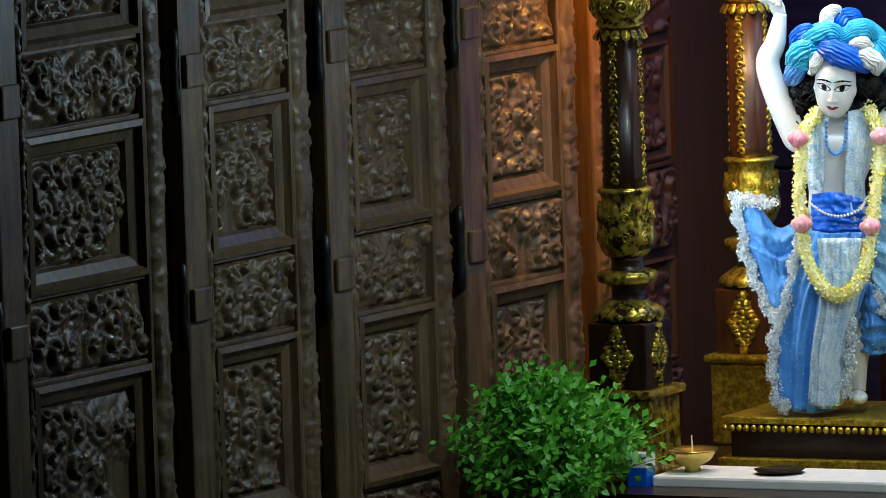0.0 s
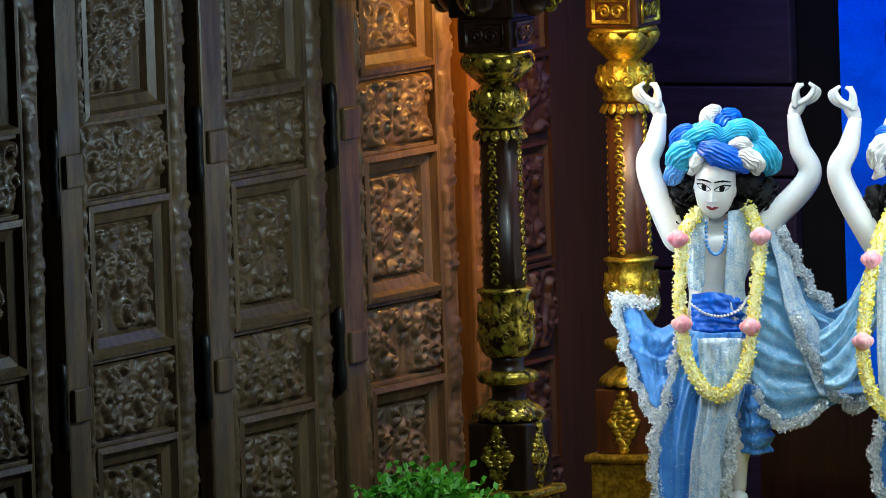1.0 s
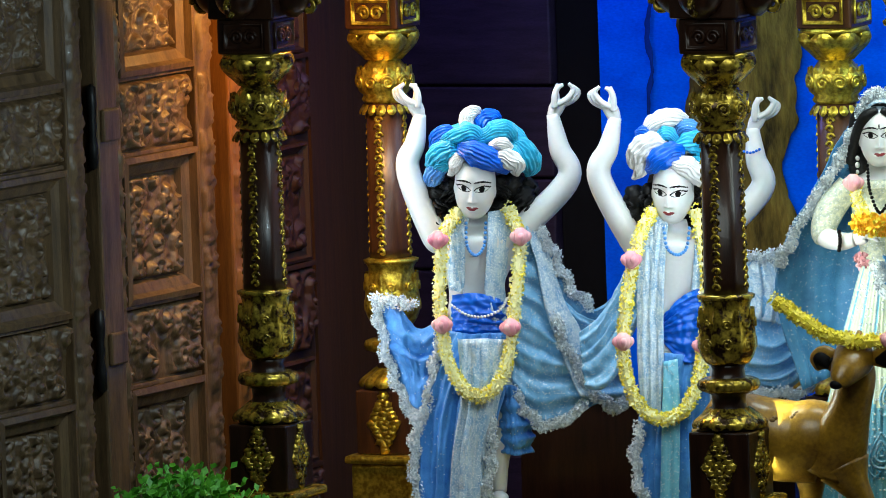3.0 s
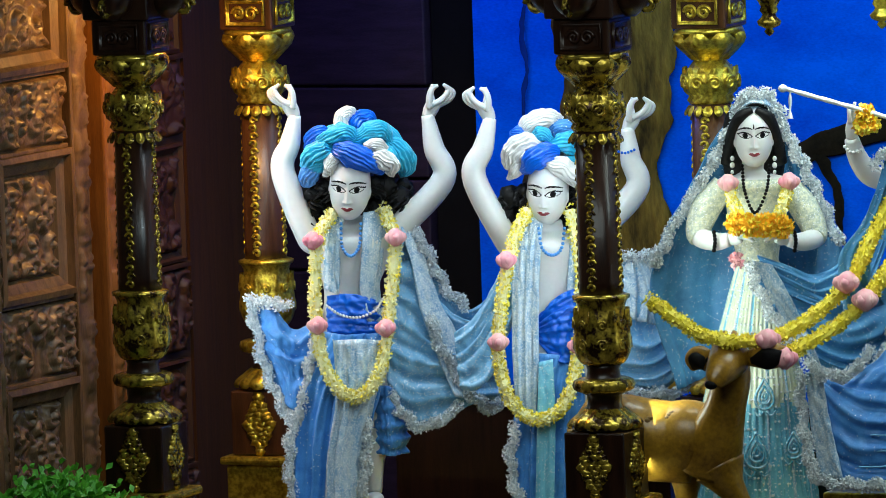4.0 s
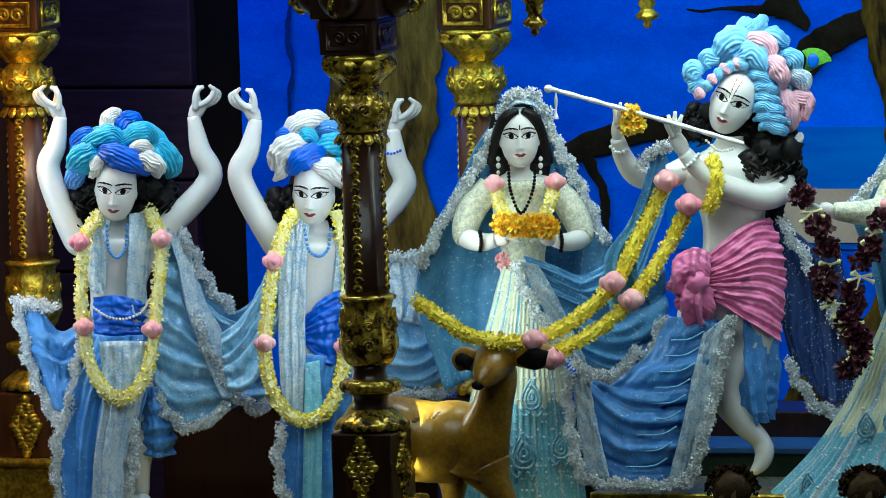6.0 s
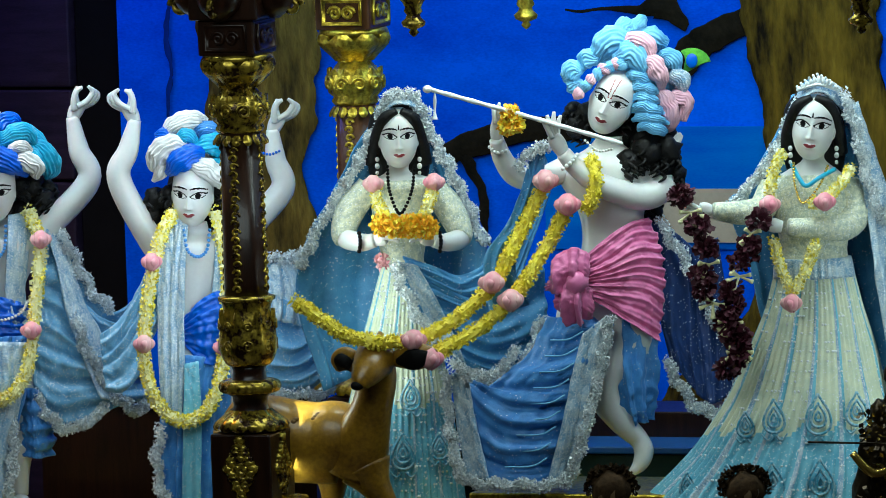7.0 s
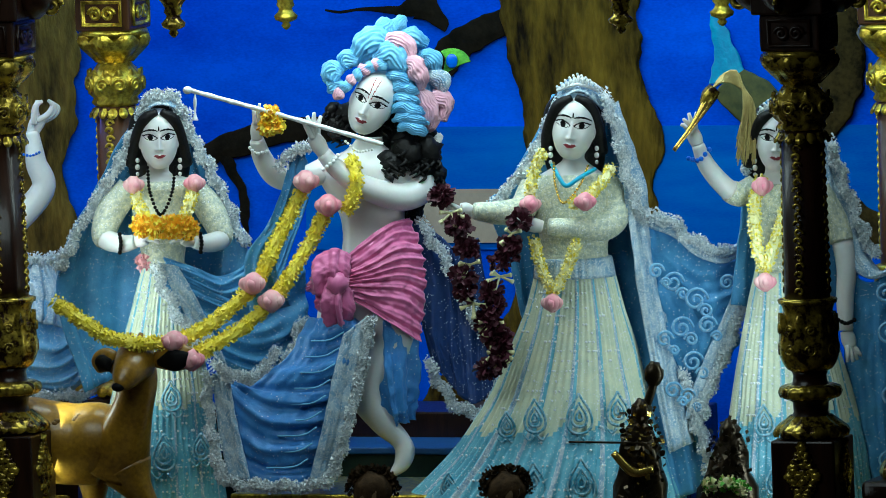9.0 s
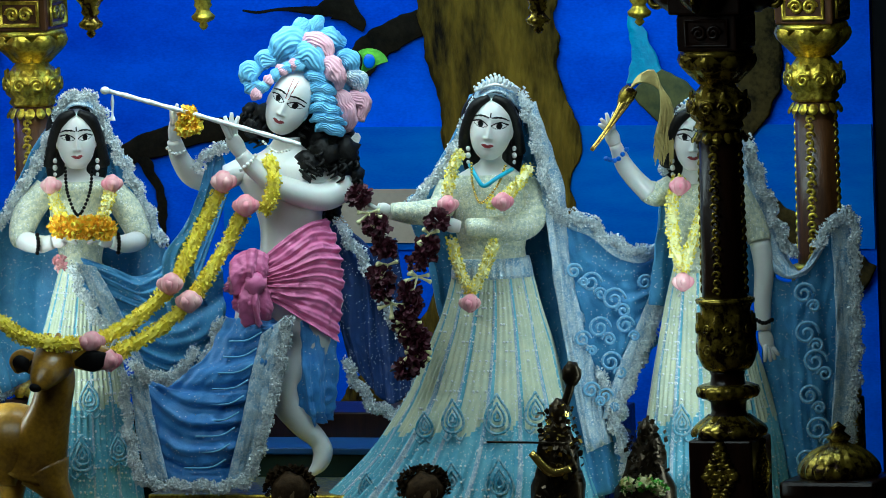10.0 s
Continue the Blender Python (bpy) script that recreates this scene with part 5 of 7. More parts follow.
garment(F5, "veil", "blue silk veil with a broad silver border over the head", "veil", [
    ([[(832, 180, -0.03), (848, 152, 0.0), (878, 140, 0.01), (905, 152, 0.0), (925, 185, -0.03)], [(798, 255, -0.04), (825, 250, -0.06), (875, 250, -0.08), (930, 245, -0.06), (962, 245, -0.03)],
      [(750, 335, -0.03), (810, 340, -0.07), (875, 345, -0.08), (945, 340, -0.06), (990, 335, -0.02)], [(722, 365, -0.03), (800, 420, -0.08), (875, 430, -0.09), (960, 430, -0.06), (1015, 420, -0.01)],
      [(760, 470, -0.05), (810, 500, -0.08), (875, 520, -0.09), (975, 540, -0.04), (1040, 540, 0.0)], [(780, 560, -0.05), (820, 600, -0.08), (890, 640, -0.06), (1000, 660, 0.0), (1070, 660, 0.02)],
      [(850, 720, -0.05), (900, 740, -0.05), (950, 770, 0.0), (1035, 790, 0.04), (1100, 780, 0.04)], [(900, 850, -0.05), (950, 860, -0.02), (1000, 870, 0.03), (1050, 880, 0.06), (1115, 860, 0.05)]], VEIL, {"folds": 0.008, "waves": 8, "nu": 70, "nv": 70}),
    ([[(930, 190, 0.035), (950, 180, 0.0)], [(945, 260, 0.05), (975, 255, 0.0)], [(960, 330, 0.055), (1000, 330, 0.0)], [(975, 430, 0.06), (1010, 420, 0.0)], [(990, 540, 0.06), (1030, 535, 0.02)], [(1015, 680, 0.07), (1060, 660, 0.04)], [(1040, 800, 0.09), (1085, 780, 0.06)]], SEQUIN, {"nu": 18, "nv": 50, "folds": 0.008, "waves": 2}),
    ([[(836, 182, 0.0), (852, 154, 0.04), (878, 144, 0.05), (902, 154, 0.04), (928, 190, 0.0)], [(842, 195, 0.04), (856, 172, 0.075), (878, 164, 0.085), (900, 172, 0.075), (920, 195, 0.04)]], SEQUIN, {"nu": 30, "nv": 8})],
    [[(922, 170, 0.05), (945, 230, 0.055), (962, 300, 0.06), (985, 370, 0.06), (1000, 390, 0.04)], [(840, 185, 0.03), (812, 250, 0.01), (775, 310, 0.0), (728, 362, 0.0)], [(1060, 660, 0.06), (1085, 740, 0.07), (1105, 800, 0.07), (1112, 860, 0.06)]])
garment(F5, "shawl_swag", "dusty blue shawl swag with silver embroidery and border", "shawl", [
    ([[(990, 400, 0.0), (1030, 405, 0.01), (1085, 440, 0.02), (1130, 455, 0.02), (1190, 410, 0.0)], [(1005, 460, 0.01), (1045, 480, 0.02), (1095, 500, 0.03), (1140, 495, 0.03), (1190, 450, 0.01)], [(1020, 540, 0.02), (1060, 560, 0.03), (1105, 560, 0.04), (1150, 540, 0.04), (1185, 500, 0.02)],
      [(1040, 640, 0.02), (1075, 660, 0.04), (1110, 640, 0.05), (1145, 600, 0.05), (1175, 550, 0.03)], [(1060, 760, 0.02), (1085, 760, 0.04), (1105, 710, 0.05), (1130, 660, 0.05), (1150, 610, 0.04)]], VEIL, {"folds": 0.010, "waves": 4, "along": 1, "nu": 50, "nv": 50}),
    ([[(1000, 382, 0.03), (1040, 390, 0.035), (1085, 425, 0.04), (1135, 440, 0.04), (1180, 415, 0.02)], [(1005, 405, 0.035), (1045, 420, 0.045), (1090, 455, 0.05), (1138, 465, 0.05), (1182, 440, 0.03)]], SEQUIN, {"nu": 40, "nv": 12, "folds": 0.005, "waves": 3, "along": 1}),
    ([[(1150, 520, 0.06), (1180, 490, 0.05)], [(1120, 590, 0.07), (1165, 560, 0.06)], [(1090, 660, 0.075), (1130, 640, 0.06)], [(1065, 740, 0.075), (1100, 740, 0.06)]], SEQUIN, {"nu": 14, "nv": 30})],
    [[(1010, 382, 0.04), (1045, 395, 0.05), (1088, 430, 0.05), (1140, 445, 0.05)], [(1180, 490, 0.06), (1160, 560, 0.07), (1135, 630, 0.07), (1105, 700, 0.07), (1090, 760, 0.07)]])
stitches = F5.thing("shawl_embroidery", "raised scrolls of pale cord on the blue shawl", "embroidery")
for a, b, w, q in ((1045, 500, 0.030, 0.050), (1085, 530, 0.034, 0.062), (1060, 580, 0.032, 0.060), (1105, 575, 0.026, 0.070), (1080, 640, 0.030, 0.070), (1015, 480, 0.022, 0.060), (1030, 600, 0.024, 0.070), (1045, 690, 0.024, 0.080), (1070, 700, 0.022, 0.078), (1140, 500, 0.022, 0.066)):
    bm = bmesh.new()
    scroll(bm, Vector(F5.spot(a, b, q)), w, 0, 1, 0.0035)
    scroll(bm, Vector(F5.spot(a + 17, b + 20, q)), w * 0.6, 0, -1, 0.0035)
    part("cord", bm, PALEBLUE, stitches)
part("neckline", tube(bmesh.new(), F5.pts([(832, 292, 0.06), (846, 318, 0.092), (858, 330, 0.1), (880, 316, 0.096), (908, 300, 0.06)]), 0.006, n=24, segs=8), TEAL, F5.thing("neck_trim", "turquoise trim round the bodice neckline", "trim"))
tiara(F5, 877, 152, 0.085, 36, 0.028)
garland(F5, "short garland of yellow petals with pale pink buds", [[(815, 272, 0.06), (802, 300, 0.09), (792, 345, 0.11)], [(938, 298, 0.05), (915, 330, 0.10), (890, 352, 0.12), (868, 362, 0.12)], [(800, 425, 0.10), (812, 470, 0.11), (836, 512, 0.12), (860, 470, 0.12), (875, 430, 0.12)]],
        [(793, 362, 0.125), (890, 357, 0.135), (833, 535, 0.13)], 0.015)
beads(F5, "fine gold bead necklace", [(835, 290, 0.07), (838, 330, 0.1), (852, 360, 0.12), (880, 330, 0.1), (895, 295, 0.07)], 0.004, BRASS)
belt = F5.thing("waist_belt", "broad silver filigree waist belt", "belt")
part("band", stack(bmesh.new(), F5, [(806, 936, 455, 0.0), (802, 940, 470, 0.0), (800, 944, 490, 0.0)], 0.70, segs=128, n=8, folds=0.03, count=36, grow=0.0), SEQUIN, belt)
for path, kinds in (([(640, 352, 0.13), (668, 400, 0.14), (690, 460, 0.14), (672, 500, 0.14), (700, 545, 0.14), (730, 600, 0.15), (725, 650, 0.15)], 1), ([(770, 395, 0.15), (752, 440, 0.15), (738, 500, 0.15), (722, 560, 0.15), (745, 600, 0.15), (735, 630, 0.15)], 2)):
    ob = F5.thing("tuberose_garland", "hanging garland of dark wine blossoms and white tuberose", "garland")
    rng = random.Random(kinds)
    pts = spline(path, 12)
    for k, (a, b, q) in enumerate(pts):
        c = F5.spot(a, b, q)
        bm = bmesh.new()
        if k % 3 != 1:
            for _ in range(2):
                d = (c[0] + rng.uniform(-0.015, 0.015), c[1], c[2] + rng.uniform(-0.01, 0.01))
                flakes(bm, [d, (d[0] + 0.001, d[1], d[2])], 0.024, 90, 0.013, rng, n=4, flat=1.0)
            part("wine_blossom", bm, WINE, ob, smooth=False)
        else:
            for j in range(6):
                ang = rng.uniform(0, 6.28)
                tip = Vector(c) + Vector((0.036 * math.cos(ang), -0.012, 0.030 * math.sin(ang) - 0.012))
                tube(bm, [c, Vector(c).lerp(tip, 0.6), tip], [0.003, 0.004, 0.007], n=8, segs=6)
            part("white_blossom", bm, IVORY, ob)

F6 = Figure((2.333, 0.0, 1.125), 19.3, 1230, 900, 657)
maiden(F6, 1228, 252, [(1178, 1300, 330, 0.0), (1180, 1302, 360, 0.005), (1192, 1290, 410, 0.01), (1200, 1284, 450, 0.0), (1196, 1288, 480, 0.0)],
       [([(1188, 335, 0.0), (1160, 345, 0.02), (1135, 330, 0.04), (1105, 295, 0.05), (1088, 258, 0.06)], [0.032, 0.030, 0.027, 0.024, 0.017], 0.40, (1078, 232, 0.06), [(1058, 222, 0.08), (1062, 212, 0.08), (1072, 202, 0.07), (1086, 200, 0.06)]),
        ([(1300, 335, 0.0), (1335, 400, 0.0), (1350, 470, 0.02), (1348, 530, 0.03), (1350, 585, 0.04)], [0.032, 0.03, 0.027, 0.024, 0.019], 0.35, (1358, 615, 0.05), [(1352, 640, 0.06), (1362, 640, 0.06), (1370, 636, 0.05), (1376, 628, 0.05)])],
       yaw=-4, roll=3, size=0.95, label="white marble maiden statue raising a fly whisk")
skirt(F6, "cream and aqua pleated skirt with silver embroidery", [(1192, 1290, 465, 0.0), (1178, 1312, 530, 0.0), (1160, 1345, 640, 0.0), (1145, 1375, 750, 0.0), (1135, 1395, 860, 0.0), (1130, 1400, 905, 0.0)], 0.5,
      [(1205, 745, 0.10, 0.045), (1175, 850, 0.09, 0.04), (1225, 850, 0.115, 0.045)], seed=3)
garment(F6, "veil", "blue silk veil with silver embroidery over the head", "veil", [
    ([[(1192, 205, -0.03), (1210, 180, 0.0), (1232, 172, 0.01), (1258, 182, 0.0), (1280, 215, -0.03)], [(1180, 270, -0.05), (1200, 262, -0.07), (1232, 260, -0.08), (1285, 265, -0.06), (1322, 270, -0.02)],
      [(1172, 350, -0.05), (1200, 350, -0.08), (1240, 350, -0.09), (1300, 350, -0.07), (1350, 360, -0.02)], [(1160, 440, -0.05), (1200, 445, -0.08), (1245, 445, -0.09), (1310, 440, -0.08), (1370, 445, -0.02)],
      [(1150, 540, -0.05), (1200, 545, -0.08), (1250, 545, -0.08), (1310, 540, -0.08), (1375, 500, -0.03)]], VEIL, {"folds": 0.006, "waves": 6, "nu": 50, "nv": 40}),
    ([[(1300, 235, 0.0), (1322, 250, -0.02)], [(1312, 300, 0.01), (1345, 320, -0.02)], [(1325, 380, 0.02), (1372, 400, -0.02)], [(1350, 450, 0.03), (1400, 465, 0.0)], [(1385, 490, 0.04), (1425, 480, 0.02)], [(1430, 480, 0.04), (1440, 440, 0.03)], [(1465, 420, 0.03), (1470, 395, 0.02)]], SEQUIN, {"nu": 16, "nv": 50, "folds": 0.005, "waves": 2})],
    [[(1200, 210, 0.03), (1185, 260, 0.0), (1176, 310, -0.02)], [(1320, 252, 0.0), (1345, 320, 0.0), (1375, 400, 0.0), (1402, 455, 0.01)]])
garment(F6, "shawl_end", "hanging blue shawl end with scrolled embroidery and silver lace", "shawl", [
    ([[(1340, 470, 0.0), (1395, 500, 0.02), (1440, 455, 0.02), (1490, 385, 0.0)], [(1345, 560, 0.0), (1395, 570, 0.02), (1445, 540, 0.02), (1500, 480, 0.0)], [(1350, 660, 0.0), (1400, 665, 0.02), (1450, 650, 0.02), (1505, 620, 0.0)],
      [(1370, 760, 0.0), (1410, 765, 0.02), (1455, 760, 0.02), (1502, 740, 0.0)], [(1390, 860, 0.0), (1425, 860, 0.02), (1460, 855, 0.02), (1500, 840, 0.0)]], VEIL, {"folds": 0.007, "waves": 4, "nu": 44, "nv": 56}),
    ([[(1468, 410, 0.03), (1500, 385, 0.01)], [(1475, 500, 0.035), (1508, 490, 0.01)], [(1478, 620, 0.035), (1512, 620, 0.01)], [(1470, 760, 0.035), (1505, 760, 0.01)]], SEQUIN, {"nu": 12, "nv": 40})],
    [[(1440, 440, 0.04), (1465, 400, 0.03), (1492, 378, 0.02), (1508, 395, 0.02)], [(1508, 400, 0.02), (1512, 500, 0.02), (1515, 600, 0.02), (1510, 700, 0.02), (1500, 790, 0.02), (1495, 840, 0.02)]])
trace = F6.thing("shawl_embroidery", "raised scrolls of blue cord on the shawl end", "embroidery")
for a, b, s in ((1420, 520, 0.03), (1425, 590, 0.035), (1440, 640, 0.035), (1430, 700, 0.03), (1445, 760, 0.035), (1425, 815, 0.03)):
    bm = bmesh.new()
    scroll(bm, Vector(F6.spot(a, b, 0.045)), s, 0, 1, 0.004)
    scroll(bm, Vector(F6.spot(a + 18, b + 22, 0.045)), s * 0.6, 0, -1, 0.004)
    part("cord", bm, PALEBLUE, trace)
tiara(F6, 1232, 188, 0.075, 34, 0.028)
garland(F6, "short garland of yellow petals with pink buds", [[(1200, 318, 0.06), (1188, 360, 0.10), (1190, 420, 0.12), (1205, 475, 0.13), (1222, 430, 0.12), (1240, 380, 0.11), (1255, 330, 0.06)]], [(1200, 330, 0.11), (1206, 498, 0.15)], 0.017)
beads(F6, "dark blue bead bracelet on the raised wrist", [(1072, 282, 0.07), (1090, 285, 0.09), (1108, 266, 0.07)], 0.007, DEEPBLUE, "bracelet", "bracelet")
beads(F6, "dark bead bracelet on the lowered wrist", [(1336, 566, 0.06), (1350, 572, 0.07), (1364, 566, 0.06)], 0.006, INK, "bracelet", "bracelet")
whisk = F6.thing("fly_whisk", "fly whisk with yellow hair and a silver handle", "whisk")
part("handle", tube(bmesh.new(), F6.pts([(1046, 268, 0.09), (1080, 222, 0.08), (1105, 182, 0.07)]), [0.006, 0.008, 0.016], n=16, segs=10), BRASS, whisk)
part("cup", tube(bmesh.new(), F6.pts([(1098, 195, 0.07), (1108, 172, 0.07), (1118, 158, 0.07)]), [0.011, 0.02, 0.016], n=12, segs=12, ridge=0.1, ridges=6), DULLSHADEGOLD, whisk)
rng = random.Random(8)
tuft = bmesh.new()
for _ in range(130):
    j = rng.uniform(-1, 1)
    tube(tuft, F6.pts([(1112, 162, 0.07), (1130, 142 + 6 * j, 0.07 + 0.01 * j), (1158, 142 + 12 * j, 0.06), (1178 + 10 * j, 190, 0.05 + 0.02 * rng.random()), (1172 + 18 * j, 240 + 55 * rng.random(), 0.05)]), [0.002, 0.003, 0.0012], n=14, segs=4)
part("hair_tuft", tuft, material("straw_hair", (0.62, 0.50, 0.18), (0.45, 0.36, 0.12), 0.6), whisk)

# the flute player
F4 = Figure((1.185, 0.0, 1.194), 19.3, 520, 850, 650)
bm = bmesh.new()
stack(bm, F4, [(488, 535, 242, 0.03), (470, 540, 262, 0.02), (415, 596, 295, 0.0), (428, 585, 330, 0.01), (455, 572, 375, 0.01), (462, 575, 420, 0.0), (455, 590, 470, 0.0), (450, 600, 520, 0.0)], flat=0.6, segs=28, n=26)
head(bm, F4, 513, 186, 0.06, 0.99, yaw=-10, roll=26, nod=10, lines=True)
tube(bm, F4.pts([(430, 300, 0.02), (388, 318, 0.04), (345, 312, 0.06), (322, 280, 0.08), (312, 248, 0.10)]), [0.034, 0.033, 0.030, 0.027, 0.02], n=30, segs=16)
hand(bm, F4, (312, 248, 0.10), (314, 215, 0.11), [(306, 190, 0.12), (318, 184, 0.13), (330, 190, 0.13), (338, 200, 0.13), (348, 225, 0.12)])
tube(bm, F4.pts([(585, 300, 0.0), (600, 330, 0.02), (565, 348, 0.06), (500, 330, 0.10), (455, 300, 0.11), (430, 272, 0.12)]), [0.036, 0.042, 0.038, 0.032, 0.026, 0.021], n=34, segs=16)
hand(bm, F4, (430, 272, 0.12), (412, 240, 0.13), [(394, 215, 0.15), (402, 206, 0.15), (414, 200, 0.15), (426, 206, 0.14)], 0.018)
tube(bm, F4.pts([(480, 520, 0.0), (455, 640, 0.04), (430, 760, 0.05), (410, 850, 0.05)]), [0.09, 0.075, 0.05, 0.035], n=20, segs=16)
tube(bm, F4.pts([(555, 520, 0.0), (535, 620, 0.03), (505, 690, 0.06), (532, 745, 0.06), (562, 776, 0.05), (572, 798, 0.055), (566, 820, 0.065), (550, 838, 0.08)]), [0.085, 0.07, 0.052, 0.036, 0.027, 0.027, 0.022, 0.010], n=50, segs=16)
curls(bm, F4, [(470, 200, 0.0, 0.03), (455, 225, 0.0, 0.03), (445, 195, -0.02, 0.022), (575, 250, 0.02, 0.05), (600, 285, 0.02, 0.05), (560, 285, 0.04, 0.035), (548, 288, 0.06, 0.034), (575, 268, 0.05, 0.046), (612, 268, 0.03, 0.04), (625, 310, 0.0, 0.03), (600, 250, 0.0, 0.05), (585, 330, -0.01, 0.04), (590, 370, -0.02, 0.025), (535, 215, -0.03, 0.09)], count=16, seed=4)
put(tagged(part("statue", bm, [MARBLE, HAIR, INK, LIP]), "white marble flute player statue with crossed legs", "statue"), F4)
rolls = [
    ([(432, 142, 0.03), (446, 128, 0.05), (462, 126, 0.06)], [0.010, 0.030, 0.012], POWDER), ([(436, 158, 0.03), (450, 152, 0.05), (464, 146, 0.05)], [0.008, 0.022, 0.010], POWDER),
    ([(458, 120, 0.04), (472, 106, 0.05), (490, 110, 0.06)], [0.010, 0.028, 0.012], POWDER),
    ([(486, 112, 0.03), (500, 86, 0.05), (524, 74, 0.06), (546, 84, 0.06)], [0.014, 0.036, 0.040, 0.014], POWDER),
    ([(524, 74, 0.03), (536, 50, 0.03), (548, 36, 0.02)], [0.014, 0.026, 0.012], POWDER), ([(548, 66, 0.03), (562, 42, 0.02), (574, 32, 0.01)], [0.012, 0.022, 0.008], POWDER), ([(566, 64, 0.03), (586, 66, 0.02), (608, 80, 0.0)], [0.012, 0.026, 0.014], POWDER),
    ([(520, 108, 0.08), (546, 96, 0.09), (562, 112, 0.09), (566, 134, 0.09)], [0.012, 0.032, 0.030, 0.012], POWDER),
    ([(534, 76, 0.07), (558, 72, 0.08), (578, 88, 0.08), (584, 106, 0.08)], [0.010, 0.024, 0.024, 0.010], BLUSH),
    ([(570, 110, 0.08), (588, 116, 0.09), (600, 136, 0.08), (602, 156, 0.07)], [0.010, 0.026, 0.024, 0.010], BLUSH),
    ([(596, 160, 0.06), (612, 184, 0.05), (618, 214, 0.04), (612, 232, 0.03)], [0.012, 0.024, 0.022, 0.010], BLUSH),
    ([(598, 96, 0.03), (618, 104, 0.02), (628, 124, 0.0)], [0.012, 0.028, 0.014], POWDER), ([(614, 132, 0.03), (634, 140, 0.01), (640, 162, 0.0)], [0.012, 0.026, 0.012], SEQUIN),
    ([(618, 172, 0.03), (640, 180, 0.0), (636, 214, 0.0)], [0.012, 0.028, 0.014], BLUSH), ([(608, 240, 0.02), (626, 248, 0.0), (636, 240, 0.0)], [0.008, 0.018, 0.006], WHITESILK),
    ([(510, 130, -0.02), (550, 108, -0.04), (600, 130, -0.04), (612, 200, -0.03)], [0.030, 0.052, 0.054, 0.032], POWDER)]
for k, (a, b, w) in enumerate(((562, 138, 24), (570, 156, 28), (572, 174, 27), (576, 192, 30), (582, 210, 30), (586, 226, 26))):
    rolls.append(([(a - w, b + 5, 0.07), (a - w * 0.4, b - 3, 0.09), (a + w * 0.4, b + 3, 0.09), (a + w, b + 8, 0.06)], [0.006, 0.0155, 0.0165, 0.006], POWDER))
for k in range(8):
    t = k / 7
    a, b = 458 + 76 * t, 166 - 52 * t - 12 * math.sin(math.pi * t)
    rolls.append(([(a - 8, b + 8, 0.085), (a, b, 0.10), (a + 9, b - 7, 0.09)], [0.007, 0.015, 0.007], (BLUSH, POWDER)[k % 2]))
turban(F4, "ruffled powder blue and pink silk turban", rolls)
fan = F4.thing("peacock_feather", "small peacock feather tucked in the turban", "feather")
tuft = bmesh.new()
for k in range(40):
    t = -0.6 + k * 0.05
    tube(tuft, F4.pts([(640, 130, -0.02), (655 + 18 * math.sin(t), 115 - 12 * math.cos(t), -0.02), (655 + 34 * math.sin(t), 115 - 30 * math.cos(t), -0.02)]), [0.002, 0.003, 0.001], n=8, segs=4)
part("barbs", tuft, LEAF, fan)
part("eye", ball(bmesh.new(), F4.spot(655, 108, 0.0), (0.016, 0.005, 0.02)), DEEPBLUE, fan)
flute = F4.thing("flute", "long silver flute with a small hanging bell", "flute")
part("pipe", tube(bmesh.new(), F4.pts([(192, 160, 0.17), (360, 206, 0.16), (535, 256, 0.145)]), 0.0065, n=60, segs=10, ridge=0.1, ridges=2, twist=0.9), SILVER, flute)
part("knob", ball(bmesh.new(), F4.spot(192, 161, 0.17), (0.013, 0.012, 0.011)), SILVER, flute)
part("bell_drop", tube(bmesh.new(), F4.pts([(205, 168, 0.17), (205, 182, 0.17), (205, 200, 0.17), (205, 214, 0.17)]), [0.002, 0.005, 0.003, 0.009], n=20, segs=8), SILVER, flute)
petals(F4, "yellow blossom tied to the flute hand", [(338, 205, 0.15), (345, 222, 0.15), (332, 226, 0.15)], 0.024, [MARIGOLD, PETAL])
garland(F4, "long double garland of yellow petals with pink lotus buds", [
    [(398, 325, 0.09), (365, 390, 0.10), (335, 450, 0.12), (310, 500, 0.13), (262, 548, 0.15), (205, 588, 0.17), (140, 606, 0.20), (60, 598, 0.22), (10, 568, 0.22), (-40, 535, 0.20)],
    [(438, 365, 0.10), (410, 420, 0.11), (372, 485, 0.13), (340, 530, 0.14), (285, 580, 0.16), (225, 615, 0.18), (195, 632, 0.2)],
    [(478, 280, 0.10), (486, 310, 0.13), (484, 345, 0.13), (470, 372, 0.11)]],
    [(398, 320, 0.12), (438, 362, 0.13), (306, 500, 0.16), (339, 531, 0.17), (168, 602, 0.22), (198, 634, 0.22)], 0.021, [PETAL, PETAL, PETAL], bud_size=0.028)
beads(F4, "pearl necklace at the throat", [(468, 250, 0.07), (490, 268, 0.09), (515, 265, 0.08)], 0.004, WHITESILK)
beads(F4, "silver beaded bracelet on the wrist", [(300, 262, 0.11), (312, 272, 0.13), (330, 268, 0.12)], 0.005, SILVER, "bracelet", "bracelet")
beads(F4, "silver beaded bracelet on the wrist", [(430, 300, 0.14), (445, 288, 0.15), (455, 275, 0.13)], 0.006, SILVER, "bracelet", "bracelet")
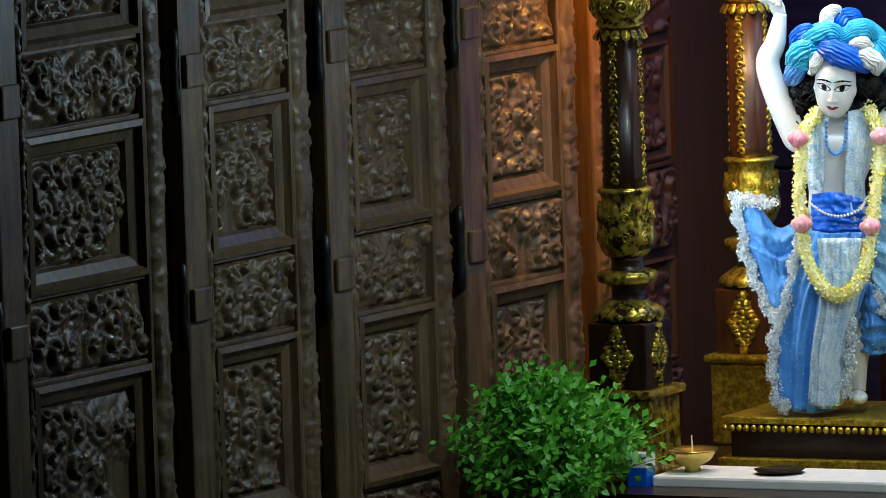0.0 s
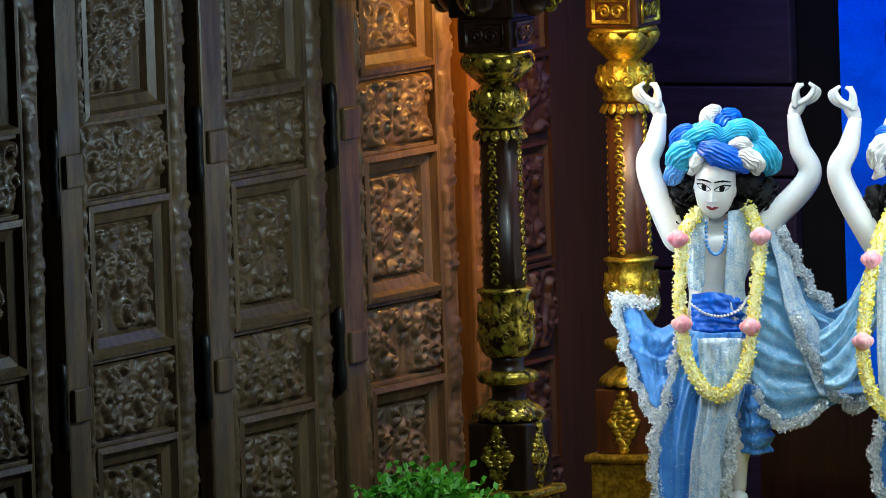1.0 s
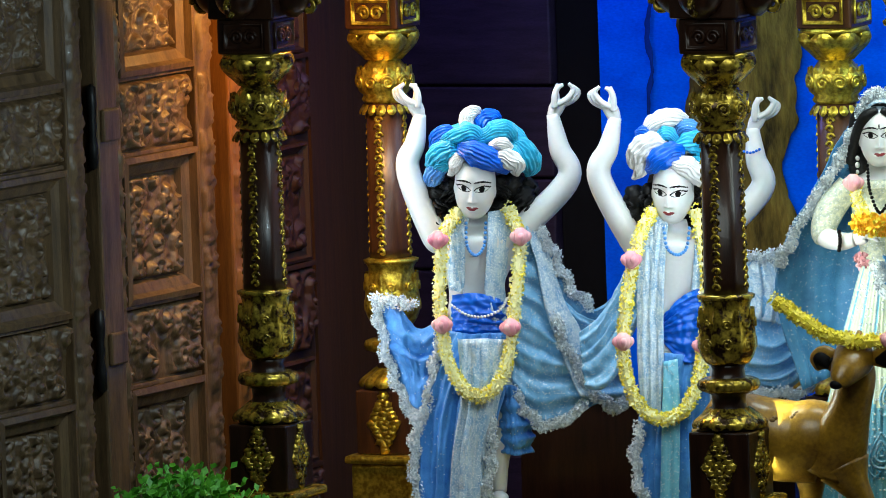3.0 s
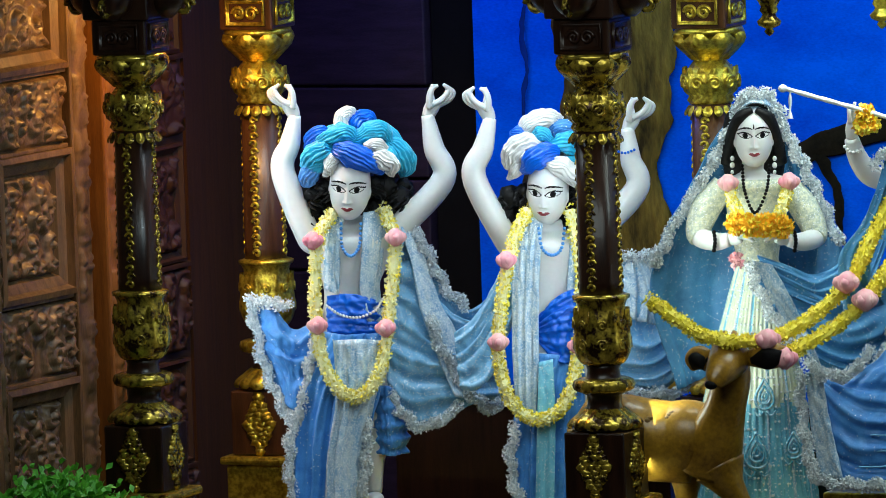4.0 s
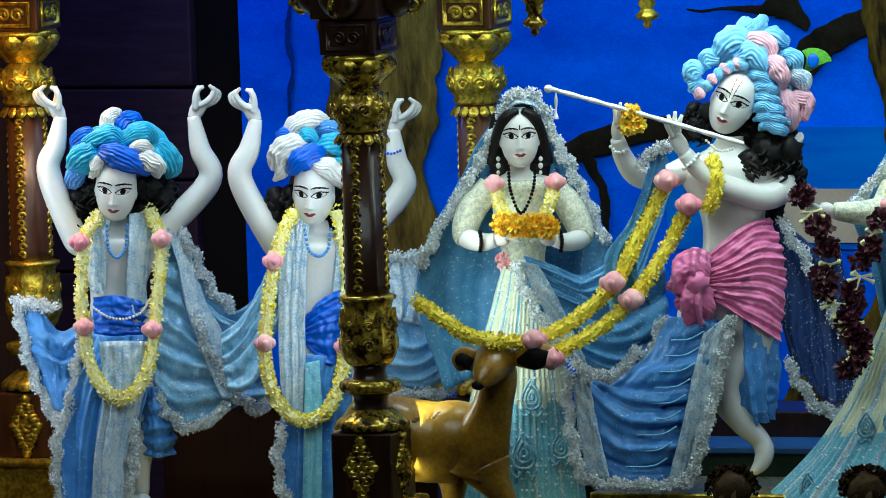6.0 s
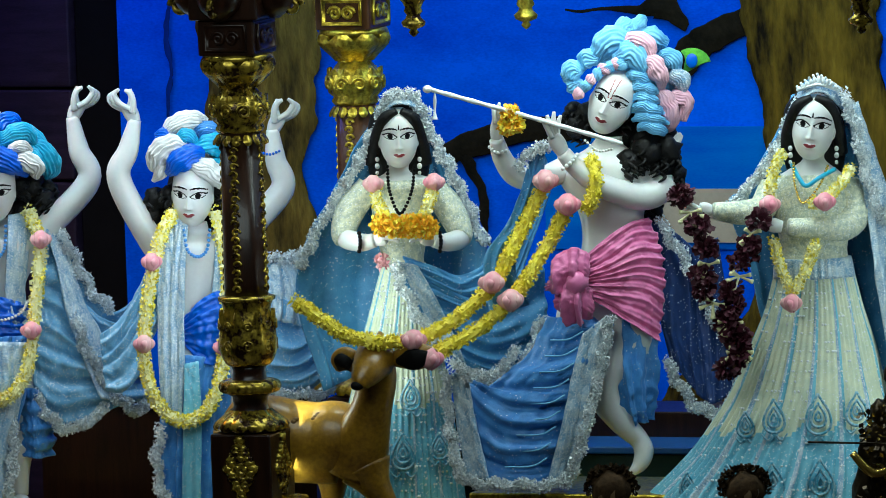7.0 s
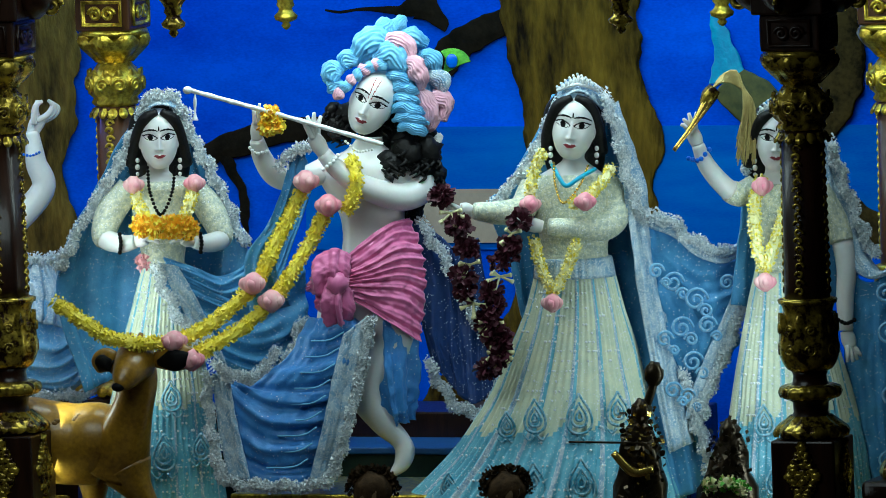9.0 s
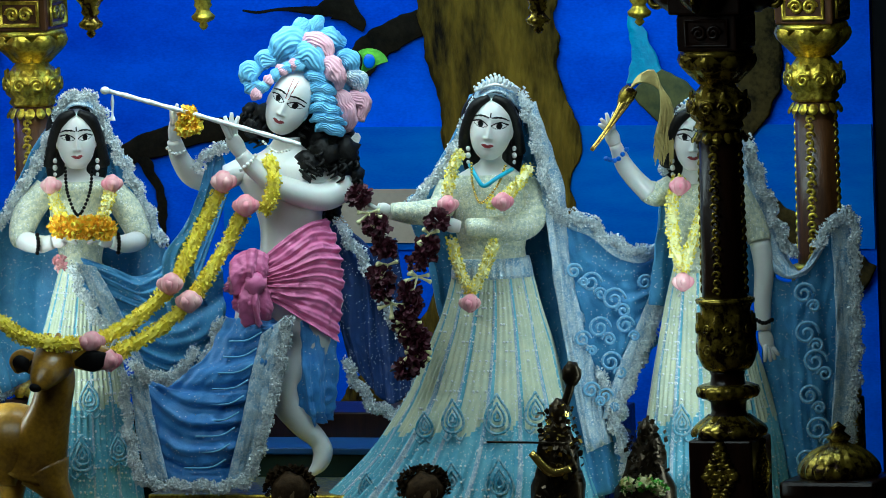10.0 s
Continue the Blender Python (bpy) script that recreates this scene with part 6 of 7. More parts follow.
garment(F4, "dhoti", "cornflower blue silk lower cloth hanging in swags with silver lace", "garment", [
    ([[(400, 560, 0.07), (440, 560, 0.11), (480, 560, 0.11), (508, 565, 0.07)], [(370, 620, 0.08), (420, 620, 0.13), (470, 615, 0.14), (505, 610, 0.08)], [(300, 680, 0.08), (360, 690, 0.13), (430, 690, 0.15), (490, 670, 0.09)], [(235, 665, 0.08), (320, 745, 0.13), (400, 750, 0.15), (470, 730, 0.10)],
      [(245, 750, 0.08), (320, 800, 0.13), (390, 805, 0.15), (460, 790, 0.10)], [(260, 838, 0.09), (320, 858, 0.12), (390, 858, 0.14), (448, 845, 0.10)]], MIDBLUE, {"folds": 0.016, "waves": 6, "along": 1, "nu": 60, "nv": 70}),
    ([[(465, 590, 0.15), (505, 560, 0.13)], [(448, 660, 0.17), (498, 640, 0.14)], [(432, 740, 0.175), (482, 740, 0.15)], [(405, 850, 0.17), (455, 850, 0.14)]], SEQUIN, {"nu": 16, "nv": 44, "folds": 0.004, "waves": 2}),
    ([[(232, 660, 0.10), (262, 660, 0.11)], [(240, 740, 0.11), (275, 745, 0.13)], [(258, 840, 0.12), (300, 850, 0.14)]], SEQUIN, {"nu": 12, "nv": 30}),
    ([[(500, 575, 0.05), (545, 565, 0.09), (590, 570, 0.04)], [(502, 640, 0.06), (548, 650, 0.11), (596, 640, 0.03)], [(515, 700, 0.06), (555, 720, 0.10), (592, 700, 0.02)], [(540, 745, 0.05), (562, 750, 0.07), (585, 742, 0.02)]], MIDBLUE, {"folds": 0.009, "waves": 4, "nu": 36, "nv": 40})],
    [[(222, 660, 0.10), (228, 740, 0.11), (240, 810, 0.12), (258, 848, 0.13), (310, 856, 0.15), (370, 858, 0.17), (430, 852, 0.17), (452, 820, 0.17), (470, 760, 0.17), (488, 690, 0.16), (502, 620, 0.15), (512, 560, 0.14)], [(240, 650, 0.13), (280, 668, 0.13), (320, 655, 0.12), (345, 620, 0.12)]])
lines = F4.thing("dhoti_piping", "thin pale piping across the folds of the blue cloth", "piping")
for k in range(9):
    a, b = 470 - k * 8, 590 + k * 28
    part("cord", tube(bmesh.new(), F4.pts([(a - 62 - k * 2, b + 12, 0.145), (a - 30, b + 10, 0.168), (a - 4, b - 4, 0.17)]), 0.0022, n=14, segs=6), POWDER, lines)
garment(F4, "sash", "rose pink satin hip sash spreading in a fan of folds", "sash", [
    ([[(450, 470, 0.11), (500, 425, 0.11), (545, 395, 0.08), (580, 385, 0.03)], [(455, 490, 0.12), (510, 470, 0.13), (560, 450, 0.10), (604, 450, 0.05)], [(460, 505, 0.125), (515, 510, 0.135), (565, 515, 0.10), (608, 530, 0.06)], [(462, 520, 0.12), (515, 550, 0.125), (560, 580, 0.115), (598, 604, 0.07)]], ROSE,
     {"folds": 0.006, "waves": 10, "along": 1, "nu": 44, "nv": 130})])
bow = F4.thing("sash_bow", "rose pink satin bow tied at the hip", "bow")
for rows in ([[(405, 490, 0.13), (420, 450, 0.15), (455, 438, 0.16), (478, 452, 0.14)], [(400, 510, 0.14), (425, 485, 0.18), (455, 475, 0.18), (475, 480, 0.15)], [(405, 525, 0.13), (430, 515, 0.16), (455, 505, 0.16), (472, 500, 0.14)]],
             [[(425, 500, 0.15), (455, 495, 0.17), (478, 510, 0.14)], [(415, 535, 0.15), (450, 535, 0.19), (484, 545, 0.14)], [(425, 568, 0.13), (455, 575, 0.16), (478, 560, 0.13)]]):
    part("loop", cloth(bmesh.new(), [F4.pts(r) for r in rows], nu=26, nv=24, folds=0.012, waves=3), ROSE, bow)
part("knot", ball(bmesh.new(), F4.spot(455, 500, 0.17), (0.03, 0.025, 0.03), lump=0.4), ROSE, bow)
garment(F4, "shawl", "dark blue shawl falling behind the hip with silver embroidery", "shawl", [
    ([[(585, 390, -0.02), (625, 410, -0.03), (665, 440, -0.03), (700, 420, 0.0)], [(595, 470, -0.02), (640, 500, -0.02), (680, 530, -0.02), (720, 540, 0.0)], [(600, 560, -0.01), (645, 600, -0.01), (690, 630, 0.0), (730, 620, 0.02)], [(620, 640, 0.0), (660, 690, 0.0), (695, 715, 0.02), (735, 680, 0.03)]], material("navy_silk", (0.02, 0.06, 0.22), (0.012, 0.035, 0.14), 0.5, grain=14, glints=0.08),
     {"folds": 0.010, "waves": 4, "nu": 40, "nv": 40})], [[(600, 395, 0.0), (650, 470, 0.0), (690, 550, 0.0), (720, 600, 0.02)], [(612, 640, 0.02), (640, 690, 0.02), (680, 728, 0.03), (725, 715, 0.04), (740, 660, 0.04)]])
garment(F4, "arm_scarf", "pale blue silver-edged scarf over the raised arm", "scarf", [
    ([[(372, 275, 0.09), (398, 262, 0.08)], [(358, 330, 0.10), (392, 330, 0.09)], [(330, 400, 0.09), (370, 400, 0.08)], [(290, 460, 0.08), (345, 470, 0.07)], [(300, 560, 0.07), (370, 540, 0.06)]], VEIL, {"nu": 20, "nv": 44, "folds": 0.008, "waves": 2})],
    [[(350, 300, 0.11), (365, 278, 0.11), (385, 264, 0.10), (400, 262, 0.09)]])


# ---- plinths and the altar's furniture ----
def plinth(x0, x1, y0, y1, z0, z1, label):
    ob = thing("plinth", ((x0 + x1) / 2, (y0 + y1) / 2, z0), label, "plinth")
    w, d, h = (x1 - x0) / 2, (y1 - y0) / 2, z1 - z0
    part("core", box(bmesh.new(), -w + 0.02, w - 0.02, -d + 0.02, d - 0.02, 0, h - 0.02), WOOD, ob, smooth=False)
    part("top_board", box(bmesh.new(), -w, w, -d, d, h - 0.02, h, 0.005), GOLD, ob, smooth=False)
    part("base_board", box(bmesh.new(), -w - 0.01, w + 0.01, -d - 0.01, d + 0.01, 0, 0.03, 0.005), GOLD, ob, smooth=False)
    trim = bmesh.new()
    n = int(2 * w / 0.022)
    for k in range(n):
        ball(trim, (-w + 0.011 + k * 2 * w / n, -d - 0.002, h - 0.032), (0.009, 0.008, 0.010), u=7, v=5)
    part("bead_trim", trim, GOLD, ob)
    return ob


plinth(-0.93, 0.24, -0.17, 0.24, 0.93, 1.075, "gilded stepped plinth with a beaded edge")
plinth(0.36, 0.82, -0.17, 0.20, 0.93, 1.105, "gilded plinth with a beaded edge")
plinth(0.83, 1.45, -0.19, 0.20, 0.93, 1.178, "gilded plinth with a beaded edge")
plinth(1.46, 2.90, -0.17, 0.20, 0.93, 1.112, "gilded plinth with a beaded edge")

step = thing("back_step", (1.17, 0.45, 0.93), "dark green and blue painted steps behind the flute player", "step")
part("riser", box(bmesh.new(), -0.72, 0.72, -0.08, 0.14, 0, 0.29, 0.004), material("dark_green_paint", (0.012, 0.04, 0.02)), step, smooth=False)
part("tread", box(bmesh.new(), -0.73, 0.73, -0.10, 0.14, 0.29, 0.31, 0.004), material("dull_blue_paint", (0.02, 0.11, 0.30), (0.01, 0.06, 0.18), 0.5, grain=9), step, smooth=False)
part("upper_riser", box(bmesh.new(), -0.72, 0.72, 0.14, 0.40, 0, 0.38, 0.004), WOOD, step, smooth=False)
part("nosing", box(bmesh.new(), -0.73, 0.73, -0.105, -0.08, 0.20, 0.225, 0.004), material("green_paint", (0.02, 0.10, 0.045)), step, smooth=False)

rail = thing("low_rail", (-0.33, 0.55, 0.93), "dark carved low rail behind the dancers", "rail")
part("top_rail", box(bmesh.new(), -0.45, 0.45, -0.03, 0.03, 0.39, 0.43, 0.006), WOOD, rail, smooth=False)
part("carved_board", box(bmesh.new(), -0.42, 0.42, -0.015, 0.015, 0.0, 0.39), WOOD, rail, smooth=False)
part("scroll_carving", carve(bmesh.new(), 0.02, 0.38, 0.20, 0.36, -0.016, 0.03, 0.008, 77), GOLD, rail)

table = thing("offering_table", (-0.62, -0.46, 0.82), "low table covered with a white cloth", "table")
part("cloth_top", box(bmesh.new(), -0.34, 0.42, -0.12, 0.12, 0.105, 0.14, 0.008), LINEN, table, smooth=False)
part("skirt_board", box(bmesh.new(), -0.33, 0.41, -0.11, 0.11, 0.0, 0.105), AMBERCLOTH, table, smooth=False)
plate = thing("plate", (-0.62, -0.47, 0.962), "small tarnished metal plate on the white cloth", "plate")
part("dish", lathe(bmesh.new(), [(0.03, 0), (0.06, 0.004), (0.072, 0.012), (0.066, 0.010), (0.0, 0.006)], 28), BRONZE, plate)
bowl = thing("oil_lamp", (-0.88, -0.48, 0.962), "shallow brass lamp bowl", "lamp")
part("bowl", lathe(bmesh.new(), [(0.025, 0), (0.02, 0.012), (0.05, 0.03), (0.07, 0.055), (0.072, 0.062), (0.064, 0.056), (0.0, 0.03)], 28), BRASS, bowl)
part("wick", tube(bmesh.new(), [(0, 0, 0.04), (0.0, 0, 0.10)], [0.004, 0.002], n=6, segs=6), IVORY, bowl)
carton = thing("carton", (-1.00, -0.56, 0.82), "small blue and white carton", "box")
part("body", box(bmesh.new(), -0.03, 0.03, -0.03, 0.03, 0.0, 0.20, 0.003), DEEPBLUE, carton, smooth=False)
part("band", box(bmesh.new(), -0.031, 0.031, -0.031, 0.031, 0.16, 0.202, 0.003), LINEN, carton, smooth=False)

# potted bush
bush = thing("bush", (-1.10, -0.92, 0.82), "dense bright green feathery potted bush", "plant")
part("pot", lathe(bmesh.new(), [(0.10, 0), (0.12, 0.05), (0.13, 0.11), (0.12, 0.12)], 24), PLANK, bush)
rng = random.Random(21)
stems, foliage = bmesh.new(), bmesh.new()
for k in range(150):
    a, e = rng.uniform(0, 6.283), rng.uniform(-0.35, 1.5)
    reach = rng.uniform(0.20, 0.31) * (1 + 0.15 * noise.noise((math.cos(a) * 2, math.sin(a) * 2, e * 2)))
    tip = Vector((math.cos(a) * math.cos(e) * reach * 1.08, math.sin(a) * math.cos(e) * reach, 0.24 + math.sin(e) * reach * 0.82))
    path = spline([(0, 0, 0.11), (tip.x * 0.45, tip.y * 0.45, 0.11 + (tip.z - 0.11) * 0.55), tuple(tip)], 12)
    tube(stems, path, [0.004, 0.002, 0.001], n=10, segs=4)
    for j in range(46):
        s = rng.uniform(0.35, 1.0)
        c = Vector(path[min(11, int(s * 11))])
        d = Vector((rng.gauss(0, 1), rng.gauss(0, 1), rng.gauss(0.3, 1))).normalized()
        o = c + d * rng.uniform(0.0, 0.045)
        ln, w = rng.uniform(0.018, 0.038), rng.uniform(0.006, 0.012)
        side = d.orthogonal().normalized()
        v = [foliage.verts.new(o - side * w * 0.3), foliage.verts.new(o + d * ln * 0.5 + side * w), foliage.verts.new(o + d * ln + Vector((0, 0, -0.004))), foliage.verts.new(o + d * ln * 0.5 - side * w)]
        foliage.faces.new(v)
tagged(part("stem_bundle", stems, LEAF, bush), kind="stuff")
tagged(part("leaf_mass", foliage, LEAF, bush, smooth=False), kind="stuff")


# painted deer standing beside the pillar
deer_fig = Figure((0.53, -0.24, 1.013), 21.2, 537, 972, 648)
D = deer_fig
bm = bmesh.new()
tube(bm, D.pts([(300, 716, 0.0), (345, 745, 0.0), (400, 768, 0.0), (455, 775, 0.01), (505, 775, 0.03), (545, 790, 0.04)]), [0.03, 0.095, 0.112, 0.112, 0.110, 0.05], n=40, segs=26, flat=0.8)
tube(bm, D.pts([(520, 815, 0.03), (538, 765, 0.07), (556, 710, 0.11), (566, 660, 0.13), (566, 625, 0.13)]), [0.100, 0.078, 0.056, 0.052, 0.045], n=30, segs=22, flat=0.85)
tube(bm, D.pts([(572, 604, 0.11), (564, 622, 0.15), (550, 644, 0.20), (538, 664, 0.23), (533, 672, 0.235)]), [0.030, 0.056, 0.047, 0.030, 0.018], n=28, segs=20, flat=0.9)
ball(bm, D.spot(531, 672, 0.245), (0.018, 0.014, 0.013), 1, 12, 8)
ball(bm, D.spot(556, 628, 0.205), (0.014, 0.010, 0.010), 1, 12, 8)
ball(bm, D.spot(525, 630, 0.185), (0.009, 0.012, 0.009), 1, 12, 8)
for ear, inner in (([(588, 628, 0.15), (620, 622, 0.20), (648, 618, 0.22), (672, 612, 0.22)], [(600, 630, 0.190), (630, 626, 0.230), (666, 616, 0.235)]), ([(532, 622, 0.12), (515, 626, 0.125), (502, 634, 0.12), (496, 648, 0.12)], [(520, 628, 0.14), (506, 634, 0.145), (498, 646, 0.135)])):
    tube(bm, D.pts(ear), [0.016, 0.036, 0.034, 0.005], n=20, segs=14, flat=0.4)
    tube(bm, D.pts(inner), [0.008, 0.030, 0.004], n=16, segs=12, flat=0.35, slot=1)
for a in (552, 568):
    tube(bm, D.pts([(a, 608, 0.135), (a + 1, 590, 0.135), (a + 3, 578, 0.13)]), [0.013, 0.011, 0.006], n=10, segs=10)
for path, r in (([(545, 820, 0.05), (562, 850, 0.06), (585, 885, 0.06), (600, 940, 0.05), (600, 1028, 0.05)], [0.075, 0.045, 0.026, 0.022, 0.02]), ([(485, 810, -0.02), (486, 860, 0.0), (484, 920, 0.0), (488, 1026, 0.0)], [0.07, 0.035, 0.024, 0.02]),
                ([(345, 760, 0.03), (335, 850, 0.03), (345, 920, 0.03), (340, 1022, 0.03)], [0.08, 0.045, 0.022, 0.02]), ([(325, 760, -0.03), (315, 850, -0.03), (325, 920, -0.03), (320, 1020, -0.03)], [0.08, 0.045, 0.022, 0.02])):
    tube(bm, D.pts(path), r, n=22, segs=14)
for k in range(22):
    a, b = 350 + (k * 37) % 150, 715 + (k * 23) % 60
    ball(bm, D.spot(a, b, 0.082 - 0.00001 * (b - 760) ** 2), (0.009, 0.006, 0.007), 2, 8, 6)
put(tagged(part("deer_statue", bm, [DEERHIDE, INK, material("tan_spots", (0.30, 0.17, 0.04))]), "glossy brown painted deer statue facing the hall", "statue"), deer_fig)

# dark statuettes, toy heads and the domed casket at the front edge
front = Figure((1.73, -0.50, 1.018), 19.3, 750, 1010, 664)
for a in (515, 752):
    bm = bmesh.new()
    stack(bm, front, [(a - 30, a + 30, 1012, 0.0), (a - 42, a + 42, 960, 0.0), (a - 30, a + 30, 905, 0.0), (a - 20, a + 20, 890, 0.0)], flat=0.7, segs=20, n=14)
    ball(bm, front.spot(a, 868, 0.01), (0.052, 0.05, 0.052), 0, 18, 12, lump=0.15)
    ball(bm, front.spot(a, 874, 0.036), (0.036, 0.022, 0.038), 1, 16, 10, lump=0.25, seed=a)
    flakes(bm, [front.spot(a - 40, 870, 0.0), front.spot(a - 25, 838, 0.01), front.spot(a + 20, 836, 0.01), front.spot(a + 40, 868, 0.0)], 0.014, 700, 0.008, random.Random(a))
    put(tagged(part("toy_figure", bm, [material("brown_fur", (0.07, 0.04, 0.018), (0.02, 0.012, 0.006), 0.8, spec=0.1, grain=40, bump=0.8), TEAK]), "small dark brown plush figure with a furry head", "figurine", "figurines on the front edge"), front)
bm = bmesh.new()
stack(bm, front, [(930, 1040, 1012, 0.0), (940, 1035, 900, 0.0), (950, 1030, 820, 0.0), (955, 1012, 770, 0.0), (970, 1000, 745, 0.0)], flat=0.6, segs=24, n=20, crumple=0.25)
ball(bm, front.spot(990, 728, 0.0), (0.028, 0.028, 0.034), lump=0.3)
ball(bm, front.spot(1012, 662, 0.0), (0.026, 0.02, 0.034), lump=0.2)
tube(bm, front.pts([(1000, 715, 0.0), (1008, 690, 0.0), (1012, 668, 0.0)]), 0.012, n=8, segs=8)
tube(bm, front.pts([(940, 800, 0.06), (975, 835, 0.07), (1010, 828, 0.06)]), [0.010, 0.013, 0.010], n=12, segs=8, slot=1)
tube(bm, front.pts([(862, 781, 0.06), (1000, 783, 0.06)]), 0.003, n=6, segs=6)
flakes(bm, front.pts([(960, 1000, 0.02), (985, 900, 0.03), (995, 800, 0.03), (985, 740, 0.02)]), 0.055, 500, 0.011, random.Random(41), (0, 0, 0, 1))
put(tagged(part("statuette", bm, [BRONZE, BRASS]), "dark bronze statuette with a thin flute", "figurine", "figurines on the front edge"), front)
bm = bmesh.new()
stack(bm, front, [(1065, 1215, 1012, 0.0), (1085, 1200, 900, 0.0), (1105, 1185, 830, 0.0), (1125, 1170, 780, 0.0), (1135, 1155, 752, 0.0)], flat=0.6, segs=24, n=20, crumple=0.25)
ball(bm, front.spot(1145, 762, 0.01), (0.026, 0.026, 0.03), lump=0.4)
flakes(bm, front.pts([(1140, 1000, 0.02), (1142, 900, 0.03), (1145, 830, 0.03), (1146, 770, 0.02)]), 0.055, 450, 0.011, random.Random(42))
put(tagged(part("statuette", bm, [BRONZE]), "dark draped bronze statuette", "figurine", "figurines on the front edge"), front)
petals(front, "cream and green blossoms laid before the statuette", [(1110, 858, 0.10), (1140, 852, 0.11), (1165, 862, 0.10)], 0.02, [IVORY, LEAF], count=70)
ledge = slab("front_ledge", 1.22, 3.1, -0.62, -0.41, 0.93, 1.018, WOOD, "dark wooden ledge along the altar front", "ledge")
casket = thing("domed_casket", (2.83, -0.28, 0.93), "dark casket with a ribbed gilded dome and finial", "casket")
part("chest", box(bmesh.new(), -0.12, 0.12, -0.10, 0.10, 0.0, 0.27, 0.01), WOOD, casket, smooth=False)
part("cornice", box(bmesh.new(), -0.135, 0.135, -0.115, 0.115, 0.27, 0.32, 0.012), WOOD, casket, smooth=False)
part("dome", lathe(bmesh.new(), [(0.10, 0.32), (0.108, 0.335), (0.10, 0.36), (0.07, 0.39), (0.028, 0.41), (0.024, 0.42)], 64, n=18, ribs=20, rib=0.04), DULLSHADEGOLD, casket)
part("finial", lathe(bmesh.new(), [(0.028, 0.415), (0.034, 0.425), (0.016, 0.44), (0.022, 0.45), (0.0, 0.468)], 20), DULLSHADEGOLD, casket)


# ---- the mural's painted trees, as low relief on the board ----
def mural(name, label, category, limbs, mat, flat=0.12, y=1.206):
    ob = thing(name, (0, y, 0), label, category, kind="structure")
    for path, radii in limbs:
        bm = tube(bmesh.new(), [(x, 0, z) for x, z in path], radii, n=90, segs=28, flat=flat, ridge=0.10, ridges=5)
        for v in bm.verts:
            v.co.x += 0.03 * noise.noise(v.co * 7) + 0.012 * noise.noise(v.co * 30)
            v.co.z += 0.015 * noise.noise(v.co * 11 + Vector((3, 0, 0)))
        part("limb", bm, mat, ob)
    return ob


mural("mural_tree", "painted brown tree trunk on the blue mural", "tree", [
    ([(1.36, 0.9), (1.39, 1.6), (1.40, 1.93), (1.376, 2.2), (1.366, 2.4), (1.36, 2.8), (1.3, 3.28)], [0.26, 0.21, 0.19, 0.185, 0.205, 0.23, 0.26]),
    ([(1.48, 1.6), (1.54, 1.88), (1.555, 2.02), (1.53, 2.16)], [0.05, 0.055, 0.065, 0.03]), ([(1.30, 1.52), (1.08, 1.33), (0.92, 1.22), (0.80, 1.10)], [0.10, 0.07, 0.06, 0.05])], BARK)
mural("mural_tree", "painted olive-brown tree trunk on the blue mural", "tree", [
    ([(-0.30, 0.9), (-0.32, 1.6), (-0.33, 2.0), (-0.34, 2.4), (-0.36, 2.8), (-0.38, 3.28)], [0.16, 0.145, 0.14, 0.165, 0.19, 0.22]), ([(-0.20, 1.9), (-0.17, 2.2), (-0.13, 2.6), (-0.12, 3.2)], [0.01, 0.03, 0.05, 0.06])], material("olive_bark", (0.30, 0.19, 0.03), (0.02, 0.013, 0.005), 0.8, spec=0.1, fine=22, grain=4, stretch=(2.6, 2.6, 0.7), bump=1.0, spread=0.5, depth=0.03))
DARKBARK = material("dark_painted_bough", (0.022, 0.015, 0.008), (0.006, 0.005, 0.003), 0.8, spec=0.05, grain=14, bump=0.6)
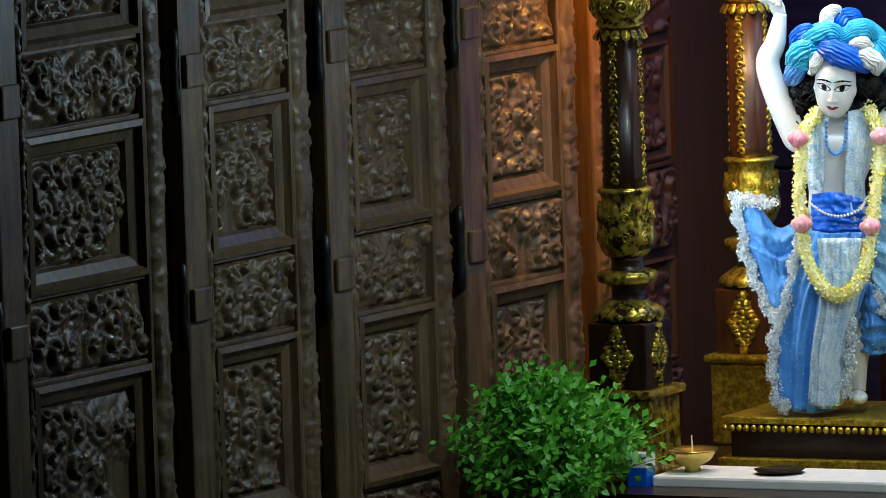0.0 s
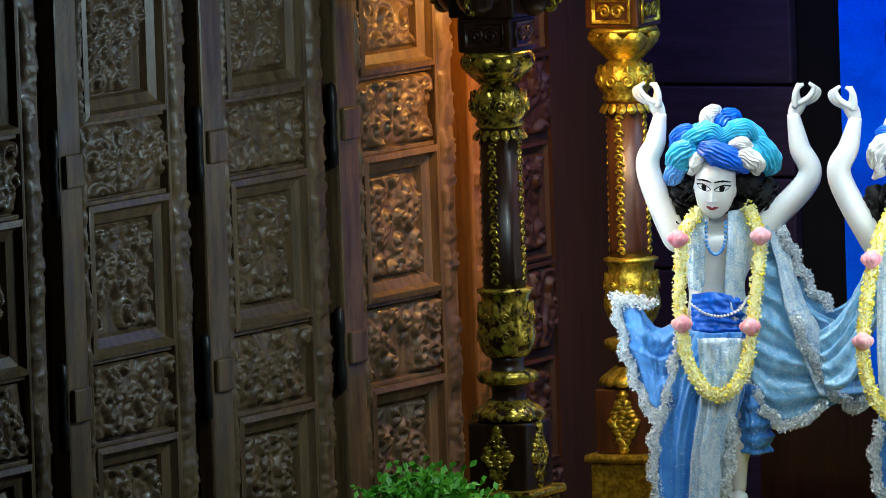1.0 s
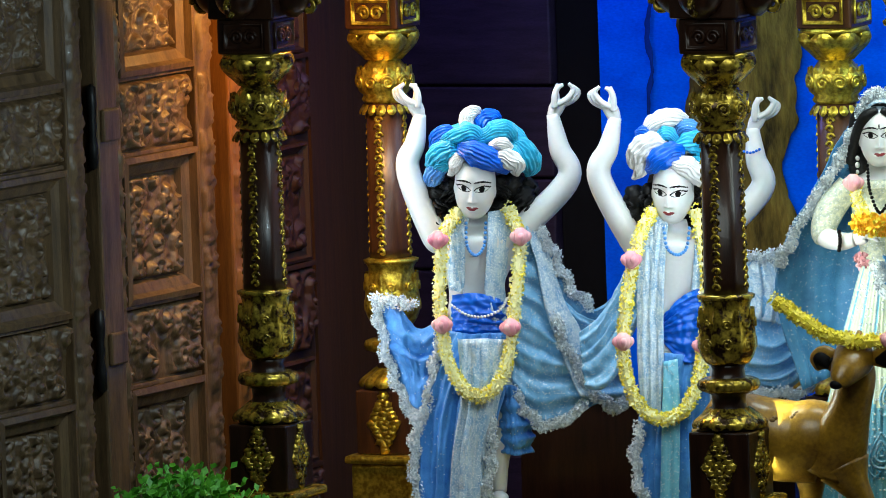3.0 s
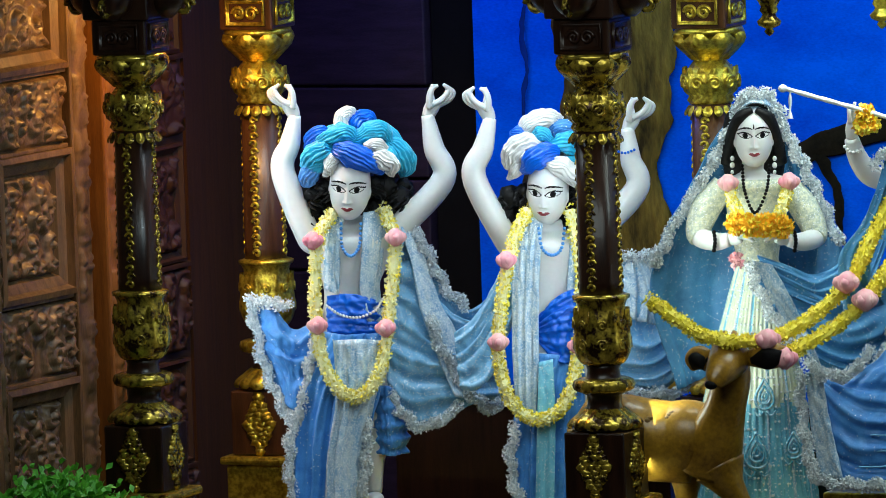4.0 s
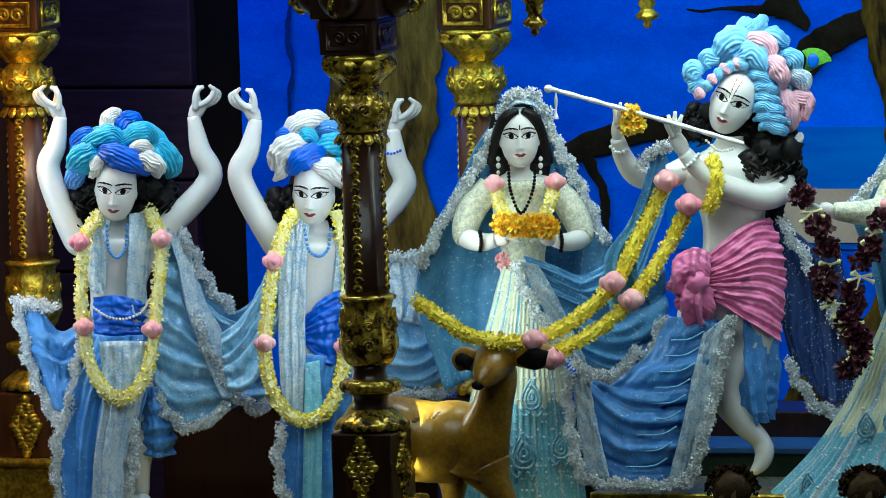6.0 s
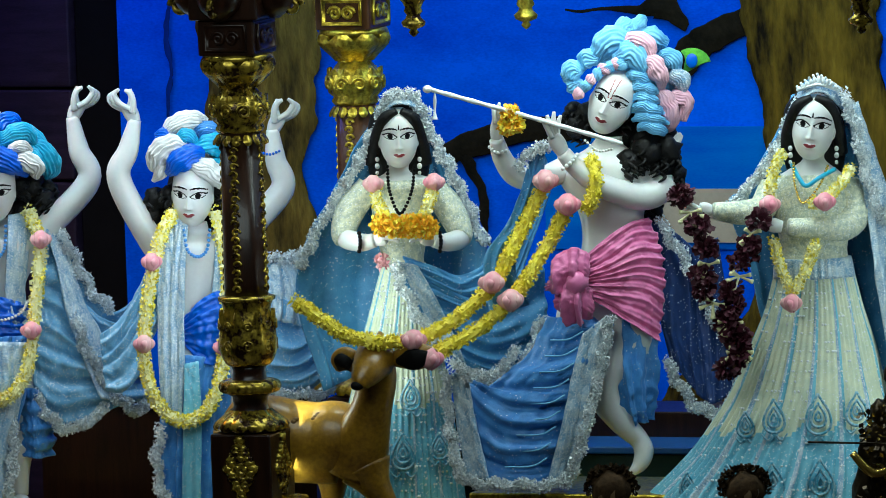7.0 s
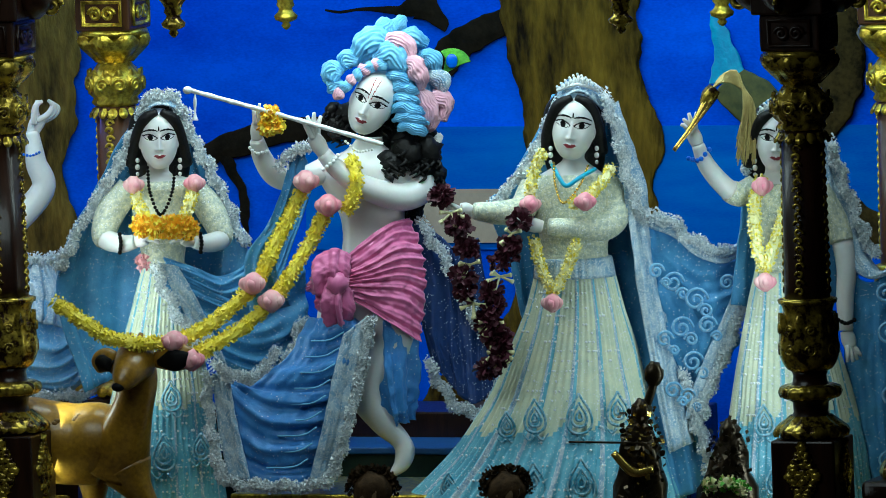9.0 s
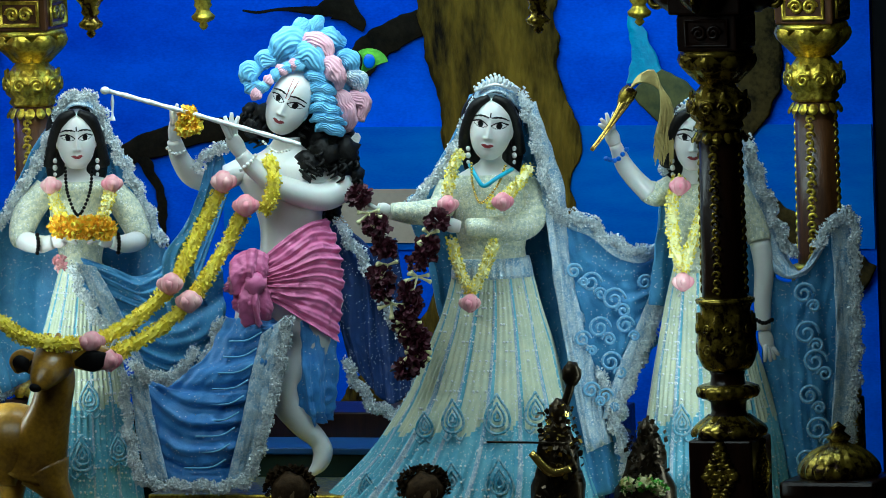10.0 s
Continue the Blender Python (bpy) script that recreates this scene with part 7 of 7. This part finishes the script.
mural("mural_bough", "dark painted bough on the blue mural", "branch", [
    ([(0.06, 1.82), (0.22, 1.95), (0.42, 2.03), (0.66, 2.06), (0.88, 2.15), (1.05, 2.3), (1.2, 2.36)], [0.02, 0.035, 0.035, 0.035, 0.04, 0.04, 0.03]), ([(0.3, 1.98), (0.36, 1.84), (0.38, 1.7)], [0.015, 0.012, 0.004])], DARKBARK)
mural("mural_bough", "dark painted bough sloping down on the blue mural", "branch", [([(1.96, 1.98), (2.065, 1.876), (2.211, 1.78), (2.48, 1.61)], [0.04, 0.05, 0.05, 0.05]), ([(2.24, 2.6), (2.19, 2.3), (2.14, 2.1), (2.0, 1.92)], [0.08, 0.06, 0.05, 0.03])], material("brown_bough", (0.07, 0.045, 0.012), (0.012, 0.009, 0.004), 0.8, spec=0.05, spread=0.35, grain=14, bump=0.6))
mural("mural_stem", "faint darker blue painted stems on the mural", "painting", [([(-0.62, 3.2), (-0.58, 2.6), (-0.6, 2.2), (-0.57, 1.9)], [0.008, 0.006, 0.007, 0.003]), ([(-0.5, 3.2), (-0.48, 2.5), (-0.45, 2.2)], [0.012, 0.008, 0.003])],
      material("dark_blue_paint", (0.004, 0.03, 0.24), (0.003, 0.02, 0.14), 0.8, spec=0.1, grain=9))
mural("mural_bird", "dark painted bird with a long tail on a bough", "painting", [([(0.63, 2.386), (0.75, 2.39), (0.86, 2.385), (0.93, 2.40), (1.0, 2.33)], [0.003, 0.006, 0.014, 0.04, 0.015])], DARKBARK)
mural("mural_bird", "plain painted teal and olive shapes on the mural", "painting", [([(1.82, 2.36), (1.83, 2.26), (1.84, 2.17)], [0.02, 0.03, 0.045])], TEAL)
mural("mural_bird", "plain painted teal and olive shapes on the mural", "painting", [([(1.84, 2.18), (1.92, 2.1), (2.0, 1.98), (2.02, 1.85)], [0.05, 0.07, 0.05, 0.02])], material("olive_paint", (0.14, 0.13, 0.03), (0.06, 0.07, 0.02), 0.8, grain=20))
slab("mural_water", 0.55, 2.49, 1.212, 1.219, 1.70, 2.05, SEA, "paler blue painted water band on the mural", "backdrop")
slab("mural_bank", 0.88, 1.14, 1.206, 1.211, 1.72, 1.873, material("sand_paint", (0.55, 0.42, 0.30), (0.45, 0.34, 0.24), 0.8, grain=9), "pale sand painted bank on the mural", "backdrop")
